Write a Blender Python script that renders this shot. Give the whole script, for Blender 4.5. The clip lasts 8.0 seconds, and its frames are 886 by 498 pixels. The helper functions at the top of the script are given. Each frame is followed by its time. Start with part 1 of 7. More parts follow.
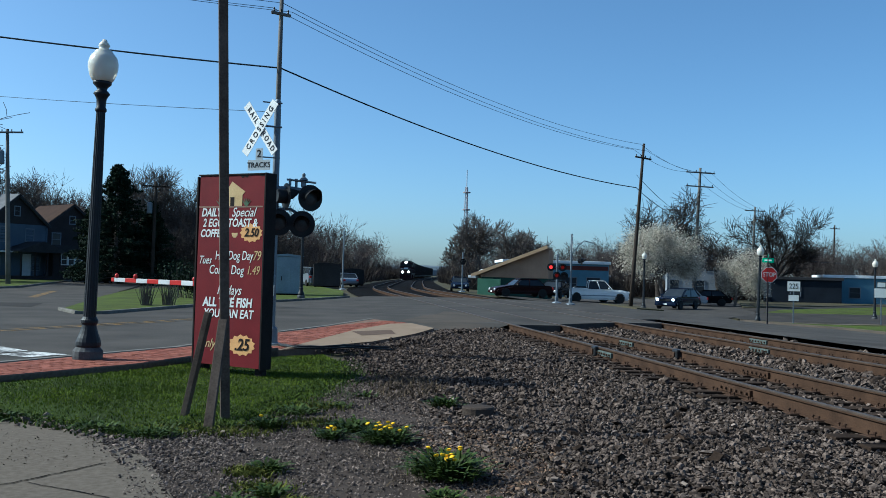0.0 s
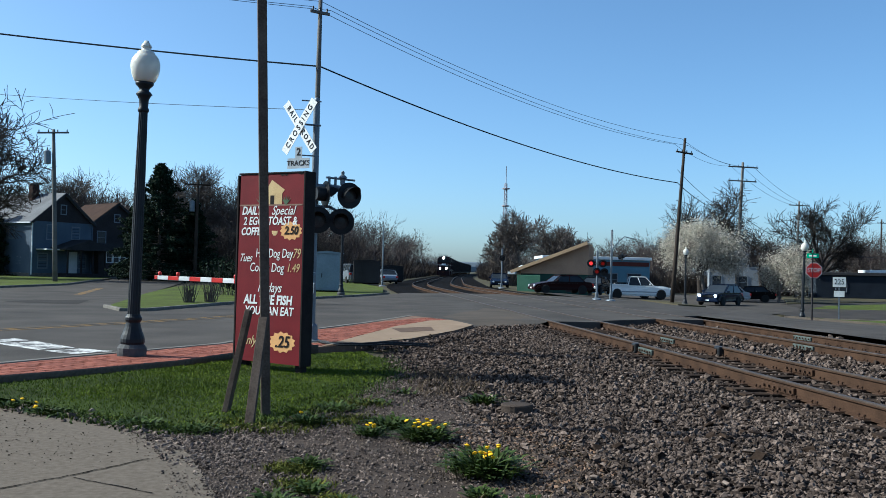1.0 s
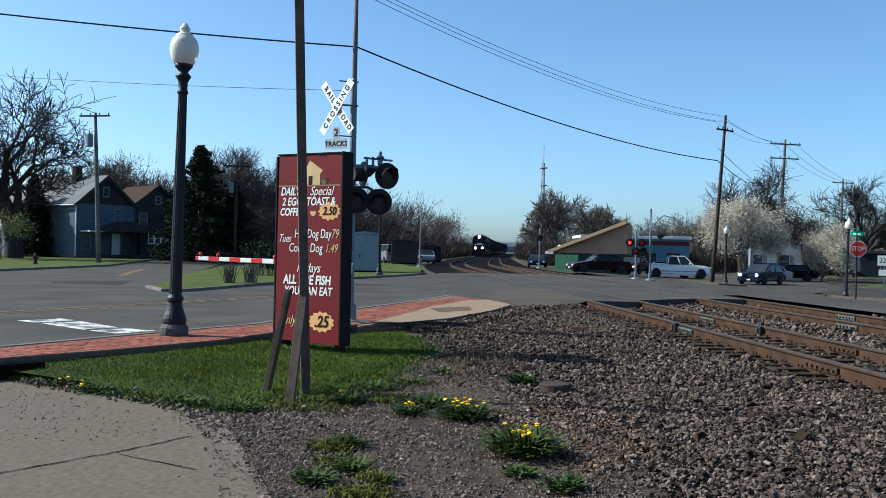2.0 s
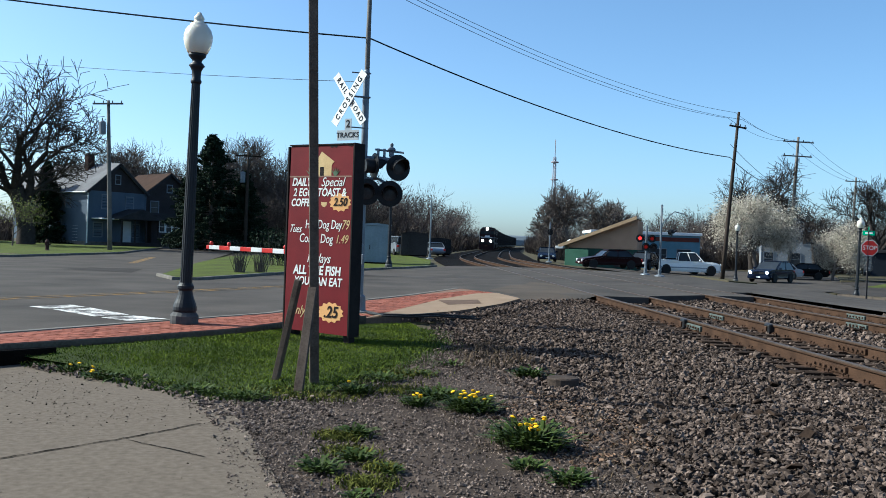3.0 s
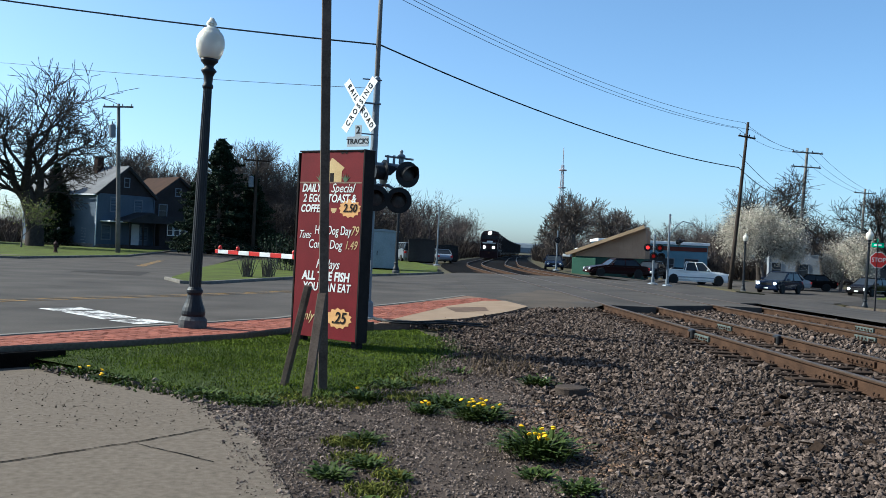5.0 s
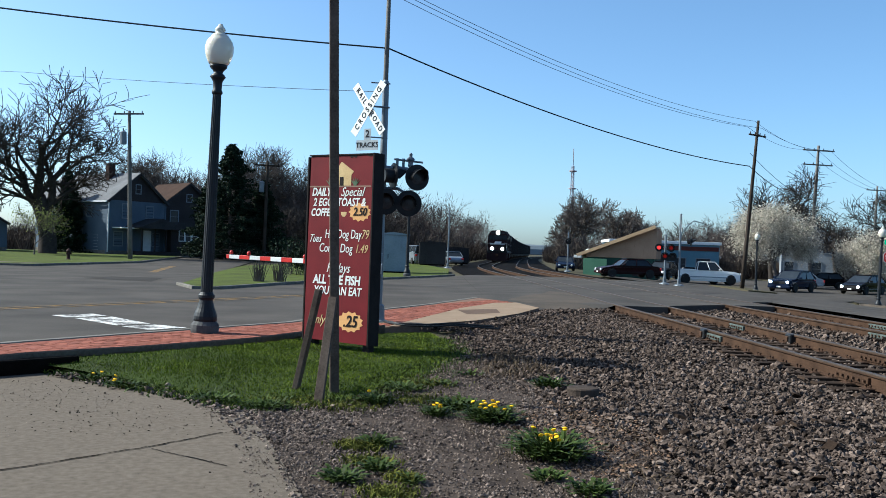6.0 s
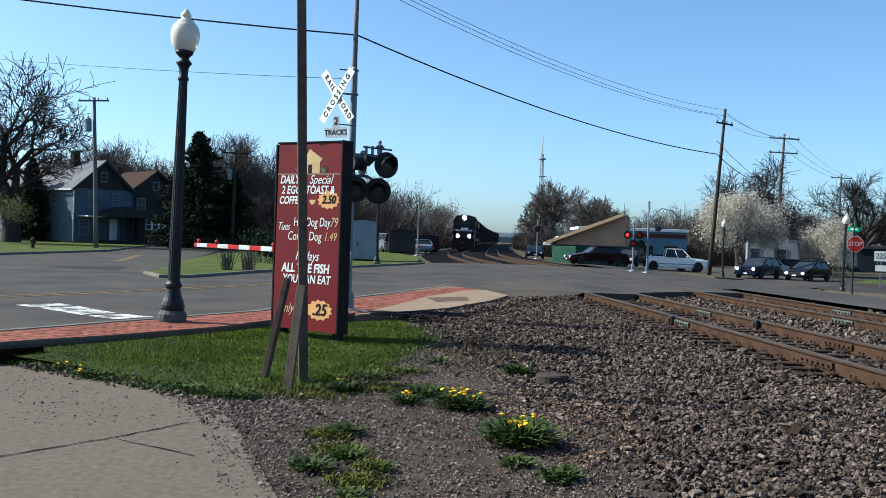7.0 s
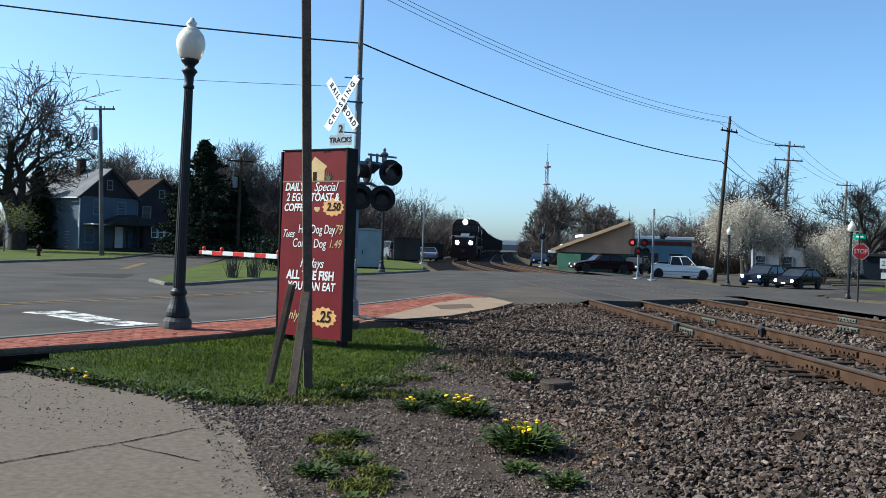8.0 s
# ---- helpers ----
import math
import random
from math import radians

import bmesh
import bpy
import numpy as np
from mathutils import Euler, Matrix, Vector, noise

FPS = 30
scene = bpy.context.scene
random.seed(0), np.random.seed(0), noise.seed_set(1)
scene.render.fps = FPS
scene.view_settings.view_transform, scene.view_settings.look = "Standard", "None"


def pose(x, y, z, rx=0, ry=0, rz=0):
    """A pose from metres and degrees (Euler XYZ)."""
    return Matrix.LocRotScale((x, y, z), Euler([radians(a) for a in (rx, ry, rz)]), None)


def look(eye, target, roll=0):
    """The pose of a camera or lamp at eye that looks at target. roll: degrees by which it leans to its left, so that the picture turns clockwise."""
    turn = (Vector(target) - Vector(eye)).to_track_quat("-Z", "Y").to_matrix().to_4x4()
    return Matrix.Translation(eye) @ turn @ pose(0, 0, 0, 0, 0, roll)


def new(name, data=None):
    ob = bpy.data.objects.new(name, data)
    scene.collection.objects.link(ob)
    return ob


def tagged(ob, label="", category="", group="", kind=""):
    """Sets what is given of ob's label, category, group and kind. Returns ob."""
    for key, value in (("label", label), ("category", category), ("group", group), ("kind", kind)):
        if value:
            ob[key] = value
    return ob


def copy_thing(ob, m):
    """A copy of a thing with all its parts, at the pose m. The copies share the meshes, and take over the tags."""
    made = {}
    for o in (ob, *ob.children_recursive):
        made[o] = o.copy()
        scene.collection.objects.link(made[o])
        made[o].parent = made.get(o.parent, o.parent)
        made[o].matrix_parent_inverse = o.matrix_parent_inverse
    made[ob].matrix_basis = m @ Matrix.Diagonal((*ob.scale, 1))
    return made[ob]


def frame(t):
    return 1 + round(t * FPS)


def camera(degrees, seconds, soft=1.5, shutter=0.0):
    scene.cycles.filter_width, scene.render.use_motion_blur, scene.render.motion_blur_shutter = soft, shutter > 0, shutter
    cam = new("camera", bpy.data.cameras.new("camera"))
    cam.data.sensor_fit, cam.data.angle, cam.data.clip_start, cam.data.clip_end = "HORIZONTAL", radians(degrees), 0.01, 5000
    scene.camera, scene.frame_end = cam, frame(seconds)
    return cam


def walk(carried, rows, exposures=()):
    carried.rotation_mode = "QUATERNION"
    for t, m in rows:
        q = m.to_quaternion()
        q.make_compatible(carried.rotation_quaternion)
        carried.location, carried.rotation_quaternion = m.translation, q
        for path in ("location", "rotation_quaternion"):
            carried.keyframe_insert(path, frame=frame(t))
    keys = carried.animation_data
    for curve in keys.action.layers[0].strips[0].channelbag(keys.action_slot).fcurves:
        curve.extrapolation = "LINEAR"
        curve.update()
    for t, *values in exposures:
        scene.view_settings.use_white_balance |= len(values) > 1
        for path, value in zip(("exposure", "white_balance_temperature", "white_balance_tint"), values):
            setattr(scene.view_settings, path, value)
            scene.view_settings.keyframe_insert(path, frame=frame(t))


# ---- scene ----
cam = camera(50.7, 8.0, soft=0.75)

# seconds, eye x y z, yaw (left), pitch (up), lean to the left
PATH = [
    (0, -0.001, 0.055, 1.550, -8.29, 1.61, 1.55),
    (0.5, 0.003, 0.043, 1.554, -5.81, 1.53, 0.88),
    (1, 0.012, 0.053, 1.560, -5.88, 1.33, 1.38),
    (1.5, 0.006, 0.047, 1.555, -4.85, 1.37, 1.35),
    (2, 0.009, 0.057, 1.554, -3.61, 0.06, 1.16),
    (3.3, 0.003, 0.025, 1.554, -3.14, -0.75, 2.29),
    (3.5, -0.008, 0.039, 1.554, -3.40, -1.54, 2.41),
    (4, -0.032, -0.014, 1.563, -3.03, -1.41, 3.09),
    (4.5, -0.030, 0.029, 1.565, -2.91, -0.38, 3.07),
    (6, -0.016, 0.010, 1.562, -1.91, 0.11, 2.07),
    (6.5, -0.010, 0.030, 1.569, -3.62, 0.01, 2.27),
    (7, -0.008, 0.027, 1.561, -3.78, -0.57, 1.93),
    (7.5, -0.006, 0.019, 1.557, -3.73, -0.63, 2.34),
    (8, 0.000, 0.000, 1.550, -3.46, -0.10, 1.90),
]


def aim(x, y, z, yaw, pitch, lean):
    a, b = radians(yaw), radians(pitch)
    ahead = Vector((-math.sin(a) * math.cos(b), math.cos(a) * math.cos(b), math.sin(b)))
    return look((x, y, z), Vector((x, y, z)) + ahead, lean)


walk(cam, [(t, aim(*row)) for t, *row in PATH], exposures=[(0, 0.62, 5050, -10), (0.5, 0.83, 5200, -7), (1.5, 0.88, 5350, -6), (2.2, 0.96, 5400, -6), (3.5, 1.08, 5550, -5), (8, 1.08, 5500, -5)])

# ---- daylight: sun from the left, a little ahead ----
SUN_EL = radians(37)
SUN_DIR = Vector((-math.cos(radians(12)), math.sin(radians(12)), 0)) * math.cos(SUN_EL) + Vector((0, 0, math.sin(SUN_EL)))
world = bpy.data.worlds.new("world")
scene.world = world
world.use_nodes = True
wn = world.node_tree.nodes
sky = wn.new("ShaderNodeTexSky")
sky.sky_type, sky.sun_disc = "NISHITA", False
sky.sun_elevation, sky.sun_rotation = SUN_EL, radians(-78)
sky.air_density, sky.dust_density, sky.ozone_density = 0.70, 1.4, 2.3
wn["Background"].inputs["Strength"].default_value = 0.098
world.node_tree.links.new(sky.outputs[0], wn["Background"].inputs["Color"])
sun = new("sun", bpy.data.lights.new("sun", "SUN"))
sun.data.energy, sun.data.angle, sun.data.color = 5.0, radians(0.53), (1.0, 0.865, 0.745)
sun.matrix_world = look(SUN_DIR * 50, (0, 0, 0))


# ---- materials ----
def mat(name, a, b=None, rough=0.8, scale=8.0, fine=60.0, bump=0.15, metal=0.0, spec=0.07, c=None, island=0.0, rnd=0.0, bumpdist=0.01, emit=None, strength=0.0, edge=0.14):
    """Two colours mixed by broad and fine noise, with fine relief."""
    m = bpy.data.materials.new(name)
    m.use_nodes = True
    nt = m.node_tree
    n, l = nt.nodes, nt.links
    p = n["Principled BSDF"]
    b = b or tuple(v * 0.8 for v in a)
    tc = n.new("ShaderNodeTexCoord")
    n1, n2 = n.new("ShaderNodeTexNoise"), n.new("ShaderNodeTexNoise")
    n1.inputs["Scale"].default_value, n1.inputs["Detail"].default_value = scale, 5
    n2.inputs["Scale"].default_value, n2.inputs["Detail"].default_value = fine, 4
    for k in (n1, n2):
        l.new(tc.outputs["Object"], k.inputs["Vector"])
    add = n.new("ShaderNodeMath")
    add.operation = "MULTIPLY_ADD"
    l.new(n1.outputs[0], add.inputs[0])
    add.inputs[1].default_value = 0.6
    sc = n.new("ShaderNodeMath")
    sc.operation = "MULTIPLY"
    l.new(n2.outputs[0], sc.inputs[0])
    sc.inputs[1].default_value = 0.4
    l.new(sc.outputs[0], add.inputs[2])
    ramp = n.new("ShaderNodeValToRGB")
    e = ramp.color_ramp.elements
    e[0].position, e[0].color = 0.5 - edge, (*b, 1)
    e[1].position, e[1].color = 0.5 + edge, (*a, 1)
    if c:
        k = e.new(0.72)
        k.color = (*c, 1)
    l.new(add.outputs[0], ramp.inputs[0])
    out = ramp.outputs[0]
    if island or rnd:
        if island:
            src = n.new("ShaderNodeNewGeometry").outputs["Random Per Island"]
        else:
            src = n.new("ShaderNodeObjectInfo").outputs["Random"]
        mr = n.new("ShaderNodeMapRange")
        v = island or rnd
        mr.inputs["To Min"].default_value, mr.inputs["To Max"].default_value = 1 - v, 1 + v
        l.new(src, mr.inputs["Value"])
        hs = n.new("ShaderNodeHueSaturation")
        l.new(mr.outputs[0], hs.inputs["Value"])
        l.new(out, hs.inputs["Color"])
        out = hs.outputs[0]
    l.new(out, p.inputs["Base Color"])
    p.inputs["Roughness"].default_value = rough
    p.inputs["Metallic"].default_value = metal
    p.inputs["Specular IOR Level"].default_value = spec
    if bump:
        bp = n.new("ShaderNodeBump")
        bp.inputs["Strength"].default_value, bp.inputs["Distance"].default_value = bump, bumpdist
        l.new(add.outputs[0], bp.inputs["Height"])
        l.new(bp.outputs[0], p.inputs["Normal"])
    if emit:
        p.inputs["Emission Color"].default_value = (*emit, 1)
        p.inputs["Emission Strength"].default_value = strength
    return m


M_EARTH = mat("earth", (0.072, 0.066, 0.036), (0.052, 0.042, 0.030), scale=0.25, fine=9, bump=0.4, bumpdist=0.05)
M_ASPHALT = mat("asphalt", (0.074, 0.065, 0.058), (0.036, 0.032, 0.029), rough=0.85, scale=0.5, fine=40, bump=0.3)
# Near black puts shade between stones into the bed; reused for other dark parts.
M_NEARBLACK = mat("near_black_bed_and_gap_shade", (0.0085, 0.0068, 0.0055), (0.0038, 0.0030, 0.0025), scale=3, fine=40, bump=0.8, bumpdist=0.03, spec=0.02)
M_GRAVEL = mat("gravel_ground", (0.070, 0.053, 0.043), (0.027, 0.0205, 0.017), scale=2.2, fine=70, bump=0.8, bumpdist=0.015)
M_STONE = mat("ballast_stone", (0.140, 0.106, 0.088), (0.018, 0.013, 0.0105), rough=0.95, scale=7, fine=45, bump=0.35, island=0.72, spec=0.02)
M_PEBBLE = mat("pebble", (0.19, 0.148, 0.124), (0.045, 0.034, 0.028), rough=0.9, scale=9, fine=80, bump=0.2, island=0.75)
M_CONCRETE = mat("old_concrete", (0.150, 0.124, 0.100), (0.062, 0.050, 0.039), rough=0.92, scale=19, fine=230, bump=0.8, bumpdist=0.008, edge=0.25)
M_CURB = mat("kerb_concrete", (0.173, 0.162, 0.145), (0.099, 0.089, 0.078), rough=0.9, scale=3, fine=40)
M_BRICK = mat("paving_brick", (0.2187, 0.0837, 0.0576), (0.1557, 0.0522, 0.0369), rough=0.85, scale=2.5, fine=50, rnd=0.28)
M_BRICKREST = mat("paving_brick_rest", (0.2187, 0.0837, 0.0576), (0.1557, 0.0522, 0.0369), rough=0.85, scale=2.5, fine=50, island=0.28)
M_GROUT = mat("sand_joint", (0.173, 0.116, 0.087), (0.116, 0.070, 0.052), rough=0.95, scale=6, fine=60)
M_TANSLAB = mat("tan_slab", (0.2261, 0.1666, 0.1182), (0.1768, 0.1275, 0.0884), rough=0.9, scale=2, fine=45)
M_LAWN = mat("lawn_soil", (0.034, 0.050, 0.008), (0.018, 0.024, 0.006), rough=0.95, scale=1.3, fine=30, bump=0.6, bumpdist=0.03)
M_FARLAWN = mat("far_lawn", (0.074, 0.098, 0.016), (0.042, 0.046, 0.017), rough=0.95, scale=0.8, fine=14, bump=0.6, bumpdist=0.05)
M_BLADE = mat("grass_blade", (0.115, 0.148, 0.010), (0.044, 0.066, 0.006), rough=0.7, scale=1.2, fine=20, bump=0, island=0.5)
M_WEED = mat("weed_leaf", (0.056, 0.078, 0.016), (0.018, 0.030, 0.008), rough=0.6, scale=3, fine=30, bump=0, island=0.5)
M_DRY = mat("dry_stalk", (0.12, 0.088, 0.055), (0.055, 0.04, 0.027), rough=0.9, scale=4, fine=30, bump=0, island=0.4)
M_YELLOW = mat("dandelion_yellow", (0.85, 0.52, 0.02), (0.75, 0.40, 0.01), rough=0.7, scale=30, fine=90, bump=0)
M_RAIL = mat("rusty_rail_web", (0.058, 0.033, 0.0205), (0.027, 0.0158, 0.0105), rough=0.85, scale=3, fine=50, bump=0.3)
M_RAILTOP = mat("worn_rail_head", (0.085, 0.064, 0.050), (0.050, 0.037, 0.030), rough=0.5, metal=0.4, scale=4, fine=60, bump=0.1)
M_TIE = mat("tie_wood", (0.042, 0.028, 0.020), (0.018, 0.012, 0.009), rough=0.95, scale=5, fine=40, bump=0.6, rnd=0.3)
M_SPIKE = mat("rusty_spike", (0.0720, 0.0420, 0.0270), (0.0360, 0.0210, 0.0150), rough=0.9, scale=8, fine=60)
M_SIGNRED = mat("sign_red_paint", (0.150, 0.0105, 0.0150), (0.090, 0.0068, 0.0100), rough=0.6, scale=2.6, fine=55, bump=0.12, spec=0.15, edge=0.2)
M_DARKWOOD = mat("dark_board", (0.022, 0.018, 0.017), (0.012, 0.01, 0.01), rough=0.7, scale=4, fine=40)
M_WHITE = mat("white_paint", (0.72, 0.72, 0.70), (0.60, 0.60, 0.58), rough=0.5, scale=3, fine=40, bump=0.05, spec=0.25)
# Grey holds the shade of the track plates; the locomotive trim shares it.
M_PLATE = mat("plate_shade_and_loco_grey", (0.36, 0.39, 0.41), (0.28, 0.31, 0.33), rough=0.6, scale=4, fine=40, bump=0.04)
M_RULE = mat("faded_tan_rule", (0.26, 0.17, 0.13), (0.18, 0.11, 0.085), rough=0.7, scale=9, fine=60, bump=0.03)
M_MOSS = mat("olive_moss", (0.115, 0.115, 0.022), (0.055, 0.062, 0.014), rough=0.9, scale=5, fine=40, bump=0, island=0.5)
M_ROADWHITE = mat("worn_road_white", (0.55, 0.54, 0.52), (0.09, 0.086, 0.086), rough=0.8, scale=2.2, fine=16, bump=0.1, edge=0.05)
M_ROADYELLOW = mat("worn_road_yellow", (0.2, 0.12, 0.04), (0.06, 0.056, 0.052), rough=0.8, scale=3, fine=25, bump=0.1, edge=0.06)
M_BLACK = mat("black_paint", (0.022, 0.022, 0.024), (0.013, 0.013, 0.014), rough=0.42, scale=5, fine=50, bump=0.06, spec=0.12)
M_LAMPBLUE = mat("dark_lamp_paint", (0.011, 0.013, 0.018), (0.007, 0.008, 0.011), rough=0.5, scale=6, fine=60, bump=0.08, spec=0.25)
M_BASEGREY = mat("lamp_base_weathered", (0.1, 0.1, 0.1), (0.045, 0.045, 0.048), rough=0.7, scale=7, fine=60)
M_CREAM = mat("cream_paint", (0.56, 0.42, 0.22), (0.44, 0.31, 0.15), rough=0.6, scale=6, fine=50, bump=0.03)
M_ORANGE = mat("orange_splash", (0.66, 0.37, 0.15), (0.54, 0.29, 0.12), rough=0.6, scale=6, fine=50, bump=0.03)
M_GREENPAINT = mat("leaf_green_paint", (0.10, 0.14, 0.09), (0.06, 0.1, 0.06), rough=0.6, scale=9, fine=50, bump=0.03)
M_GALV = mat("galvanised_steel", (0.19, 0.21, 0.235), (0.13, 0.145, 0.165), rough=0.5, metal=0.5, scale=5, fine=50, bump=0.05)
M_POST = mat("weathered_post", (0.125, 0.096, 0.076), (0.058, 0.043, 0.034), rough=0.9, scale=4, fine=45, bump=0.4)
M_POLE = mat("utility_pole_wood", (0.0550, 0.0429, 0.0341), (0.0275, 0.0220, 0.0187), rough=0.9, scale=2, fine=25, bump=0.3)
M_POLEGREY = mat("grey_pole_wood", (0.1560, 0.1463, 0.1365), (0.0975, 0.0910, 0.0845), rough=0.9, scale=2, fine=25, bump=0.2)
M_WIRE = mat("wire_rubber", (0.02, 0.03, 0.035), (0.015, 0.02, 0.022), rough=0.7, bump=0)
M_RED = mat("red_paint", (0.55, 0.025, 0.02), (0.42, 0.02, 0.016), rough=0.45, scale=6, fine=50, bump=0.03, spec=0.25)
M_REDLIT = mat("lit_red_lens", (0.4, 0.015, 0.015), rough=0.3, bump=0, emit=(1.0, 0.04, 0.04), strength=0.8)
M_REDDIM = mat("dim_red_lens", (0.10, 0.006, 0.006), rough=0.3, bump=0, emit=(1.0, 0.04, 0.03), strength=0.06)
M_DARKLENS = mat("dark_lens", (0.05, 0.046, 0.048), (0.03, 0.028, 0.03), rough=0.25, bump=0, spec=0.2)
M_HEAD = mat("headlight_glow", (1, 1, 1), rough=0.3, bump=0, emit=(1.0, 0.95, 0.85), strength=14)
M_HEADCAR = mat("car_lamp_glow", (1, 1, 1), rough=0.3, bump=0, emit=(0.95, 0.97, 1.0), strength=4)
M_HEADDIM = mat("lamp_reflector", (0.75, 0.76, 0.78), (0.6, 0.6, 0.62), rough=0.2, metal=0.3, bump=0)
M_BARK = mat("bark", (0.15, 0.125, 0.11), (0.075, 0.063, 0.056), rough=0.95, scale=3, fine=25, bump=0.3)
# Darker copy of the bark, first made for the large tree's silhouette.
M_DARKBARK = mat("silhouette_dark_bark", (0.055, 0.046, 0.041), (0.028, 0.024, 0.022), rough=0.95, scale=3, fine=25, bump=0.3)
M_JOINT = mat("weathered_joint_bar", (0.085, 0.105, 0.10), (0.045, 0.05, 0.046), rough=0.7, scale=6, fine=50)
M_CHIP = mat("bleached_chip", (0.21, 0.135, 0.088), (0.085, 0.05, 0.034), rough=0.9, scale=9, fine=60, bump=0.1, island=0.6)
M_DUSTY = mat("dusty_asphalt", (0.082, 0.066, 0.053), (0.05, 0.043, 0.037), rough=0.9, scale=0.8, fine=25, bump=0.2)
# Both twig browns are lightened to carry atmospheric haze.
M_TWIG = mat("hazed_far_twig", (0.115, 0.092, 0.082), (0.064, 0.052, 0.048), rough=0.95, scale=0.3, fine=5, bump=0, island=0.4)
M_WOODS = mat("hazed_brush_twig", (0.098, 0.077, 0.063), (0.050, 0.041, 0.036), rough=0.95, scale=0.4, fine=4, bump=0, island=0.4)
M_BUD = mat("yellow_green_bud", (0.3, 0.3, 0.08), (0.2, 0.22, 0.05), rough=0.8, scale=2, fine=20, bump=0, island=0.3)
M_BLOSSOM = mat("white_blossom", (0.53, 0.485, 0.41), (0.36, 0.315, 0.245), rough=0.8, scale=2, fine=20, bump=0, island=0.35)
M_NEEDLE = mat("conifer_needle", (0.020, 0.032, 0.018), (0.010, 0.017, 0.010), rough=0.8, scale=2, fine=20, bump=0, island=0.5)
M_BLUESIDE = mat("blue_grey_siding", (0.105, 0.132, 0.172), (0.078, 0.10, 0.135), rough=0.7, scale=0.7, fine=14, bump=0.1)
M_DARKSIDE = mat("dark_brown_siding", (0.046, 0.041, 0.042), (0.030, 0.026, 0.027), rough=0.8, scale=0.7, fine=14, bump=0.1)
M_SHINGLE = mat("grey_shingle", (0.15, 0.15, 0.16), (0.10, 0.10, 0.107), rough=0.9, scale=1.0, fine=9, bump=0.4)
M_BROWNROOF = mat("rust_brown_shingle", (0.044, 0.025, 0.018), (0.028, 0.017, 0.013), rough=0.9, scale=1.0, fine=9, bump=0.4)
M_DARKROOF = mat("dark_shingle", (0.05, 0.048, 0.05), (0.03, 0.03, 0.032), rough=0.9, scale=1.0, fine=9, bump=0.4)
# Navy made darker to hold the tree shade lying on the garage.
M_SHADEDNAVY = mat("tree_shaded_navy_wall", (0.018, 0.023, 0.032), (0.012, 0.015, 0.021), rough=0.8, scale=0.7, fine=12, bump=0.1)
M_BROWNPATCH = mat("brown_worn_patch", (0.115, 0.078, 0.058), (0.07, 0.048, 0.037), rough=0.9, scale=3, fine=40, bump=0.1)
M_SASH = mat("dull_grey_sash", (0.2, 0.22, 0.25), (0.14, 0.16, 0.19), rough=0.7, scale=2, fine=30, bump=0.03)
M_TRIM = mat("white_trim", (0.7, 0.72, 0.74), (0.58, 0.6, 0.62), rough=0.6, scale=2, fine=30, bump=0.03)
M_GLASS = mat("dark_window_glass", (0.03, 0.036, 0.045), (0.02, 0.024, 0.03), rough=0.12, scale=1, fine=5, bump=0, spec=0.16)
M_REDBRICKC = mat("chimney_brick", (0.045, 0.027, 0.022), (0.030, 0.018, 0.015), rough=0.9, scale=3, fine=30)
M_TANWALL = mat("tan_roof_metal", (0.55, 0.38, 0.22), (0.46, 0.31, 0.18), rough=0.6, scale=0.6, fine=10, bump=0.1)
M_BROWNWALL = mat("brown_plank_wall", (0.405, 0.270, 0.180), (0.300, 0.195, 0.132), rough=0.85, scale=0.7, fine=12, bump=0.2)
M_GREENWALL = mat("dark_green_wall", (0.03, 0.065, 0.052), (0.02, 0.045, 0.038), rough=0.7, scale=0.7, fine=12)
M_GREENBOX = mat("green_cabinet", (0.1, 0.2, 0.13), (0.075, 0.16, 0.1), rough=0.6, scale=1, fine=12)
M_TEALWALL = mat("pale_blue_wall", (0.115, 0.205, 0.27), (0.085, 0.16, 0.215), rough=0.7, scale=0.6, fine=10)
# White siding with its bluish shade lowered into the base colour.
M_SHADEDWHITE = mat("shaded_white_siding", (0.22, 0.235, 0.26), (0.18, 0.195, 0.215), rough=0.7, scale=0.8, fine=14, bump=0.08)
M_GREYBOX = mat("pale_blue_grey_metal", (0.25, 0.29, 0.33), (0.19, 0.225, 0.26), rough=0.5, scale=1, fine=12, metal=0.2)
M_CARWHITE = mat("white_car_paint", (0.80, 0.79, 0.77), (0.74, 0.73, 0.71), rough=0.3, scale=1, fine=20, bump=0, spec=0.3)
M_CARDARK = mat("dark_blue_car_paint", (0.007, 0.012, 0.030), (0.005, 0.009, 0.022), rough=0.2, scale=1, fine=20, bump=0, spec=0.08)
M_CARBLACK = mat("black_car_paint", (0.0072, 0.0066, 0.0078), (0.0054, 0.0048, 0.0060), rough=0.2, scale=1, fine=20, bump=0, spec=0.06)
M_CARMAROON = mat("maroon_car_paint", (0.020, 0.006, 0.007), (0.014, 0.0045, 0.005), rough=0.3, scale=1, fine=20, bump=0, spec=0.08)
M_CARSILVER = mat("silver_car_paint", (0.25, 0.28, 0.33), (0.2, 0.23, 0.27), rough=0.3, scale=1, fine=20, bump=0, spec=0.6, metal=0.4)
M_TYRE = mat("tyre_rubber", (0.02, 0.02, 0.02), (0.013, 0.013, 0.013), rough=0.9, scale=6, fine=40, spec=0.25)
M_RIM = mat("alloy_rim", (0.5, 0.5, 0.52), (0.4, 0.4, 0.42), rough=0.4, metal=0.1, bump=0)
M_LOCO = mat("locomotive_black", (0.020, 0.018, 0.019), (0.011, 0.010, 0.011), rough=0.45, scale=1.2, fine=20, bump=0.06, spec=0.2)
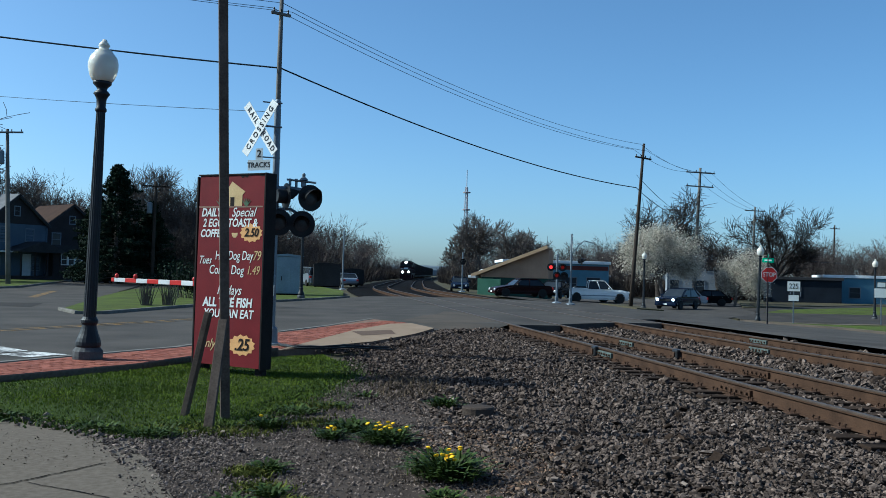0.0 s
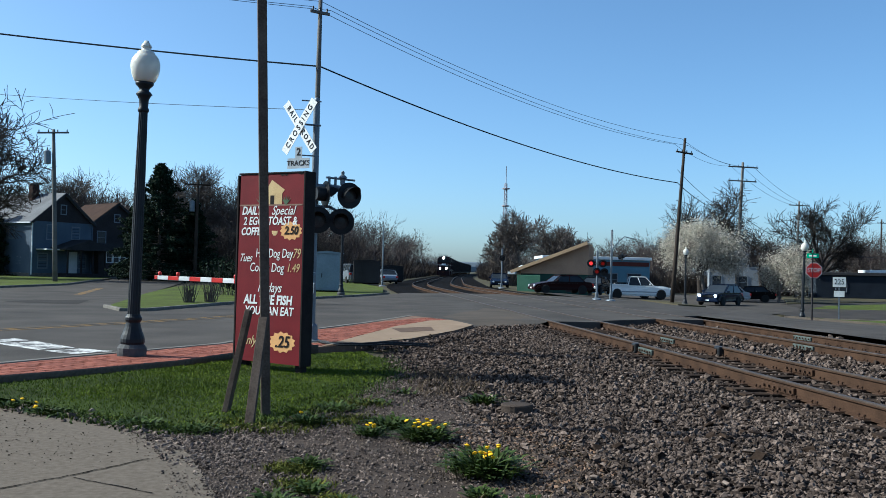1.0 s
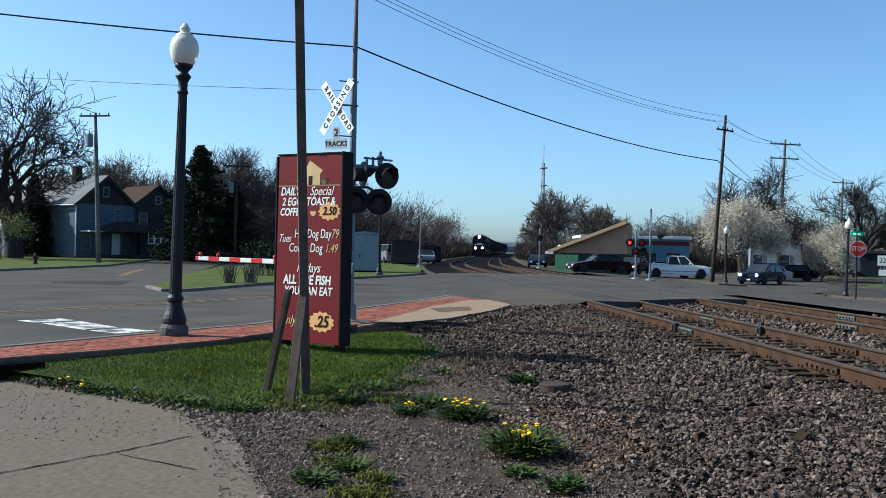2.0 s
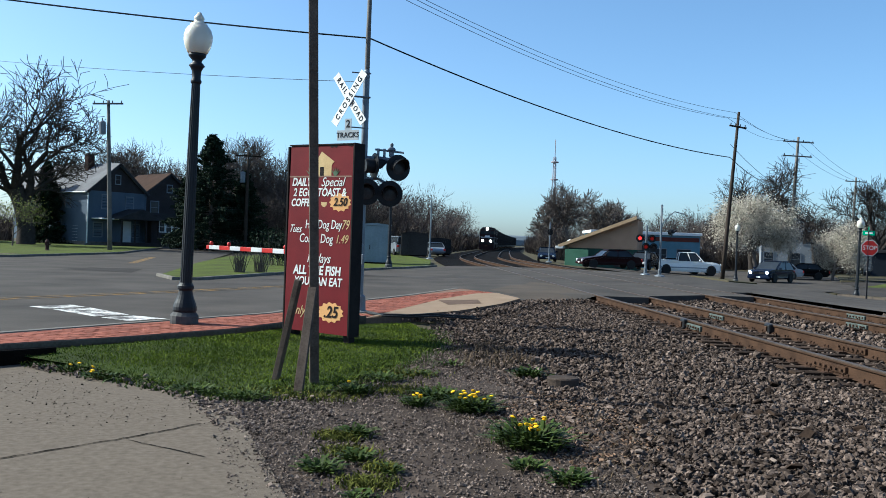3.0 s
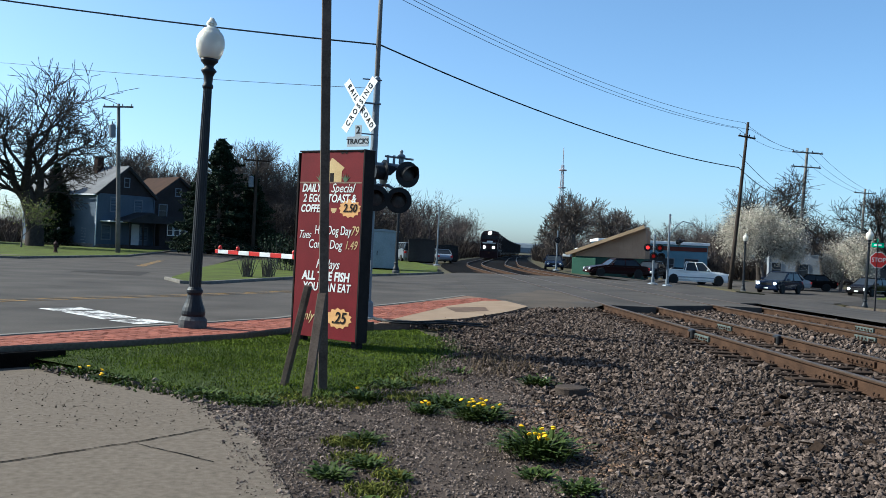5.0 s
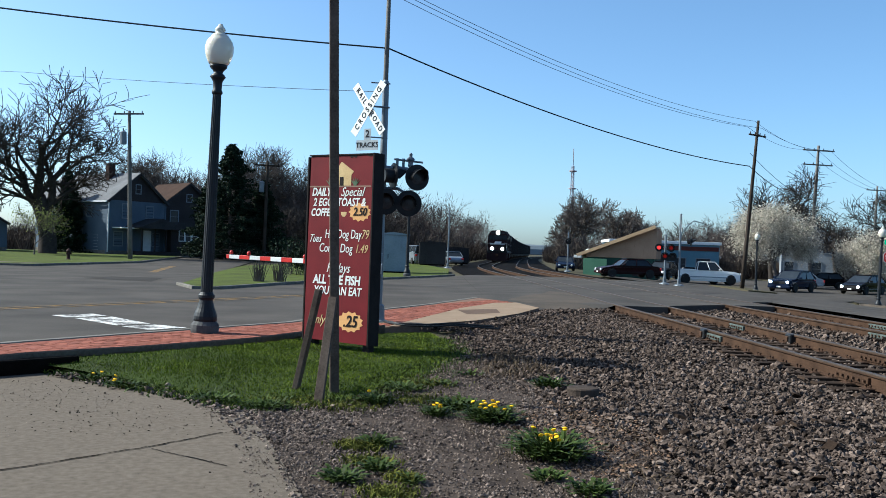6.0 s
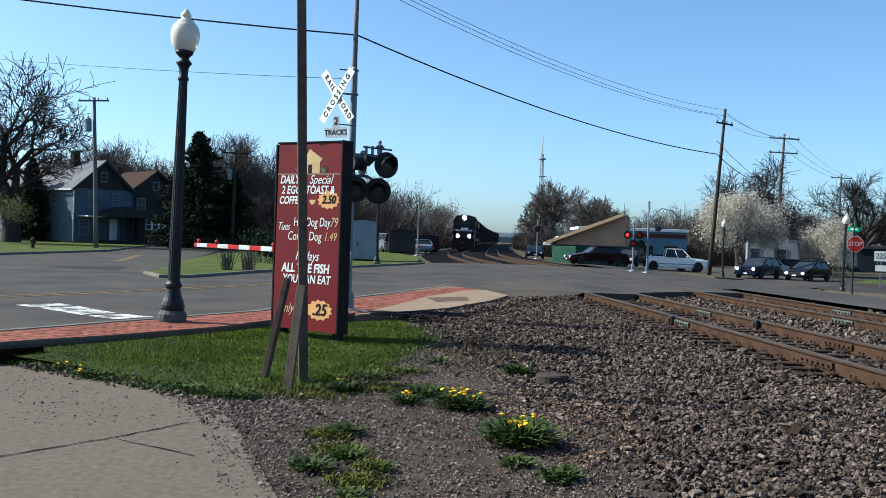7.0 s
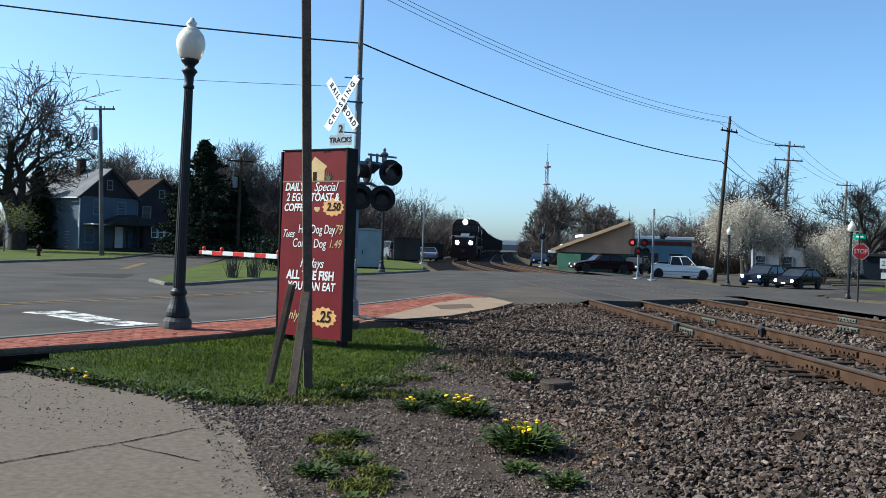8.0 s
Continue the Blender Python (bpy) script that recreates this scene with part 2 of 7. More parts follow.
M_LOCORED = mat("locomotive_maroon", (0.030, 0.011, 0.012), (0.018, 0.008, 0.009), rough=0.5, scale=1.5, fine=20, bump=0.05, spec=0.15)
M_MAROONB = mat("faded_maroon", (0.11, 0.035, 0.03), (0.07, 0.025, 0.022), rough=0.6, scale=1.2, fine=15)
M_FREIGHT = mat("dark_freight_steel", (0.052, 0.047, 0.046), (0.030, 0.027, 0.027), rough=0.7, scale=0.6, fine=10, bump=0.15)
M_TOWER = mat("tower_paint", (0.34, 0.30, 0.32), (0.26, 0.23, 0.25), rough=0.6, bump=0)
M_HYDRANT = mat("hydrant_red", (0.052, 0.028, 0.024), (0.034, 0.018, 0.016), rough=0.6, scale=8, fine=50)
M_STREETGREEN = mat("street_sign_green", (0.02, 0.42, 0.22), (0.015, 0.36, 0.18), rough=0.4, bump=0)
M_RUBBER = mat("crossing_panel", (0.042, 0.037, 0.034), (0.026, 0.023, 0.021), rough=0.9, scale=2, fine=30)
M_DARKASPHALT = mat("crossing_asphalt", (0.052, 0.045, 0.040), (0.027, 0.024, 0.022), rough=0.88, scale=0.6, fine=35, bump=0.3)
# Haze of the distant air is mixed into the ridge's base colour.
M_HILL = mat("haze_tinted_hill", (0.13, 0.155, 0.18), (0.115, 0.135, 0.16), rough=1.0, scale=0.02, fine=0.3, bump=0)


def lamp_globe():
    m = bpy.data.materials.new("milk_glass")
    m.use_nodes = True
    p = m.node_tree.nodes["Principled BSDF"]
    p.inputs["Base Color"].default_value = (0.70, 0.66, 0.58, 1)
    p.inputs["Roughness"].default_value = 0.3
    p.inputs["Transmission Weight"].default_value = 0.25
    p.inputs["Subsurface Weight"].default_value = 0.5
    p.inputs["Subsurface Radius"].default_value = (0.2, 0.17, 0.13)
    return m


M_GLOBE = lamp_globe()


# ---- mesh helpers ----
def part(name, bm, material, parent=None, label="", smooth=False):
    me = bpy.data.meshes.new(name)
    bmesh.ops.recalc_face_normals(bm, faces=bm.faces[:])
    bm.to_mesh(me)
    bm.free()
    return part_me(name, me, material, parent, label, smooth)


def part_me(name, me, material, parent=None, label="", smooth=False):
    if not me.materials:
        me.materials.append(material)
    if smooth:
        me.polygons.foreach_set("use_smooth", [True] * len(me.polygons))
    ob = new(name, me)
    if parent:
        ob.parent = parent
    if label:
        ob["label"] = label
    return ob


def empty(name, m, label, category, group="", kind=""):
    ob = new(name)
    ob.matrix_world = m
    return tagged(ob, label, category, group, kind)


def box(bm, x0, x1, y0, y1, z0, z1, m=None, bevel=0.0):
    vs = [bm.verts.new((x, y, z)) for x in (x0, x1) for y in (y0, y1) for z in (z0, z1)]
    fs = [bm.faces.new([vs[i] for i in f]) for f in ((0, 1, 3, 2), (4, 6, 7, 5), (0, 4, 5, 1), (2, 3, 7, 6), (0, 2, 6, 4), (1, 5, 7, 3))]
    if bevel:
        es = list({e for f in fs for e in f.edges})
        r = bmesh.ops.bevel(bm, geom=es, offset=bevel, segments=2, profile=0.5, affect="EDGES")
        vs = list({v for f in r["faces"] for v in f.verts} | {v for v in vs if v.is_valid})
    if m is not None:
        bmesh.ops.transform(bm, matrix=m, verts=vs)
    return bm


def boxm(*a, **k):
    return box(bmesh.new(), *a, **k)


def tube(bm, pts, radii, sides=8, cap=True):
    """A tapered tube through points."""
    pts = [Vector(p) for p in pts]
    rings = []
    for i, p in enumerate(pts):
        d = (pts[min(i + 1, len(pts) - 1)] - pts[max(i - 1, 0)]).normalized()
        u = d.cross(Vector((0, 0, 1)) if abs(d.z) < 0.9 else Vector((1, 0, 0))).normalized()
        w = d.cross(u)
        r = radii[i] if hasattr(radii, "__len__") else radii
        rings.append([bm.verts.new(p + (u * math.cos(2 * math.pi * k / sides) + w * math.sin(2 * math.pi * k / sides)) * r) for k in range(sides)])
    for a, b in zip(rings, rings[1:]):
        for k in range(sides):
            bm.faces.new((a[k], a[(k + 1) % sides], b[(k + 1) % sides], b[k]))
    if cap:
        bm.faces.new(rings[0][::-1])
        bm.faces.new(rings[-1])
    return bm


def tubem(*a, **k):
    return tube(bmesh.new(), *a, **k)


def lathe(bm, profile, sides=20, m=None, cap=True):
    """profile: rows of radius and z, from the bottom up."""
    rings, vs = [], []
    for r, z in profile:
        rings.append([bm.verts.new((r * math.cos(2 * math.pi * k / sides), r * math.sin(2 * math.pi * k / sides), z)) for k in range(sides)])
        vs += rings[-1]
    for a, b in zip(rings, rings[1:]):
        for k in range(sides):
            bm.faces.new((a[k], a[(k + 1) % sides], b[(k + 1) % sides], b[k]))
    if cap:
        bm.faces.new(rings[0][::-1])
        bm.faces.new(rings[-1])
    if m is not None:
        bmesh.ops.transform(bm, matrix=m, verts=vs)
    return bm


def lathem(*a, **k):
    return lathe(bmesh.new(), *a, **k)


def slab(bm, outline, depth, m=None):
    """A plate: outline in x and z, thickness along y from 0 to depth."""
    f = [bm.verts.new((x, 0, z)) for x, z in outline]
    b = [bm.verts.new((x, depth, z)) for x, z in outline]
    bm.faces.new(f)
    bm.faces.new(b[::-1])
    k = len(f)
    for i in range(k):
        bm.faces.new((f[i], b[i], b[(i + 1) % k], f[(i + 1) % k]))
    if m is not None:
        bmesh.ops.transform(bm, matrix=m, verts=f + b)
    return bm


def slabm(*a, **k):
    return slab(bmesh.new(), *a, **k)


def writing(text, size, material, parent, m, shear=0.0, name="writing", depth=0.002, squeeze=1.0, bold=0.0):
    """Raised letters in the parent's x-z plane, facing -y, centred at m."""
    cu = bpy.data.curves.new(name, "FONT")
    cu.body, cu.size, cu.align_x, cu.align_y, cu.shear, cu.extrude, cu.offset = text, size, "CENTER", "CENTER", shear, depth, bold
    cu.resolution_u = 3
    tmp = bpy.data.objects.new(name, cu)
    me = bpy.data.meshes.new_from_object(tmp)
    bpy.data.objects.remove(tmp)
    me.transform(m @ pose(0, 0, 0, 90) @ Matrix.Diagonal((squeeze, 1, 1, 1)))
    return part_me(name, me, material, parent)


def soup(name, verts, faces, material, smooth=False):
    """One mesh from numpy arrays: verts (n,3), faces (m,k)."""
    me = bpy.data.meshes.new(name)
    verts, faces = np.asarray(verts, np.float32), np.asarray(faces, np.int32)
    me.vertices.add(len(verts))
    me.vertices.foreach_set("co", verts.ravel())
    k = faces.shape[1]
    me.loops.add(faces.size)
    me.loops.foreach_set("vertex_index", faces.ravel())
    me.polygons.add(len(faces))
    me.polygons.foreach_set("loop_start", np.arange(0, faces.size, k, dtype=np.int32))
    me.polygons.foreach_set("loop_total", np.full(len(faces), k, np.int32))
    me.update(calc_edges=True)
    me.validate()
    me.materials.append(material)
    me.polygons.foreach_set("use_smooth", [smooth] * len(me.polygons))
    return me


# ---- the lie of the land ----
def step(a, b, v):
    k = min(1.0, max(0.0, (v - a) / (b - a)))
    return k * k * (3 - 2 * k)


def track_x(y):
    """Shift of the tracks to the right, far ahead: straight, then a bend, then straight again."""
    if y < 72:
        return 0.0
    if y < 108:
        return 0.06 * (y - 72) ** 2 / 36
    return 2.16 + 0.12 * (y - 108) + 0.00008 * max(0.0, y - 150) ** 2


def land(x, y):
    u = x - track_x(y)
    return -0.65 * step(12.5, 28, u) * step(18, 50, y)


def hump(x, y):
    u = x - track_x(y)
    near = step(-0.3, 2.6, y - (25.2 + (u - 3.6) * 0.6)) if u < 5.8 else 1.0
    return 0.15 * step(0.5, 5.2, u) * (1 - step(12.2, 18, u)) * near


def road_z(x, y):
    return land(x, y) + 0.03 + hump(x, y)


def patch(name, outline, height, material, grid=1.5, skirt=0.0, parent=None):
    """A sheet over an outline in x and y, laid on height(x, y), with an edge that goes down by skirt."""
    bm = bmesh.new()
    bm.faces.new([bm.verts.new((x, y, 0)) for x, y in outline])
    xs, ys = [p[0] for p in outline], [p[1] for p in outline]
    for axis, lo, hi in ((0, min(xs), max(xs)), (1, min(ys), max(ys))):
        v = lo + grid
        while v < hi - 1e-6:
            co, no = [0, 0, 0], [0, 0, 0]
            co[axis], no[axis] = v, 1
            bmesh.ops.bisect_plane(bm, geom=bm.faces[:] + bm.edges[:] + bm.verts[:], plane_co=co, plane_no=no)
            v += grid
    bmesh.ops.triangulate(bm, faces=bm.faces[:])
    rim = [e for e in bm.edges if e.is_boundary]
    for v in bm.verts:
        v.co.z = height(v.co.x, v.co.y)
    if skirt:
        r = bmesh.ops.extrude_edge_only(bm, edges=rim)
        for g in r["geom"]:
            if isinstance(g, bmesh.types.BMVert):
                g.co.z -= skirt
    for f in bm.faces:
        if f.normal.z < -0.1:
            f.normal_flip()
    return part(name, bm, material, parent)


def ground():
    near_x, near_y = list(range(-60, 61, 2)), list(range(-20, 131, 2))
    xs = [-1500, -800, -400, -200, -120, -80] + near_x + [80, 120, 200, 400, 800, 1500]
    ys = [-1200, -500, -200, -100, -50] + near_y + [160, 200, 260, 340, 500, 800, 1500, 2500]
    v = [(x, y, land(x, y) - 0.03) for y in ys for x in xs]
    n = len(xs)
    f = [(j * n + i, j * n + i + 1, (j + 1) * n + i + 1, (j + 1) * n + i) for j in range(len(ys) - 1) for i in range(n - 1)]
    tagged(new("ground", soup("ground", v, f, M_EARTH, True)), "rough earth and short grass running to the horizon", "ground", kind="structure")


ground()

# asphalt: main road over the crossing, the wide junction beside it and the street along the tracks
ROAD = [(-60, -30), (-29, -25), (-14, -1.5), (-5.14, 13.07), (-3.8, 15.24), (-2.1, 17.82), (-0.55, 22.4), (0.9, 25.35), (2.2, 28.6), (3.6, 25.3), (5.3, 26.3), (12.4, 32.4),
        (12.7, 20), (12.8, -30), (19.2, -30), (19.4, 29), (20.6, 34), (20.3, 39.6), (22.3, 45.8), (25.5, 54), (32.5, 64), (50, 104), (34, 110), (14.5, 74), (14.5, 58), (13.6, 52), (10.0, 58.0), (3.5, 57.0),
        (0.4, 51.0), (-4.2, 38.9), (-6.3, 30.9), (-7.1, 30.6), (-8.2, 33), (-9.9, 47.4), (-11.5, 62), (-15, 93), (-20, 170), (-27, 170), (-22, 93), (-18.2, 63), (-19.4, 48.4), (-40, 44), (-60, 41)]
tagged(patch("road", ROAD, road_z, M_ASPHALT, 2.0), "worn grey asphalt road climbing to the railway crossing", "road", kind="structure")


# ---- pavement, pad, lawns, kerbs ----
def walk_z(x, y):
    return 0.12 + 0.06 * step(22, 29, y)


INNER = [(-14.5, -6.0), (-8.8, 3.4), (-4.48, 11.3), (-3.44, 12.4), (-2.25, 13.94), (-1.5, 15.6), (-0.45, 17.2)]
OUTER = [(-15.9, -5.0), (-9.9, 4.8), (-5.14, 12.9), (-3.8, 15.05), (-2.2, 17.5), (-0.7, 21.9), (0.75, 25.0), (2.05, 28.2)]
WALK = INNER + [(0.67, 18.6), (1.41, 19.6), (2.6, 22.3), (3.4, 24.6), (3.0, 26.6)] + OUTER[::-1]
SLAB = [(-0.42, 17.3), (0.67, 18.6), (1.41, 19.6), (2.6, 22.3), (3.4, 24.6), (3.0, 26.4), (2.35, 26.0), (1.25, 23.5), (0.35, 20.2), (-0.1, 18.5)]
pavement = patch("pavement", WALK, walk_z, M_GROUT, 1.0, skirt=0.2)
tagged(pavement, "red brick pavement with pale slab edging beside the road", "pavement", kind="structure")
tagged(patch("pavement_slab", SLAB, lambda x, y: walk_z(x, y) + 0.012, M_TANSLAB, 1.0),
       "tan concrete slab at the end of the brick pavement", "pavement", kind="structure")

tagged(patch("pavement_plate", [(1.14, 22.78), (2.17, 23.54), (2.14, 22.21), (1.29, 21.38)], lambda x, y: walk_z(x, y) + 0.017, M_BROWNPATCH, 1.0), "brown worn patch in the tan slab", "pavement", kind="structure")


def ribbon(name, line, width, z0, z1, material, label, height=None):
    """A kerb along a line: width to its left, from z0 to z1 above height."""
    bm = bmesh.new()
    rings = []
    for i, p in enumerate(line):
        p = Vector((*p, 0))
        a, b = Vector((*line[max(i - 1, 0)], 0)), Vector((*line[min(i + 1, len(line) - 1)], 0))
        n = (b - a).normalized().cross(Vector((0, 0, 1)))
        q = p - n * width
        h = height(p.x, p.y) if height else 0
        e = min(0.02, width / 4)
        rings.append([bm.verts.new(c) for c in ((p.x, p.y, h + z0), (p.x, p.y, h + z1 - e), (*(p - n * e).xy, h + z1), (*(q + n * e).xy, h + z1), (q.x, q.y, h + z1 - e), (q.x, q.y, h + z0))])
    for a, b in zip(rings, rings[1:]):
        for k in range(5):
            bm.faces.new((a[k], a[k + 1], b[k + 1], b[k]))
    bm.faces.new(rings[0])
    bm.faces.new(rings[-1][::-1])
    return tagged(part(name, bm, material), label, "kerb", kind="structure")


ribbon("kerb_road", OUTER, 0.16, -0.2, 0.015, M_CURB, "pale worn concrete kerb along the brick pavement", walk_z)
ribbon("kerb_pad", INNER[::-1], -0.14, -0.45, 0.012, M_CONCRETE, "weathered concrete edging between brick pavement and grass", walk_z)
ribbon("kerb_island", [(-8.2, 33), (-7.1, 30.6), (-6.3, 30.9), (-4.2, 38.9), (0.4, 51.0), (2.6, 55.4)], 0.16, -0.2, 0.10, M_CURB, "pale concrete kerb round a grass island", road_z)
ribbon("kerb_lawn", [(-23.0, 98), (-18.2, 63), (-19.4, 48.4), (-40, 44), (-60, 41)], 0.18, -0.2, 0.12, M_CURB, "pale concrete kerb of a street corner", road_z)
ribbon("kerb_corner", [(19.2, -30), (19.35, 10), (19.4, 20), (19.4, 29), (20.6, 34), (20.3, 39.6), (22.3, 45.8)], -0.15, -0.2, 0.05, M_DUSTY, "pale concrete kerb along the street corner", road_z)
# Step face takes its shade from the near-black colour.
ribbon("kerb_step", [(-6.1, 8.9), (-4.41, 10.76), (-3.93, 11.3)], 0.05, -0.06, 0.15, M_NEARBLACK, "concrete step from the pavement to the pad, painted near black for shade")

PAD = [(-14.2, -5.8), (-8.7, 3.3), (-4.5, 11.15), (-3.93, 10.95), (-3.01, 10.3), (-2.21, 9.55), (-1.54, 8.75), (-1.26, 7.99), (-0.9, 6.79), (-0.69, 6.03), (-0.5, 5.3), (-0.3, 3.2), (-0.2, -5.8)]


def pad_z(x, y):
    return 0.012 - 0.03 * step(6, 11, y) * step(-1.2, -4.0, x)


tagged(patch("pavement_pad", PAD, pad_z, M_CONCRETE, 0.7, skirt=0.12), "stained grey concrete parking pad with cracked joints", "concrete pad", kind="structure")


def crack(points, w):
    bm = bmesh.new()
    for a, b in zip(points, points[1:]):
        a, b = Vector(a), Vector(b)
        k = 10
        d = (b - a).normalized()
        n = Vector((-d.y, d.x))
        rows = []
        for i in range(k + 1):
            p = a.lerp(b, i / k) + n * random.uniform(-0.012, 0.012)
            ww = w * random.uniform(0.5, 1.3)
            rows.append([bm.verts.new((*(p + n * s), pad_z(*p) + 0.005)) for s in (-ww, ww)])
        for r, s in zip(rows, rows[1:]):
            bm.faces.new((r[0], r[1], s[1], s[0]))
    tagged(part("pavement_joint", bm, M_NEARBLACK), "dark open joint with grit in the concrete pad", "joint", kind="structure")


crack([(-4.6, 4.2), (-2.5, 6.43), (-1.94, 7.09), (-1.5, 7.7)], 0.009)
crack([(-1.9, 7.03), (-1.25, 6.55)], 0.006)


LAWN = [(-4.55, 11.2), (-3.9, 10.85), (-2.9, 10.2), (-2.2, 9.5), (-1.54, 9.0), (-0.61, 9.6), (0.15, 12.0), (0.55, 14.0), (0.6, 16.3), (0.35, 17.6), (-0.35, 17.1), (-1.45, 15.5), (-2.2, 13.85), (-3.4, 12.3)]


def lawn_z(x, y):
    return 0.015 + 0.09 * step(-0.4, -1.8, x + 0.55 * (16 - y) * 0.4) * step(9, 12.5, y)


tagged(patch("ground_lawn", LAWN, lawn_z, M_LAWN, 0.5), "green lawn soil under grass beside the pavement", "lawn", kind="structure")
for nm, ol in (("ground_island", [(-8.0, 33.2), (-7.1, 30.9), (-6.4, 31.2), (-4.4, 39.2), (0.1, 51.2), (2.2, 55.4), (2.8, 70), (1.0, 100), (-6, 100), (-11, 62), (-9.7, 47.4)]),
               ("ground_corner", [(19.55, 10), (19.6, 29), (20.8, 34), (20.5, 39.6), (22.0, 43.6), (25.5, 45.3), (34, 46.5), (70, 50), (70, 10)]),
               ("ground_verge", [(23.0, 63), (25.0, 63), (27.4, 77), (24.8, 77)]),
               ("ground_lot", [(39.0, 72.5), (64, 93.5), (95, 93.5), (95, 64), (33.0, 64)]),
               ("ground_lot_back", [(37.5, 76.5), (50.4, 104), (95, 104), (95, 97), (62, 97)]),
               ("ground_yard", [(-60, 41.4), (-40, 44.4), (-19.7, 48.9), (-18.5, 63), (-23.3, 98), (-60, 98)])):
    tagged(patch(nm, ol, lambda x, y: road_z(x, y) + 0.09, M_EARTH if nm in ("ground_verge", "ground_lot_back") else M_FARLAWN, 3.0, skirt=0.1), "mown spring grass at a street corner", "lawn", kind="structure")
tagged(patch("pavement_corner", [(21.9, 40.6), (22.4, 45.6), (25.4, 47.0), (70, 52), (70, 50.2), (34, 46.7), (25.5, 45.5)], lambda x, y: road_z(x, y) + 0.1, M_CONCRETE, 3.0), "pale concrete footpath crossing a grass corner", "footpath", kind="structure")
tagged(patch("road_side", [(25.4, 47.3), (95, 54.6), (95, 63.7), (33, 63.7), (25.8, 53.9), (22.5, 46)], lambda x, y: road_z(x, y) + 0.1, M_DARKASPHALT, 3.0), "grey asphalt side street behind the grass corner", "road", kind="structure")
tagged(patch("road_lane", [(33, 64.2), (39.2, 72.3), (64.2, 93.3), (95, 93.3), (95, 97.2), (61.8, 97.2), (37.3, 76.7)], lambda x, y: road_z(x, y) + 0.02, M_DARKASPHALT, 3.0), "grey asphalt lane between lawns", "road", kind="structure")
tagged(patch("pavement_yard", [(-60, 43.3), (-40, 46.0), (-20.5, 50.6), (-20.2, 52.0), (-40, 47.6), (-60, 44.9)], lambda x, y: road_z(x, y) + 0.1, M_CONCRETE, 3.0), "pale concrete footpath through a lawn", "footpath", kind="structure")


def painted(name, outline, material, label):
    tagged(patch(name, outline, lambda x, y: road_z(x, y) + 0.006, material, 1.0), label, "road marking", kind="structure")


for ol in ([(-6.97, 18.45), (-6.45, 19.2), (-5.95, 18.75), (-6.5, 18.05)], [(-6.35, 17.95), (-5.85, 18.6), (-4.75, 17.3), (-5.2, 16.75)], [(-5.05, 16.6), (-4.65, 17.2), (-3.95, 16.75), (-4.45, 16.1)]):
    painted("road_stop_line", ol, M_ROADWHITE, "worn white stop line piece painted on asphalt")
painted("road_edge_line", [(-1.95, 20.0), (-1.3, 21.5), (-1.18, 21.4), (-1.85, 19.9)], M_ROADWHITE, "short worn white edge line on asphalt")
for o in (0.0, 0.32):
    painted("road_centre_line", [(-14 - o, 11.0 + o * 0.6), (-9.2 - o, 18.4 + o * 0.6), (-5.2 - o, 25 + o * 0.6), (-2.0 - o, 31 + o * 0.6), (-1.88 - o, 30.9 + o * 0.6), (-5.08 - o, 24.9 + o * 0.6), (-9.08 - o, 18.3 + o * 0.6), (-13.88 - o, 10.9 + o * 0.6)], M_ROADYELLOW, "faded double yellow centre line")
painted("road_turn_line", [(-12.6, 45.2), (-14.6, 57), (-14.2, 57), (-12.2, 45.2)], M_ROADYELLOW, "faded yellow line of the side street")
painted("road_patch", [(-9.6, 35.0), (-12.5, 36.0), (-12.2, 38.5), (-10.2, 38.9)], M_RUBBER, "dark tar patch in the asphalt")


# ---- railway ----
GAUGE, T1, T2, RAIL_Z = 1.505, 6.66, 10.72, 0.20
CROSS0, CROSS1 = 26.4, 57.0      # stretch of track that the road covers, roughly


def rail_profile(top_only=False):
    if top_only:
        return [(-0.036, 0.186), (-0.03, 0.192), (0.03, 0.192), (0.036, 0.186)]
    return [(-0.075, 0.0), (-0.075, 0.012), (-0.012, 0.03), (-0.010, 0.145), (-0.036, 0.152), (-0.037, 0.185), (-0.03, 0.191), (0.03, 0.191), (0.037, 0.185), (0.036, 0.152), (0.010, 0.145), (0.012, 0.03), (0.075, 0.012), (0.075, 0.0)]


def sweep_rail(u, y0, y1, parent, profile, material, name, dz=0.0):
    ys, y = [], y0
    while y < y1:
        ys.append(y)
        y += 3.0 if y > 65 else 8.0
    ys.append(y1)
    bm, rings = bmesh.new(), []
    for y in ys:
        rings.append([bm.verts.new((u + track_x(y) + px, y, RAIL_Z - 0.192 + pz + dz)) for px, pz in profile])
    k = len(profile)
    for a, b in zip(rings, rings[1:]):
        for i in range(k):
            bm.faces.new((a[i], a[(i + 1) % k], b[(i + 1) % k], b[i]))
    bm.faces.new(rings[0])
    bm.faces.new(rings[-1][::-1])
    return part(name, bm, material, parent)


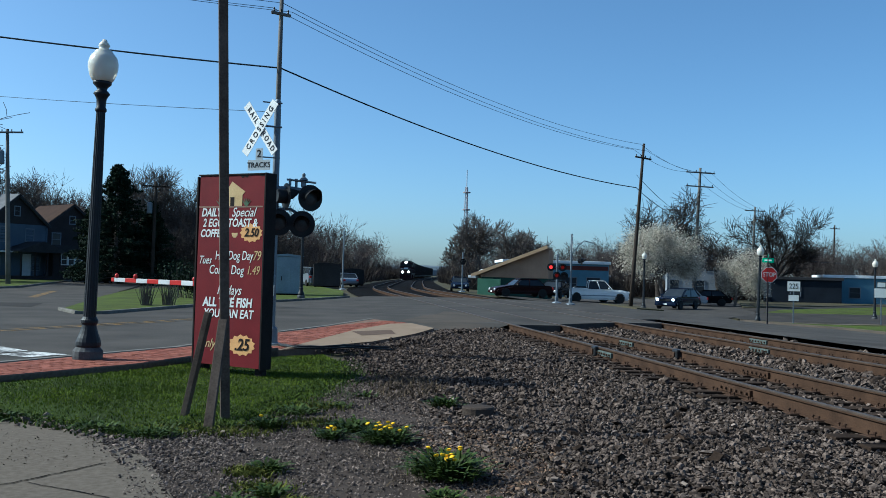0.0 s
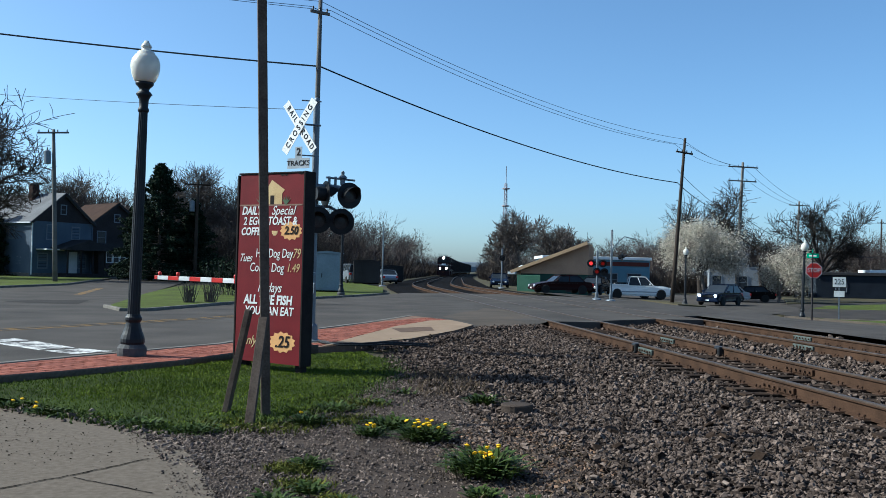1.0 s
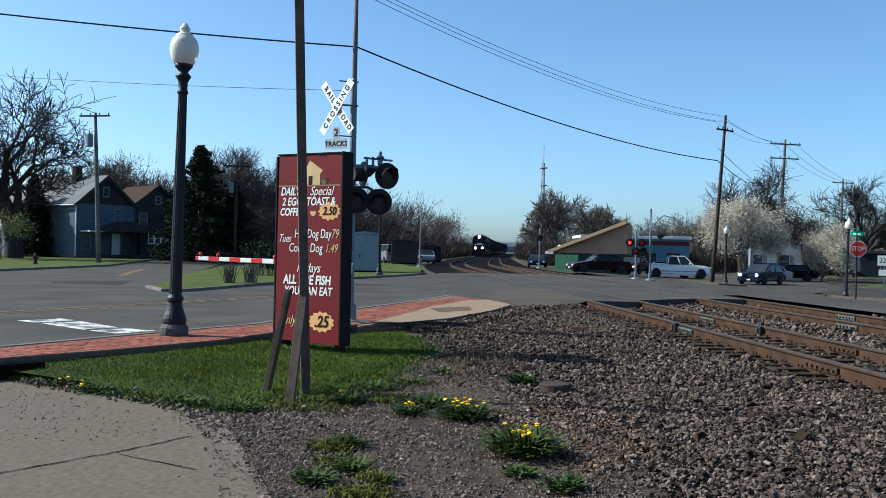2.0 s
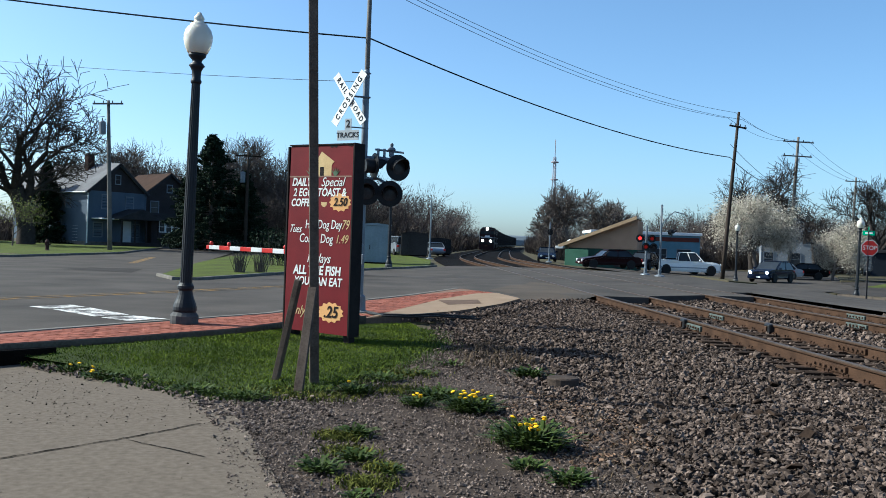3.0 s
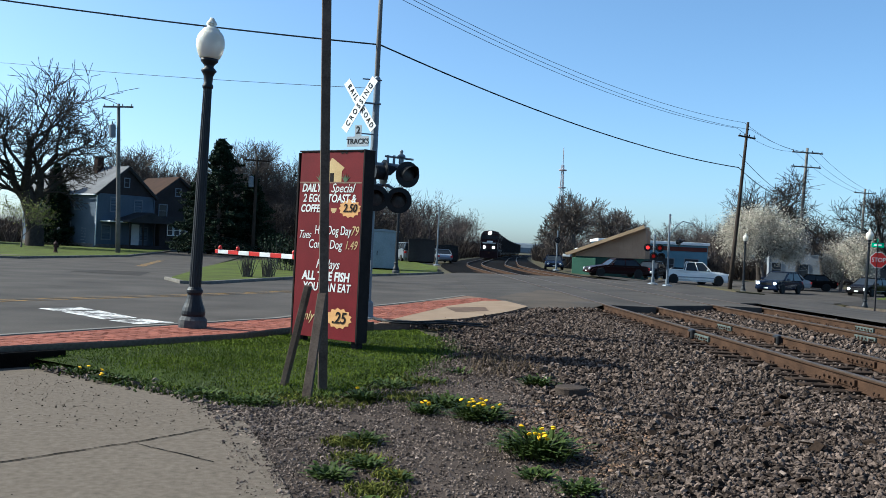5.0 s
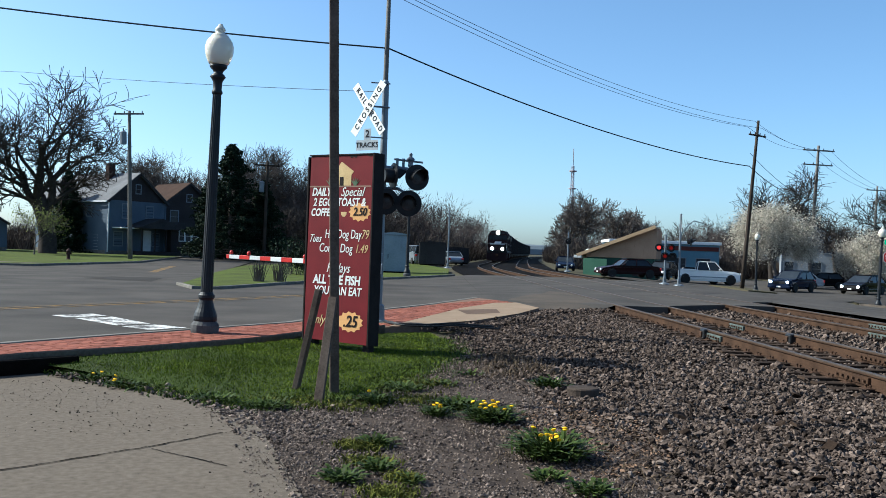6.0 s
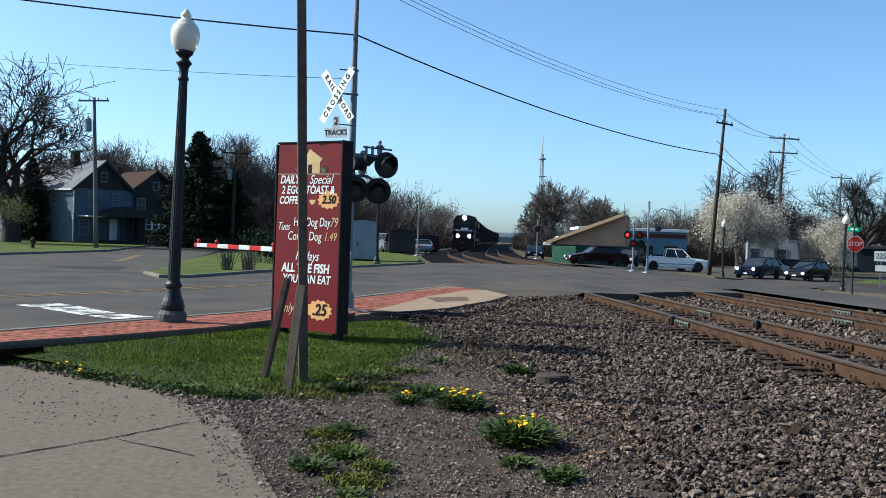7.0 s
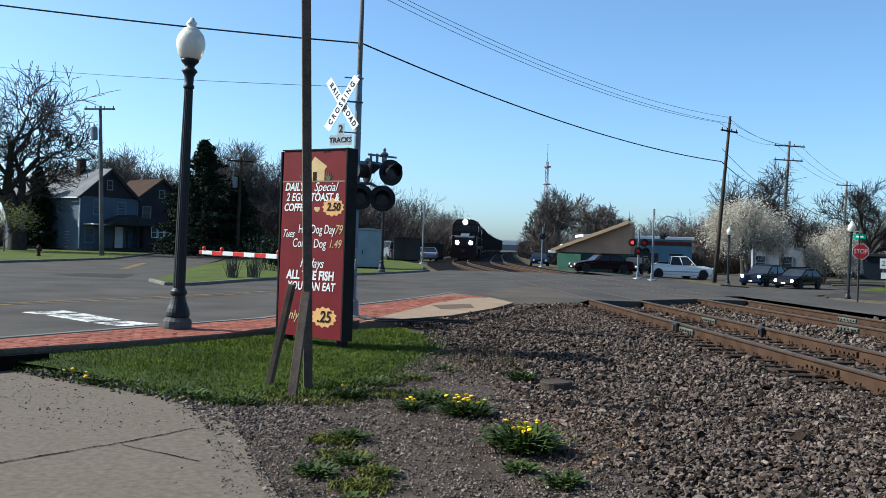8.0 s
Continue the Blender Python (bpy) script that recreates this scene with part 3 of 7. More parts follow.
def railway(centre, label):
    tr = empty("railway_track", pose(0, 0, 0), label, "railway track", group="railway tracks", kind="structure")
    for s in (-0.5, 0.5):
        r = sweep_rail(centre + s * GAUGE, -25, 760, tr, rail_profile(), M_RAIL, "rail")
        sweep_rail(centre + s * GAUGE, -25, 760, r, [(-0.0375, 0.17), (-0.0375, 0.186), (-0.03, 0.1935), (0.03, 0.1935), (0.0375, 0.186), (0.0375, 0.17)], M_RAILTOP, "rail_head")
        # joint bars with bolts, on both tracks
        for yj in (12.2, 17.9) if s < 0 else (14.6, 20.9):
            if centre == T2:
                yj += 1.6
            j = part("joint_bar", boxm(-0.055, 0.055, -0.45, 0.45, 0.035, 0.135, pose(centre + s * GAUGE, yj, 0), bevel=0.008), M_JOINT if yj > 17 else M_RAIL, r)
            bm = bmesh.new()
            for k in range(6):
                lathe(bm, [(0.02, 0.0), (0.02, 0.03)], 6, pose(centre + s * GAUGE - 0.055, yj - 0.38 + 0.152 * k, 0.088, 0, -90, 0))
            part("bolts", bm, M_SPIKE, j)
    tie = boxm(-1.3, 1.3, -0.115, 0.115, -0.14, 0.012, bevel=0.012)
    t0 = part("tie", tie, M_TIE, tr)
    me = t0.data
    plate = boxm(-0.19, 0.19, -0.1, 0.1, 0.0, 0.02, bevel=0.004)
    for sx in (-0.115, 0.115):
        for sy in (-0.06, 0.06):
            lathe(plate, [(0.011, 0.0), (0.011, 0.045), (0.022, 0.05), (0.018, 0.065)], 6, pose(sx, sy, 0.0))
    p0 = part("tie_plate", plate, M_SPIKE, tr)
    pm = p0.data
    first = True
    for i in range(150):
        y = -8 + 0.53 * i
        if CROSS0 + (centre - T1) * 0.55 < y < CROSS1:
            continue
        if first:
            t, first = t0, False
        else:
            t = new("tie", me)
            t.parent = tr
        t.matrix_basis = pose(centre + track_x(y) + random.uniform(-0.05, 0.05), y, random.uniform(-0.004, 0.016), 0, 0, random.uniform(-1.5, 1.5))
        if y < 27:
            for s in (-0.5, 0.5):
                if p0 is not None:
                    p, p0 = p0, None
                else:
                    p = new("tie_plate", pm)
                    p.parent = tr
                p.matrix_basis = pose(centre + s * GAUGE, y, 0.006)
    return tr


def bed_z(x, y):
    return land(x, y) - 0.035 + 0.02 * noise.noise((x * 1.3, y * 1.3, 0))


# Bed coloured like the shaded gaps that show between the stones.
tagged(patch("ground_ballast", [(0.2, -25), (0.2, 4), (0.9, 9), (0.7, 14), (0.75, 17.6), (1.5, 19.4), (2.7, 22.2), (3.5, 24.8), (5.3, 26.4), (12.4, 32.5), (12.75, 20), (12.75, -25)], lambda x, y: bed_z(x, y) + 0.02, M_NEARBLACK, 1.0), "dirty ballast bed beside the rails, near black for shade between stones", "ballast", kind="structure")
far_bed = [(3.4 + track_x(y), y) for y in range(56, 768, 8)] + [(14.0 + track_x(y), y) for y in range(760, 50, -8)]
tagged(patch("ground_far_ballast", far_bed, lambda x, y: land(x, y) + 0.012, M_NEARBLACK, 6.0), "ballast bed of the tracks beyond the crossing, in the same near-black", "ballast", kind="structure")
tagged(patch("ground_gravel", [(-0.45, -3), (-0.35, 3.2), (-0.55, 5.3), (-0.95, 6.8), (-1.3, 8.0), (-1.6, 8.8), (-0.6, 9.7), (0.15, 12.1), (0.7, 13.5), (1.3, 12.6), (1.6, 10.5), (1.6, 9.0), (2.0, 7.6), (1.9, 6.2), (1.8, 5.0), (1.7, 3.8), (1.6, -3)], lambda x, y: -0.004 + 0.012 * noise.noise((x * 2, y * 2, 3)), M_GRAVEL, 0.4), "grey-brown gravel and grit between pad and ballast", "gravel", kind="structure")

railway(T1, "rusty railway track on wooden ties, nearer of two")
railway(T2, "rusty railway track on wooden ties, farther of two")


def joint_cover(x, y):
    th = empty("joint_cover", pose(x, y, 0.0), "black greasy insulated joint cover bolted to a rail", "joint cover", group="joint covers")
    part("cover", boxm(-0.09, 0.06, -0.13, 0.13, 0.01, 0.2, bevel=0.03), M_BLACK, th)
    part("clamp", boxm(-0.12, -0.085, -0.06, 0.06, 0.04, 0.15, bevel=0.01), M_SPIKE, th)


joint_cover(T1 - GAUGE / 2 - 0.03, 18.40)
joint_cover(T1 + GAUGE / 2 - 0.03, 17.85)
# crossing surface between the rails, ending in a thick dark edge
for c, w in ((T1, 0.68), (T2, 0.68)):
    y0 = CROSS0 + (c - T1) * 0.62
    tagged(part("crossing_panel", boxm(c - w, c + w, y0, 56, 0.0, 0.19, bevel=0.01), M_ASPHALT), "dark asphalt panel between the rails at the crossing", "crossing panel", kind="structure")
tagged(patch("road_apron", [(3.6, 25.2), (5.78, 26.45), (5.78, 56), (3.0, 56), (2.4, 29)], lambda x, y: road_z(x, y) + 0.005 + (0.185 - road_z(x, y)) * step(3.6, 5.7, x) * step(-0.2, 2.6, y - (25.2 + (x - 3.6) * 0.6)), M_ASPHALT, 0.7, skirt=0.1), "asphalt apron rising to the rails", "road", kind="structure")
tagged(patch("road_dust", [(3.75, 25.5), (5.72, 26.7), (5.74, 33.5), (5.2, 35), (4.6, 32.5), (3.9, 31.5), (3.0, 29.0)], lambda x, y: road_z(x, y) + 0.011 + (0.185 - road_z(x, y)) * step(3.6, 5.7, x) * step(-0.2, 2.6, y - (25.2 + (x - 3.6) * 0.6)), M_DUSTY, 0.7), "brown dusty patch of asphalt beside the rails", "road", kind="structure")
tagged(patch("road_between", [(7.5, 27.2), (9.85, 29.0), (9.85, 56), (7.5, 56)], lambda x, y: 0.185, M_ASPHALT, 3, skirt=0.2), "asphalt between the two tracks at the crossing", "road", kind="structure")
tagged(patch("road_apron_far", [(11.6, 31.6), (12.6, 32.2), (14, 36), (14, 56), (11.6, 56)], lambda x, y: max(road_z(x, y) + 0.006, 0.18 - 0.05 * step(12, 14, x)), M_ASPHALT, 1.2, skirt=0.2), "asphalt apron falling from the rails", "road", kind="structure")


# ---- stones ----
def stones(n, inside, size, seed, dense, name, label, material, flat=0.75, zf=None):
    """n angular stones as one mesh: squashed and dented octahedra with a split belt."""
    rs = np.random.RandomState(seed)
    pts = inside(rs, n)
    n = len(pts)
    base = np.array([[1, 1, -0.6], [-1, 1, -0.7], [-1, -1, -0.6], [1, -1, -0.7], [0.75, 0.55, 0.7], [-0.6, 0.8, 0.6], [-0.7, -0.6, 0.75], [0.6, -0.75, 0.6]], float) * 0.8
    faces = np.array([[0, 2, 1], [0, 3, 2], [0, 1, 5], [0, 5, 4], [1, 2, 6], [1, 6, 5], [2, 3, 7], [2, 7, 6], [3, 0, 4], [3, 4, 7], [4, 5, 6], [4, 6, 7]])
    v = np.repeat(base[None], n, 0) + rs.uniform(-0.27, 0.27, (n, 8, 3))
    s = size * np.exp(rs.normal(0, 0.28, (n, 1, 1))) * rs.uniform(0.55, 1.4, (n, 1, 3)) * [1, 1, flat]
    v = v * s
    ax = rs.normal(0, 0.42, (n, 2))
    az = rs.uniform(0, 2 * np.pi, n)
    cx, sx, cy, sy, cz, sz = np.cos(ax[:, 0]), np.sin(ax[:, 0]), np.cos(ax[:, 1]), np.sin(ax[:, 1]), np.cos(az), np.sin(az)
    x, y, z = v[..., 0], v[..., 1], v[..., 2]
    y, z = y * cx[:, None] - z * sx[:, None], y * sx[:, None] + z * cx[:, None]
    x, z = x * cy[:, None] + z * sy[:, None], -x * sy[:, None] + z * cy[:, None]
    x, y = x * cz[:, None] - y * sz[:, None], x * sz[:, None] + y * cz[:, None]
    zb = pts[:, 2] + s[:, 0, 2] * rs.uniform(-0.1, 1.5, n) * dense
    v = np.stack([x + pts[:, 0, None], y + pts[:, 1, None], z + zb[:, None]], -1)
    f = (faces[None] + 8 * np.arange(n)[:, None, None]).reshape(-1, 3)
    return tagged(new(name, soup(name, v.reshape(-1, 3), f, material)), label, "stones", kind="stuff")


def in_outline(x, y, ol):
    c = np.zeros(len(x), bool)
    for (x0, y0), (x1, y1) in zip(ol, ol[1:] + ol[:1]):
        c ^= ((y0 > y) != (y1 > y)) & (x < (x1 - x0) * (y - y0) / (y1 - y0 + 1e-12) + x0)
    return c


BETWEEN = [(7.55, 6), (7.55, 27.3), (9.85, 29), (9.85, 6)]
INSIDE = [(6.0, 6), (6.0, 26.6), (7.3, 27.2), (7.3, 6)]
OUTSIDE = [(11.55, 8), (11.55, 31.5), (12.9, 32), (12.9, 8)]


def spread(ol, z, keep=None):
    xs, ys = [p[0] for p in ol], [p[1] for p in ol]

    def f(rs, n):
        x, y = rs.uniform(min(xs), max(xs), n), rs.uniform(min(ys), max(ys), n)
        k = in_outline(x, y, ol)
        if keep:
            k &= keep(rs, x, y)
        x, y = x[k], y[k]
        return np.stack([x, y, np.full(len(x), z) + 0.012 * np.sin(x * 2.1) * np.sin(y * 1.7)], -1)
    return f


def edge_spread(line, width, zf):
    def f(rs, n):
        a = np.array(line, float)
        L = np.linalg.norm(a[1:] - a[:-1], axis=1)
        i = rs.choice(len(L), n, p=L / L.sum())
        t = rs.uniform(0, 1, (n, 1))
        p = a[i] + (a[i + 1] - a[i]) * t + rs.normal(0, width, (n, 2))
        return np.concatenate([p, np.array([[zf(x, y)] for x, y in p])], 1)
    return f


def fade(rs, x, y):
    return (rs.uniform(0, 1, len(x)) < np.where(x > 5.25, 0.45, 1.0)) & (rs.uniform(0, 1, len(x)) < np.clip(0.12 + (x - np.clip(1.9 - 0.11 * y, 0.45, 1.3) - 0.2 * np.sin(y * 1.3)) * 0.85, 0, 1))


stones(43000, spread([(1.0, 4.2), (1.1, 7), (0.6, 9.2), (0.5, 10.8), (5.72, 10.8), (5.72, 4.2)], -0.014, fade), 0.0172, 5, 1, "ballast_stones", "heap of angular grey-brown ballast stones beside the rails", M_STONE)
stones(36000, spread([(0.5, 10.6), (0.4, 13), (0.75, 17.5), (1.5, 19.3), (2.7, 22.2), (3.5, 24.9), (5.3, 26.5), (5.72, 26.5), (5.72, 10.6)], -0.016, fade), 0.0215, 35, 1, "ballast_stones", "angular grey-brown ballast stones reaching to the crossing", M_STONE)
stones(9500, spread(BETWEEN, -0.01), 0.032, 6, 1, "ballast_stones", "angular grey ballast stones between the two tracks", M_STONE)
stones(6000, spread(INSIDE, -0.035), 0.028, 7, 1, "ballast_stones", "ballast stones between the rails of the nearer track", M_STONE)
stones(4000, spread([(10.05, 6), (10.05, 29), (11.4, 30), (11.4, 6)], -0.035), 0.028, 17, 1, "ballast_stones", "ballast stones between the rails of the farther track", M_STONE)
stones(5500, spread(OUTSIDE, -0.0), 0.028, 8, 1, "ballast_stones", "pale ballast stones along the far side of the tracks", M_PEBBLE)
stones(60000, spread([(-0.3, 4.3), (-0.6, 5.3), (-0.95, 6.8), (-1.3, 8.0), (-1.6, 8.75), (-0.6, 9.6), (0.15, 12), (0.9, 17.5), (1.5, 9), (1.8, 4.3)], 0.006, lambda rs, x, y: rs.uniform(0, 1, len(x)) < np.clip(0.9 - 0.04 * (y - 5), 0.3, 1)), 0.0078, 9, 0.6, "gravel_pebbles", "loose fine gravel and grit on bare ground", M_PEBBLE)
stones(4200, spread([(-1.75, 8.6), (-1.3, 7.4), (-0.8, 7.4), (-0.4, 8.4), (-0.5, 9.4), (-1.0, 9.3)], 0.006), 0.0095, 10, 1, "gravel_pebbles", "loose pale grey gravel at the corner of the pad", M_PEBBLE)
stones(2200, spread([(-4.0, 10.6), (-2.9, 9.9), (-1.9, 9.0), (-1.2, 7.6), (-0.75, 5.6), (-0.95, 5.5), (-1.5, 7.6), (-2.2, 8.9), (-3.1, 9.8)], -0.02), 0.010, 11, 1, "gravel_pebbles", "grit strewn along the edge of the pad", M_PEBBLE)
stones(15000, spread([(-2.1, 9.2), (-1.5, 7.6), (-1.15, 6.6), (-0.85, 5.4), (-0.75, 4.3), (-0.1, 4.3), (-0.5, 5.6), (-0.9, 7.2), (-1.4, 8.6)], 0.004, lambda rs, x, y: rs.uniform(0, 1, len(x)) < 0.25 + 0.5 * np.sin(x * 5 + y * 3.3) ** 2), 0.0055, 14, 1, "gravel_pebbles", "grit washed over the broken edge of the pad", M_PEBBLE)
stones(4200, spread([(-5, 4.5), (-1, 4.5), (-1.6, 8.3), (-4, 10.4), (-6, 8)], 0.004), 0.0042, 12, 0.5, "gravel_pebbles", "scattered grit on the concrete pad", M_PEBBLE)
# Small near-black stones added where the concrete should look pitted.
stones(900, spread([(-5, 4.5), (-1, 4.5), (-1.6, 8.3), (-4, 10.4), (-6, 8)], 0.006), 0.0062, 15, 0.5, "gravel_pebbles", "scattered dark stones in place of pits in the concrete pad", M_NEARBLACK)
stones(420, edge_spread([(-3.9, 10.75), (-2.9, 10.05), (-2.2, 9.4), (-1.6, 8.75), (-1.3, 8.1)], 0.07, lambda x, y: 0.004), 0.02, 16, 0.6, "gravel_pebbles", "pale stone chips along the grass edge", M_PEBBLE)
stones(420, spread([(1.4, 4.6), (1.3, 9.8), (1.8, 16), (5.2, 22), (5.2, 4.6)], 0.016), 0.019, 13, 1, "ballast_stones", "scattered pale stones among the ballast", M_PEBBLE)


# ---- grass, weeds, flowers ----
def blades(n, inside, h, w, seed, name, label, material, lean=0.6):
    rs = np.random.RandomState(seed)
    p = inside(rs, n)
    n = len(p)
    a = rs.uniform(0, 2 * np.pi, n)
    hh = h * rs.uniform(0.5, 1.4, n)
    d = np.stack([np.cos(a), np.sin(a)], -1)
    le = rs.normal(0, lean, (n, 2)) * hh[:, None]
    ww = w * rs.uniform(0.6, 1.4, n)
    v = np.zeros((n, 5, 3))
    v[:, 0, :2], v[:, 1, :2] = p[:, :2] - d * ww[:, None], p[:, :2] + d * ww[:, None]
    v[:, 2, :2], v[:, 3, :2] = p[:, :2] + le * 0.4 + d * ww[:, None] * 0.8, p[:, :2] + le * 0.4 - d * ww[:, None] * 0.8
    v[:, 4, :2] = p[:, :2] + le
    v[:, :2, 2] = p[:, 2, None] - 0.01
    v[:, 2:4, 2] = (p[:, 2] + hh * 0.6)[:, None]
    v[:, 4, 2] = p[:, 2] + hh
    o = 5 * np.arange(n)[:, None]
    f = np.concatenate([o + [0, 1, 2], o + [0, 2, 3], o + [3, 2, 4]])
    return tagged(new(name, soup(name, v.reshape(-1, 3), f, material)), label, "grass", kind="stuff")


def lawn_spread(ol, zf, keep=None):
    f0 = spread(ol, 0.0, keep)

    def f(rs, n):
        p = f0(rs, n)
        p[:, 2] = [zf(x, y) for x, y in p[:, :2]]
        return p
    return f




def patchy(rs, x, y):
    """Thick grass at the back, thin and worn towards the pad and the gravel."""
    q = 0.5 + 0.3 * np.sin(x * 2.3 + 1.3 * np.sin(y * 1.9)) + 0.25 * np.sin(y * 2.9 + 2.0 * np.sin(x * 1.4))
    worn = np.clip((y - 9.1 - 0.55 * np.abs(x + 1.2)) / 1.3, 0.3, 1)
    return rs.uniform(0, 1, len(x)) < np.clip(0.5 + 0.6 * q, 0.35, 1) * worn


blades(150000, lawn_spread(LAWN, lawn_z, patchy), 0.021, 0.0036, 21, "grass", "thick green spring grass with a ragged edge", M_BLADE)
blades(2200, lawn_spread([(-4.0, 10.75), (-2.9, 10.1), (-1.6, 8.85), (-0.6, 9.4), (0.35, 12.0), (0.75, 14.0), (0.85, 16.3), (0.5, 17.6), (0.2, 17), (0.3, 13), (-0.9, 10), (-2.0, 10)], lawn_z), 0.05, 0.006, 22, "grass", "ragged weedy fringe of the lawn", M_WEED, 0.7)


FRONT = [(-3.95, 11.05), (-3.5, 10.65), (-2.9, 10.2), (-2.2, 9.5), (-1.54, 9.0), (-0.61, 9.6), (0.15, 12.0), (0.55, 14.0), (0.6, 16.3)]
blades(4200, edge_spread(FRONT, 0.10, lambda x, y: 0.0), 0.04, 0.006, 25, "grass", "ragged grass creeping over the edge of the pad", M_BLADE, 0.8)
blades(2600, edge_spread(FRONT[:5], 0.12, lambda x, y: 0.0), 0.038, 0.011, 26, "weeds", "broad-leaved weeds along the edge of the pad", M_WEED, 1.1)
blades(3500, edge_spread(FRONT[4:], 0.22, lambda x, y: 0.0), 0.05, 0.007, 27, "weeds", "thin weeds where the lawn meets gravel", M_WEED, 0.9)


def weed(x, y, r, h, n, seed, flowers=0, label="low green weed clump in gravel"):
    """A rosette of toothed leaves, with yellow heads on short stalks where it flowers."""
    th = empty("dandelion_plant" if flowers else "weed", pose(x, y, 0.0), label, "flower" if flowers else "weed", group="weeds")
    rs = np.random.RandomState(seed)
    vs, fs = [], []
    for i in range(n):
        o = rs.normal(0, 0.36, 2) * r
        a = math.atan2(o[1], o[0]) + rs.normal(0, 0.9)
        L, w, up = h * rs.uniform(1.0, 2.0), rs.uniform(0.006, 0.013), rs.uniform(0.45, 1.25)
        d, s = np.array([math.cos(a), math.sin(a)]), np.array([-math.sin(a), math.cos(a)])
        k = len(vs)
        for t, ww in ((0, 0.4), (0.35, 1.3), (0.5, 0.7), (0.7, 1.5), (1.0, 0.0)):
            z = 0.005 + L * up * (t - 0.55 * t * t)
            c = o + d * L * t * (1.15 - 0.5 * up)
            vs += [(*(c - s * w * ww), z), (*(c + s * w * ww), z)]
        for q in range(4):
            fs.append((k + 2 * q, k + 2 * q + 1, k + 2 * q + 3, k + 2 * q + 2))
    part_me("leaves", soup("leaves", vs, fs, M_WEED), M_WEED, th)
    for i in range(flowers):
        o = rs.normal(0, 0.33, 2) * r
        z = h * rs.uniform(0.75, 1.2)
        st = part("stalk", tubem([(o[0], o[1], 0), (o[0] * 1.05, o[1] * 1.05, z)], 0.003, 4), M_WEED, th)
        part("flower_head", lathem([(0.005, -0.006), (0.017, 0.0), (0.022, 0.006), (0.014, 0.012), (0.005, 0.014)], 9, pose(o[0] * 1.05, o[1] * 1.05, z, rs.uniform(-35, 10), rs.uniform(-25, 25), 0)), M_YELLOW, th, "bright yellow dandelion head")


for i, (x, y, r, h, n, fl) in enumerate([(1.10, 7.15, 0.36, 0.15, 420, 12), (0.77, 8.62, 0.32, 0.12, 320, 15), (0.50, 9.3, 0.42, 0.11, 330, 0), (0.28, 8.85, 0.24, 0.10, 130, 5), (1.2, 6.12, 0.22, 0.09, 120, 0), (0.98, 6.5, 0.22, 0.07, 90, 0), (-0.43, 6.25, 0.19, 0.10, 130, 0),
                                          (-0.20, 6.6, 0.2, 0.08, 90, 0), (-0.24, 7.45, 0.2, 0.09, 110, 0), (0.02, 6.28, 0.16, 0.06, 50, 0), (1.66, 11.0, 0.3, 0.13, 140, 0), (-0.33, 9.45, 0.3, 0.12, 160, 1), (-0.05, 10.4, 0.42, 0.09, 170, 0), (0.35, 10.9, 0.4, 0.07, 90, 0),
                                          (-3.0, 10.0, 0.3, 0.09, 90, 3), (-3.4, 10.45, 0.3, 0.09, 90, 2), (-1.9, 9.3, 0.4, 0.08, 150, 0), (-1.35, 9.0, 0.4, 0.08, 150, 0), (-0.16, 5.6, 0.25, 0.06, 70, 0), (0.75, 11.8, 0.35, 0.08, 60, 0)]):
    weed(x, y, r * 0.68, h * (1.25 if fl > 5 else 0.9), n, 40 + i, fl, "dandelion clump with bright yellow flowers in gravel" if fl else "low green weed clump in gravel")
for x, y, r, k in ((-0.36, 7.35, 0.2, 41), (-0.28, 6.8, 0.22, 42), (-0.12, 5.95, 0.2, 43), (-0.6, 9.2, 0.35, 44), (0.1, 9.7, 0.4, 45), (-1.1, 9.3, 0.4, 46), (-0.02, 6.35, 0.12, 47), (0.15, 10.9, 0.4, 48)):
    blades(520, lambda rs, n, x=x, y=y, r=r: np.concatenate([rs.normal(0, 0.45, (n, 2)) * r + [x, y], np.full((n, 1), 0.012)], 1), 0.03, 0.006, k, "moss", "low olive moss and seedlings on gravel", M_MOSS, 1.0)
blades(900, lawn_spread([(0.9, 11.2), (0.9, 14), (1.6, 14.4), (2.0, 12.0)], lambda x, y: 0.0), 0.12, 0.003, 23, "dry_weeds", "dry brown weed stalks on the ballast", M_DRY, 0.6)
blades(900, lawn_spread([(0.6, 6.6), (0.5, 9.5), (1.8, 9.6), (2.2, 7.6), (1.3, 5)], lambda x, y: 0.0), 0.05, 0.004, 24, "dry_weeds", "dead dry stalks and litter on gravel", M_DRY, 1.6)


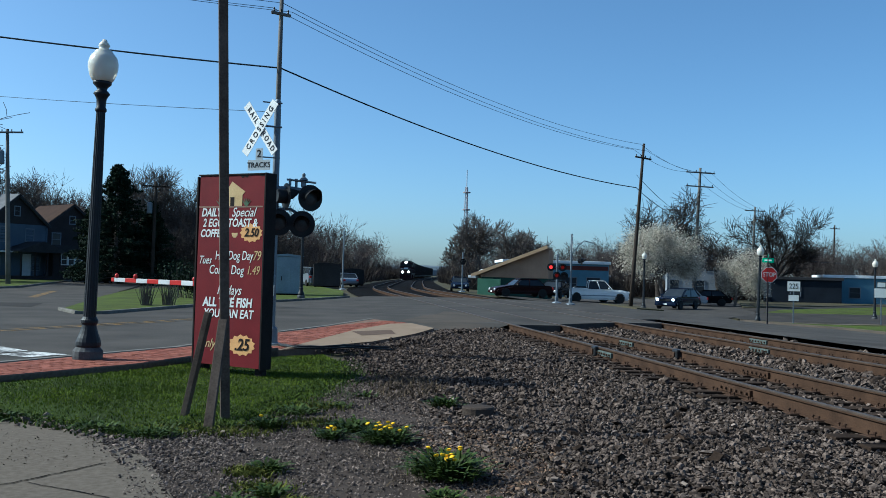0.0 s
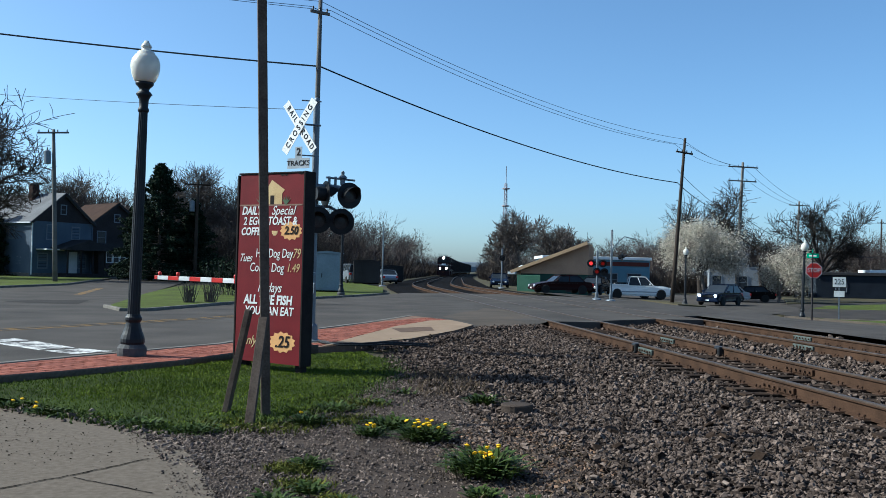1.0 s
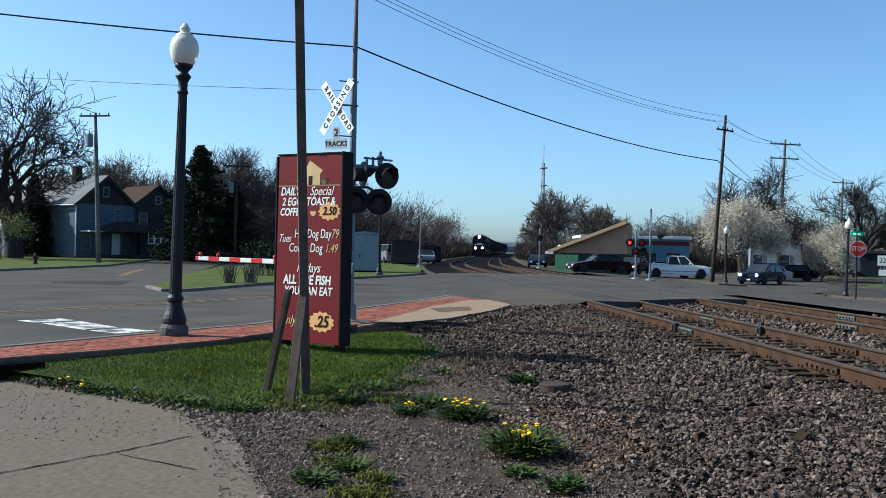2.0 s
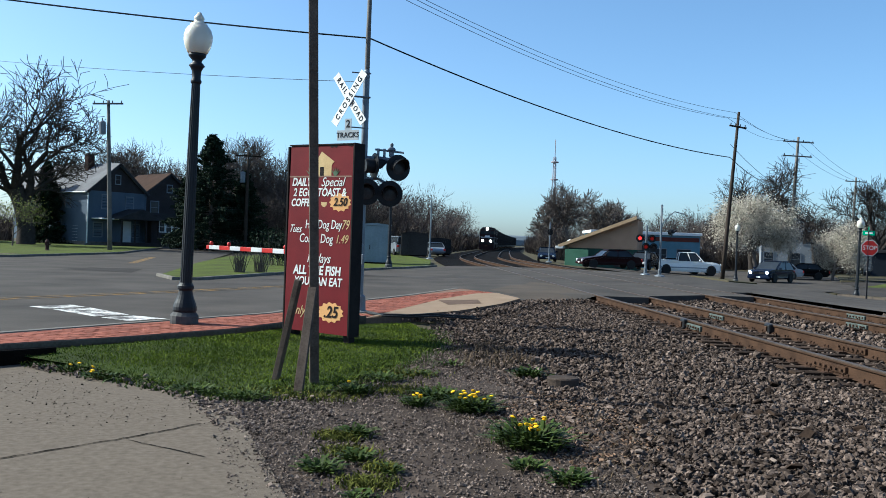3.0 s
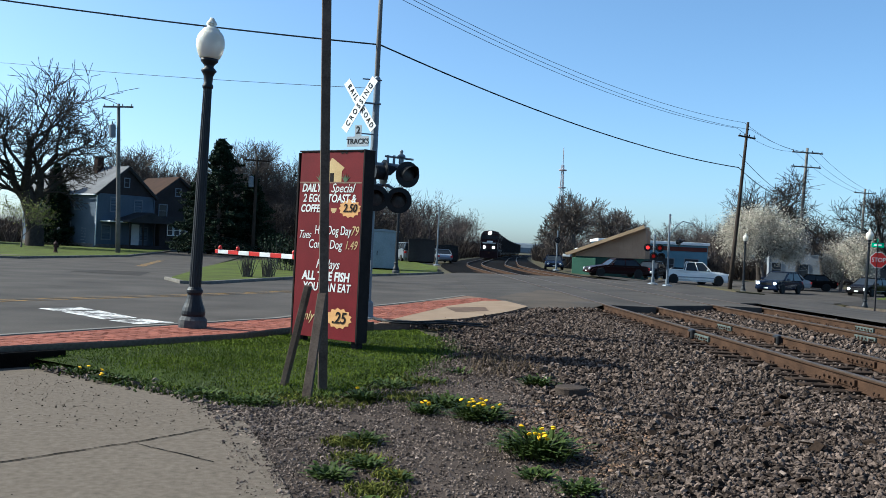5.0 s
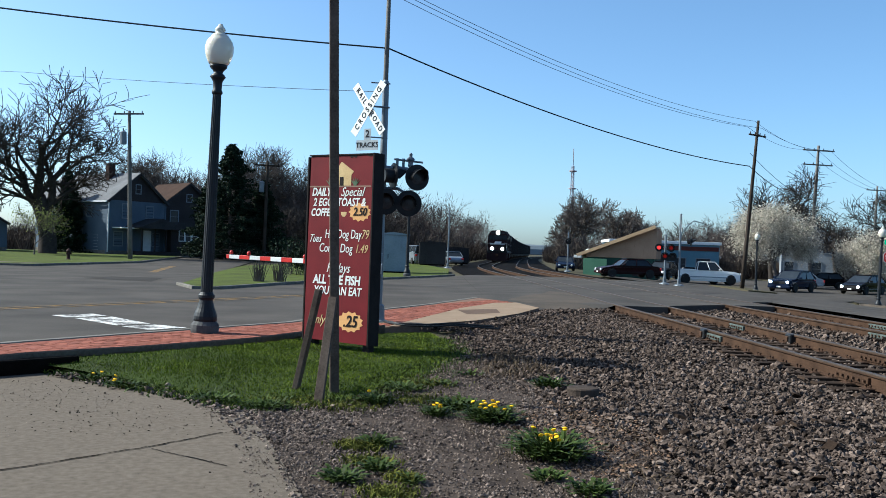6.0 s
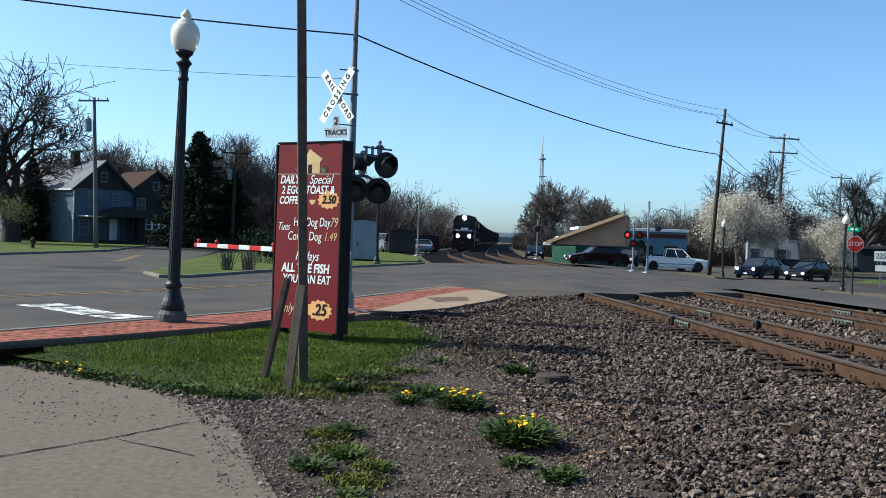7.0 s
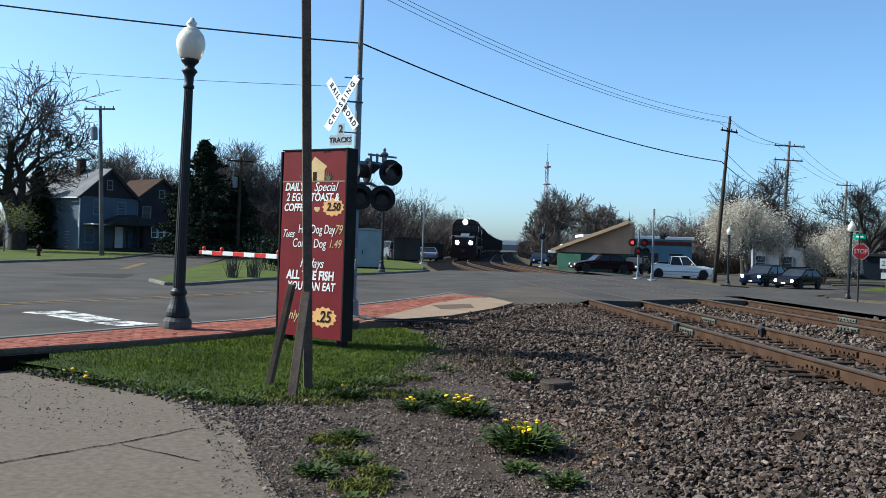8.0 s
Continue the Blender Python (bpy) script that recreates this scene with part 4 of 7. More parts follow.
# ---- menu board ----
def menu_board():
    a, b = Vector((-0.635, 13.77)), Vector((-1.63, 14.45))      # right and left lower corners of the face
    d = (a - b).normalized()
    W = (a - b).length
    th = empty("menu_board", pose(b.x, b.y, 0, 0, 0, math.degrees(math.atan2(d.y, d.x))), "tall red hand-painted menu board with black side, standing in grass", "sign")
    z0, z1 = 0.13, 2.95
    part("panel", slabm([(0, z0 + 0.02), (W, z0), (W + 0.01, z1), (0.03, z1 - 0.02)], 0.03), M_SIGNRED, th, "weathered red painted panel")
    part("back_panel", slabm([(0, z0 + 0.02), (W, z0), (W + 0.01, z1), (0.03, z1 - 0.02)], 0.03, pose(0, 0.205, 0)), M_DARKWOOD, th)
    part("side_board", boxm(W + 0.011, W + 0.04, -0.012, 0.245, z0 - 0.02, z1 + 0.015, bevel=0.004), M_DARKWOOD, th, "black side board")
    part("side_board", boxm(-0.03, -0.001, -0.005, 0.235, z0, z1 - 0.02, bevel=0.004), M_DARKWOOD, th)
    part("top_board", boxm(0.0, W, -0.012, 0.235, z1 - 0.012, z1 + 0.01, bevel=0.004), M_DARKWOOD, th, "dark ragged top edge")
    rj = random.Random(4)
    edge = [(0.03 + (W - 0.03) * k / 30, z1 - 0.014 - rj.uniform(0.0, 0.034) * rj.choice((0.3, 0.6, 1.4))) for k in range(31)]
    part("peeling_edge", slabm([(W, z1 - 0.012), (0.03, z1 - 0.012)] + edge, 0.003, pose(0, -0.004, 0)), M_DARKWOOD, th, "dark board where red paint has peeled")
    for x in (0.12, W - 0.045):
        part("post", boxm(x - 0.06, x + 0.06, 0.05, 0.17, -0.25, z1 - 0.1, bevel=0.006), M_DARKWOOD, th)
    H = z1 - z0

    def at(u, v, dy=-0.004):
        return pose(u * W, dy, z1 - v * H)
    # rule and house picture
    part("painted_rule", boxm(0.02, W - 0.01, -0.003, 0.0, z1 - 0.312 * H / 1.0 * 0.555, z1 - 0.312 * H * 0.53), M_RULE, th, "faded tan painted rule")
    hz = z1 - 0.165 * H
    part("painted_house", slabm([(0.42 * W, hz), (0.42 * W, hz + 0.16), (0.40 * W, hz + 0.16), (0.52 * W, hz + 0.36), (0.72 * W, hz + 0.21), (0.68 * W, hz + 0.16), (0.68 * W, hz)], 0.004, pose(0, -0.004, 0)), M_CREAM, th, "small cream painted house")
    part("painted_door", slabm([(0.50 * W, hz), (0.50 * W, hz + 0.13), (0.56 * W, hz + 0.13), (0.56 * W, hz)], 0.002, pose(0, -0.0065, 0)), M_DARKWOOD, th)
    for sx, cx in ((-1, 0.36), (1, 0.74)):
        bm = bmesh.new()
        for k in range(5):
            ang = radians(90 + sx * (-40 + 22 * k) * -1)
            t = Vector((math.cos(ang), math.sin(ang))) * 0.13
            n = Vector((-t.y, t.x)) * 0.13
            slab(bm, [(cx * W - n.x, hz - n.y), (cx * W + t.x, hz + 0.0 + t.y), (cx * W + n.x, hz + n.y)], 0.002, pose(0, -0.003 - 0.0006 * k, 0))
        part("painted_leaves", bm, M_GREENPAINT, th, "painted green leaves")

    def splash(u, v, r, ry):
        ol = [((r * (1 + (0.12 if k % 2 else -0.05)) * math.cos(2 * math.pi * k / 26)) + u * W, ry * (1 + (0.14 if k % 2 else -0.06)) * math.sin(2 * math.pi * k / 26) + z1 - v * H) for k in range(26)]
        part("painted_splash", slabm(ol, 0.003, pose(0, -0.003, 0)), M_ORANGE, th, "orange painted price splash")
    splash(0.83, 0.305, 0.185, 0.125)
    splash(0.74, 0.885, 0.22, 0.14)
    W1, W2, B1 = M_WHITE, M_CREAM, M_DARKWOOD
    for text, u, v, size, mt, sh, sq, bo in (("DAILY", 0.21, 0.2, 0.17, W1, 0.25, 0.78, 0.004), ("Special", 0.70, 0.2, 0.19, W1, 0.4, 0.82, 0.0), ("2 EGGS TOAST &", 0.5, 0.255, 0.17, W1, 0.2, 0.78, 0.003), ("COFFEE", 0.23, 0.31, 0.16, W1, 0.2, 0.78, 0.004),
                                         ("2.50", 0.83, 0.305, 0.17, B1, 0.25, 0.85, 0.003), ("Tues", 0.13, 0.45, 0.17, W1, 0.5, 0.72, 0.0), ("Hot Dog Day", 0.58, 0.425, 0.19, W1, 0.15, 0.66, 0.0), ("79", 0.92, 0.425, 0.2, W2, 0.3, 0.7, 0.0), ("Coney Dog", 0.47, 0.5, 0.19, W1, 0.15, 0.72, 0.0),
                                         ("1.49", 0.87, 0.5, 0.18, W2, 0.3, 0.75, 0.0), ("Fridays", 0.52, 0.605, 0.2, W1, 0.35, 0.78, 0.0), ("ALL THE FISH", 0.5, 0.67, 0.185, W1, 0.12, 0.82, 0.006), ("YOU CAN EAT", 0.52, 0.728, 0.175, W1, 0.15, 0.78, 0.003), ("Only", 0.2, 0.885, 0.2, W2, 0.4, 0.8, 0.0), (".25", 0.74, 0.885, 0.24, B1, 0.2, 0.9, 0.004)):
        writing(text, size, mt, th, at(u, v, -0.0065 if mt == B1 else -0.003), sh, squeeze=sq, bold=bo)
    # small cup
    bm = lathem([(0.02, 0), (0.05, 0.03), (0.055, 0.07)], 12, pose(0.58 * W, -0.0, z1 - 0.33 * H) @ Matrix.Diagonal((1, 0.06, 1, 1)))
    part("painted_cup", bm, M_CREAM, th)


menu_board()


# ---- tall post with two props ----
def tall_post():
    th = empty("timber_post", pose(-0.78, 9.95, 0), "tall weathered square timber post with two leaning props", "post")
    part("post", boxm(-0.048, 0.048, -0.048, 0.048, -0.3, 6.2, pose(0, 0, 0, 0.0, -2.1, 8), bevel=0.008), M_POST, th)
    for foot, top in (((-0.455, 0.22, -0.1), (-0.215, 0.14, 1.10)), ((-0.115, -0.65, -0.1), (-0.04, -0.12, 1.03))):
        f, t = Vector(foot), Vector(top)
        d = t - f
        m = Matrix.Translation(f) @ d.to_track_quat("Z", "Y").to_matrix().to_4x4()
        part("prop", boxm(-0.045, 0.045, -0.03, 0.03, 0, d.length, m, bevel=0.005), M_POST, th, "weathered leaning prop board")


tall_post()


# ---- street lamp ----
def street_lamp(m, h, label, group="street lamps", detail=True):
    """Acorn lamp on a fluted post; h: its full height."""
    th = empty("street_lamp", m, label, "street lamp", group=group)
    k = h / 4.9
    part("base", lathem([(0.215, 0), (0.222, 0.04), (0.222, 0.13), (0.2, 0.16), (0.175, 0.19)], 16, Matrix.Scale(k, 4)), M_BASEGREY, th, "chipped dark base ring")
    bm = bmesh.new()
    prof = [(0.175, 0.19), (0.185, 0.22), (0.183, 0.27), (0.165, 0.33), (0.14, 0.39), (0.118, 0.46), (0.106, 0.52), (0.112, 0.54), (0.128, 0.56), (0.128, 0.60), (0.112, 0.62), (0.098, 0.65)]
    lathe(bm, prof, 20, Matrix.Scale(k, 4))
    part("pedestal", bm, M_LAMPBLUE, th)
    bm, sides, rings = bmesh.new(), 32, []
    for r, z in ((0.096, 0.63), (0.092, 1.4), (0.08, 2.8), (0.068, 3.78)):
        rings.append([bm.verts.new(((r - (0.007 if j % 2 else 0)) * k * math.cos(2 * math.pi * j / sides), (r - (0.007 if j % 2 else 0)) * k * math.sin(2 * math.pi * j / sides), z * k)) for j in range(sides)])
    for a, b in zip(rings, rings[1:]):
        for j in range(sides):
            bm.faces.new((a[j], a[(j + 1) % sides], b[(j + 1) % sides], b[j]))
    part("shaft", bm, M_LAMPBLUE, th, "dark fluted shaft")
    part("collar", lathem([(0.07, 3.78), (0.085, 3.8), (0.085, 3.83), (0.068, 3.86), (0.075, 3.98), (0.1, 4.03), (0.125, 4.06), (0.105, 4.09), (0.07, 4.12), (0.085, 4.16), (0.135, 4.21), (0.14, 4.25)], 20, Matrix.Scale(k, 4)), M_LAMPBLUE, th, smooth=True)
    g = part("globe", lathem([(0.13, 4.24), (0.165, 4.28), (0.2, 4.36), (0.222, 4.46), (0.222, 4.54), (0.2, 4.62), (0.165, 4.67), (0.14, 4.69), (0.135, 4.71), (0.11, 4.735), (0.075, 4.75), (0.07, 4.78), (0.085, 4.8), (0.075, 4.83), (0.05, 4.86), (0.03, 4.9)], 28, Matrix.Scale(k, 4)), M_GLOBE, th, "milky acorn globe", smooth=True)
    return th


street_lamp(pose(-3.26, 15.0, 0.12, 0, 0.9, 0), 4.92, "dark fluted street lamp with milky acorn globe on brick pavement")


# ---- crossing signals ----
def light_unit(parent, m, lens, name="signal_light", r=0.255, k=1.0):
    ob = part(name, lathem([(0.12, -0.20), (0.14, -0.16), (0.14, -0.02), (r, -0.012), (r, 0.0), (0.15, 0.004)], 28, m), M_BLACK, parent, "black round signal backing")
    part("lens", lathem([(0.145 * k, 0.006), (0.13 * k, 0.016), (0.08 * k, 0.026), (0.02, 0.03)], 20, m), lens, ob)
    bm, sides, rings = bmesh.new(), 16, []
    for rr, z0 in ((0.155, 0.0), (0.155, 1.0), (0.148, 1.0), (0.148, 0.0)):
        rings.append([bm.verts.new((rr * math.cos(a), rr * math.sin(a), z0 * 0.30 * (0.45 + 0.55 * math.sin(a)) if z0 else 0.0)) for a in [math.pi * (-0.12 + 1.24 * j / sides) for j in range(sides + 1)]])
    for a, b in zip(rings, rings[1:]):
        for j in range(sides):
            bm.faces.new((a[j], a[j + 1], b[j + 1], b[j]))
    bmesh.ops.transform(bm, matrix=m, verts=bm.verts[:])
    part("hood", bm, M_BLACK, ob)
    return ob


def crossbuck(th, c, yaw, s=1.0, text=True):
    """Two crossed white boards, lettered in black, facing the way that yaw gives."""
    base = Matrix.Translation(c) @ pose(0, 0, 0, 0, 0, yaw)
    for k, (ang, word) in enumerate(((-52, "RAIL ROAD"), (52, "CROSSING"))):
        m = base @ pose(0, -0.02 - 0.016 * k, 0, 0, 0, 0) @ Matrix.Rotation(radians(-ang), 4, "Y")
        b = part("blade", slabm([(-0.61 * s, -0.09 * s), (0.61 * s, -0.09 * s), (0.61 * s, 0.09 * s), (-0.61 * s, 0.09 * s)], 0.008, m), M_WHITE, th, "white crossbuck board with black letters")
        if text:
            for t, off in ((("RAIL", -0.33), ("ROAD", 0.33)) if k == 0 else (("CROSSING", 0.0),)):
                writing(" ".join(t), 0.15 * s, M_BLACK, b, m @ pose(off * s, -0.003, 0), squeeze=0.84 if k == 0 else 0.97, bold=0.002)


def near_signal():
    z = 0.12
    bx, by = -0.62, 18.35
    th = empty("crossing_signal", pose(bx, by, z), "grey railway crossing signal with white crossbuck and black lights", "crossing signal", group="crossing signals")
    part("mast", lathem([(0.065, 0), (0.065, 4.7), (0.04, 4.74), (0.01, 4.75)], 16, pose(0, 0, 0, 0, -0.25, 0)), M_GALV, th, "grey steel mast")
    part("base", lathem([(0.2, 0), (0.2, 0.03), (0.12, 0.06), (0.11, 0.32), (0.075, 0.36)], 14), M_GALV, th)
    part("foundation", boxm(-0.3, 0.3, -0.3, 0.3, -0.2, 0.015, bevel=0.02), M_CONCRETE, th)
    crossbuck(th, (-0.315, -0.16, 4.145), -40)
    part("bracket", tubem([(-0.30, -0.14, 4.66), (0.07, -0.06, 4.66)], 0.014, 6), M_GALV, th)
    part("bracket", tubem([(-0.30, -0.14, 4.2), (0.07, -0.04, 4.2)], 0.02, 6), M_GALV, th)
    m2 = pose(-0.335, -0.19, -0.085, 0, 0, -34)
    p = part("track_plate", slabm([(-0.08, 3.62), (0.08, 3.62), (0.08, 3.84), (-0.08, 3.84)], 0.006, m2), M_PLATE, th, "plate with a black figure, greyed for facing away from the sun")
    writing("2", 0.2, M_BLACK, p, m2 @ pose(0, -0.003, 3.735), bold=0.003)
    p = part("track_plate", slabm([(-0.26, 3.42), (0.26, 3.42), (0.26, 3.62), (-0.26, 3.62)], 0.006, m2), M_PLATE, th, "plate reading TRACKS, greyed for facing away from the sun")
    writing("TRACKS", 0.14, M_BLACK, p, m2 @ pose(0, -0.003, 3.52), squeeze=1.05, bold=0.002)
    part("bracket", tubem([(-0.28, -0.14, 3.6), (0.05, -0.03, 3.6)], 0.014, 6), M_GALV, th)
    # upper cantilever with a pair of lights along it and the lower pair under it
    part("arm", tubem([(-0.1, 0, 3.02), (0.30, 0.0, 3.02), (0.62, -0.1, 2.98)], [0.05, 0.05, 0.045], 10), M_GALV, th)
    part("arm", tubem([(-0.1, 0, 2.62), (0.28, 0.0, 2.63), (0.42, -0.02, 2.55)], 0.03, 8), M_GALV, th)
    bm = lathem([(0.03, 0), (0.05, 0.04), (0.05, 0.14), (0.09, 0.16), (0.06, 0.2), (0.03, 0.22), (0.035, 0.27), (0.01, 0.3)], 12, pose(0.52, 0.0, 3.04))
    tube(bm, [(0.2, 0, 3.2), (0.76, -0.06, 3.15)], 0.022, 6)
    tube(bm, [(0.26, 0, 3.05), (0.26, 0, 3.22)], 0.03, 6)
    tube(bm, [(0.38, 0, 3.05), (0.38, 0, 3.22)], 0.03, 6)
    part("junction_box", bm, M_GALV, th, "grey cable fittings above the arm")
    for x, zz, yw in ((0.66, 2.85, 34), (0.2, 2.87, 120), (0.51, 2.34, 8), (0.07, 2.36, 8)):
        light_unit(th, pose(x, -0.12 if yw < 100 else -0.05, zz) @ pose(0, 0, 0, 90, 0, 0) @ pose(0, 0, 0, 0, yw - 8, 0), M_DARKLENS)
    # gate with its mechanism
    ga = empty("crossing_gate", pose(bx, by, z), "lowered red and white striped crossing gate arm with red lamps", "crossing gate")
    d = Vector((-0.84, 0.54, 0))
    yaw = math.degrees(math.atan2(d.y, d.x))
    part("mechanism", boxm(-0.14, 0.14, 0.1, 0.32, 0.85, 1.35, pose(0, 0, 0, 0, 0, yaw), bevel=0.02), M_GALV, ga)
    part("counterweight", boxm(-0.3, 0.1, 0.33, 0.38, 0.95, 1.15, pose(0, 0, 0, 0, 0, yaw), bevel=0.01), M_GALV, ga)
    arm = pose(0, 0, 1.11, 0, -0.6, yaw)
    for k in range(14):
        x0 = 0.05 + k * 0.292
        x1 = min(x0 + 0.292, 3.93)
        if x1 - x0 > 0.05:
            part("arm_stripe", boxm(x0, x1, 0.12, 0.16, -0.055 + 0.0014 * k, 0.055 - 0.0008 * k, arm, bevel=0.006), M_WHITE if k % 2 == 0 else M_RED, ga, "white stripe of the arm" if k % 2 == 0 else "red stripe of the arm")
    for x in (3.8, 3.3, 1.78):
        part("gate_lamp", lathem([(0.03, 0.055), (0.038, 0.065), (0.04, 0.105), (0.025, 0.13), (0.01, 0.135)], 12, arm @ pose(x, 0.14, 0)), M_RED, ga, "red gate lamp")


near_signal()


# Black tubes stand in for the dark shadow lines beside the signal base.
def ground_cable():
    pts = [(-0.5, 18.1, 0.16), (-0.15, 17.75, 0.15), (0.3, 17.85, 0.14), (0.75, 18.2, 0.15), (1.2, 18.7, 0.10), (1.7, 19.0, 0.06)]
    th = empty("ground_cable", pose(0, 0, 0), "black tubes in place of shadow lines from the signal base over the slab edge", "cable")
    # No real cable: each tube draws one shadow line.
    part("cable", tubem(pts, 0.022, 6), M_BLACK, th, smooth=True)
    part("cable", tubem([(x + 0.06, y - 0.16 - 0.05 * k, z - 0.01) for k, (x, y, z) in enumerate(pts)], 0.018, 6), M_BLACK, th, smooth=True)


ground_cable()


def valve_cover():
    th = empty("well_cap", pose(1.95, 10.4, 0.01), "round weathered concrete cap sitting in ballast", "well cap")
    part("cap", lathem([(0.175, -0.03), (0.18, 0.05), (0.183, 0.07), (0.17, 0.085), (0.1, 0.093), (0.02, 0.095)], 20), M_GRAVEL, th)
    part("ring", lathem([(0.16, -0.05), (0.16, 0.06)], 20), M_NEARBLACK, th)


valve_cover()


# ---- paving bricks: the nearest as pieces, the rest joined ----
def bricks():
    d = Vector((0.535, 0.845))
    n = Vector((-d.y, d.x))
    o = Vector((-5.0, 12.3))
    spots = []
    for i in range(-18, 160):
        for j in range(-14, 18):
            c = o + d * (0.205 * i + (0.1025 if j % 2 else 0)) + n * (0.105 * j)
            spots.append((c.x, c.y))
    p = np.array(spots)
    keep = in_outline(p[:, 0], p[:, 1], WALK)
    for dx, dy in ((0.12, 0.0), (-0.12, 0.0), (0, 0.14), (0, -0.14)):
        keep &= in_outline(p[:, 0] + dx, p[:, 1] + dy, WALK)
    keep &= ~in_outline(p[:, 0], p[:, 1], SLAB)
    keep &= (p[:, 1] > 9.0)
    p = p[keep]
    order = np.argsort(np.abs(p[:, 0] + 4.3) + np.abs(p[:, 1] - 13.0))
    base = boxm(-0.098, 0.098, -0.048, 0.048, -0.03, 0.006, pose(0, 0, 0, 0, 0, math.degrees(math.atan2(d.y, d.x))))
    top = part("brick", base, M_BRICK, pavement)
    me = top.data
    rs = random.Random(5)
    for k, i in enumerate(order[:300]):
        b = top if k == 0 else new("brick", me)
        b.parent = pavement
        b.matrix_basis = pose(p[i][0], p[i][1], walk_z(*p[i]) + rs.uniform(0.0, 0.006), rs.uniform(-0.8, 0.8), rs.uniform(-0.8, 0.8), rs.uniform(-1.5, 1.5))
    co = np.array([v.co[:] for v in me.vertices])
    fa = np.array([f.vertices[:] for f in me.polygons])
    rest = p[order[300:]]
    z = np.array([walk_z(*q) for q in rest]) + np.random.RandomState(3).uniform(0, 0.006, len(rest))
    v = co[None] + np.concatenate([rest, z[:, None]], 1)[:, None]
    f = fa[None] + 8 * np.arange(len(rest))[:, None, None]
    tagged(part_me("brick_rest", soup("brick_rest", v.reshape(-1, 3), f.reshape(-1, 4), M_BRICKREST), M_BRICKREST, pavement), kind="stuff")


bricks()

stones(1500, spread([(1.15, 6.2), (0.9, 8.6), (1.5, 9.8), (2.3, 9.0), (2.2, 7.2)], 0.008), 0.013, 31, 1, "wood_chips", "bleached wood chips and litter on the ballast", M_CHIP, flat=0.25)
stones(40, spread([(1.6, 6.0), (2.2, 8.6), (4.5, 12), (4.5, 7)], 0.02), 0.05, 32, 1, "wood_chips", "dark broken tie splinters on the ballast", M_TIE, flat=0.3)

stones(2600, edge_spread([(0.7, 17.9), (0.85, 18.7), (1.55, 19.6), (2.75, 22.2), (3.65, 24.9), (5.5, 26.2)], 0.16, lambda x, y: 0.045), 0.026, 33, 1, "ballast_stones", "ballast stones heaped against the slab edge", M_STONE)


# ---- trees ----
def grow(rs, base, h, r0, spread_a=0.5, levels=4, kids=(3, 5), droop=0.0, trunk=0.3, twig=0.012, up=0.25):
    """Segments (a, b, ra, rb) of a bare tree, and its twig ends."""
    segs, ends = [], []

    def limb(p, d, L, r, lev):
        n = 3 if lev < levels else 2
        for i in range(n):
            d2 = d + rs.normal(0, 0.13 + 0.03 * lev, 3)
            d2[2] += up * 0.25 - droop * lev * 0.05
            d2 /= np.linalg.norm(d2)
            q = p + d2 * L / n
            r2 = max(r * (1 - 0.28 / n * (1.5 if lev else 1)), twig)
            segs.append((p, q, r, r2))
            p, d, r = q, d2, r2
            if lev < levels and (i > 0 or lev > 0):
                for _ in range(rs.randint(1, 3) if i < n - 1 else rs.randint(*kids)):
                    s = rs.normal(0, 1, 3)
                    s -= d * (s @ d)
                    s /= np.linalg.norm(s)
                    a = rs.uniform(0.45, 1.0) * spread_a * 1.6
                    dd = d * math.cos(a) + s * math.sin(a)
                    limb(p, dd, L * rs.uniform(0.55, 0.82), max(r * rs.uniform(0.45, 0.7), twig), lev + 1)
        ends.append(p)
    limb(np.array(base, float), np.array([0, 0, 1.0]), h * trunk, r0, 0)
    return segs, np.array(ends)


def wood_mesh(name, segs, material, sides_big=6, pointed=False):
    A, B = np.array([s[0] for s in segs]), np.array([s[1] for s in segs])
    RA, RB = np.array([s[2] for s in segs]), np.array([s[3] for s in segs])
    big = RA > 0.06
    verts, faces, off = [], [], 0
    for mask, sides in ((big, sides_big), (~big, 3)):
        a, b, ra, rb = A[mask], B[mask], RA[mask], RB[mask]
        if not len(a):
            continue
        d = b - a
        d /= np.linalg.norm(d, axis=1, keepdims=True) + 1e-9
        ref = np.where(np.abs(d[:, 2:3]) < 0.9, [[0, 0, 1.0]], [[1.0, 0, 0]])
        u = np.cross(d, ref)
        u /= np.linalg.norm(u, axis=1, keepdims=True)
        w = np.cross(d, u)
        ang = 2 * np.pi * np.arange(sides) / sides
        ring = u[:, None] * np.cos(ang)[None, :, None] + w[:, None] * np.sin(ang)[None, :, None]
        v = np.concatenate([a[:, None] + ring * ra[:, None, None], b[:, None] + ring * rb[:, None, None]], 1)
        verts.append(v.reshape(-1, 3))
        j = np.arange(sides)
        quad = np.stack([j, (j + 1) % sides, (j + 1) % sides + sides, j + sides], -1)
        if pointed:      # far trees: each thin twig runs to a point
            quad = np.stack([j, (j + 1) % sides, j * 0 + sides], -1) if sides == 3 and mask is not big else np.concatenate([quad[:, :3], quad[:, [0, 2, 3]]])
        faces.append((quad[None] + off + (2 * sides * np.arange(len(a)))[:, None, None]).reshape(-1, quad.shape[1]))
        off += len(a) * 2 * sides
    return soup(name, np.concatenate(verts), np.concatenate(faces), material)


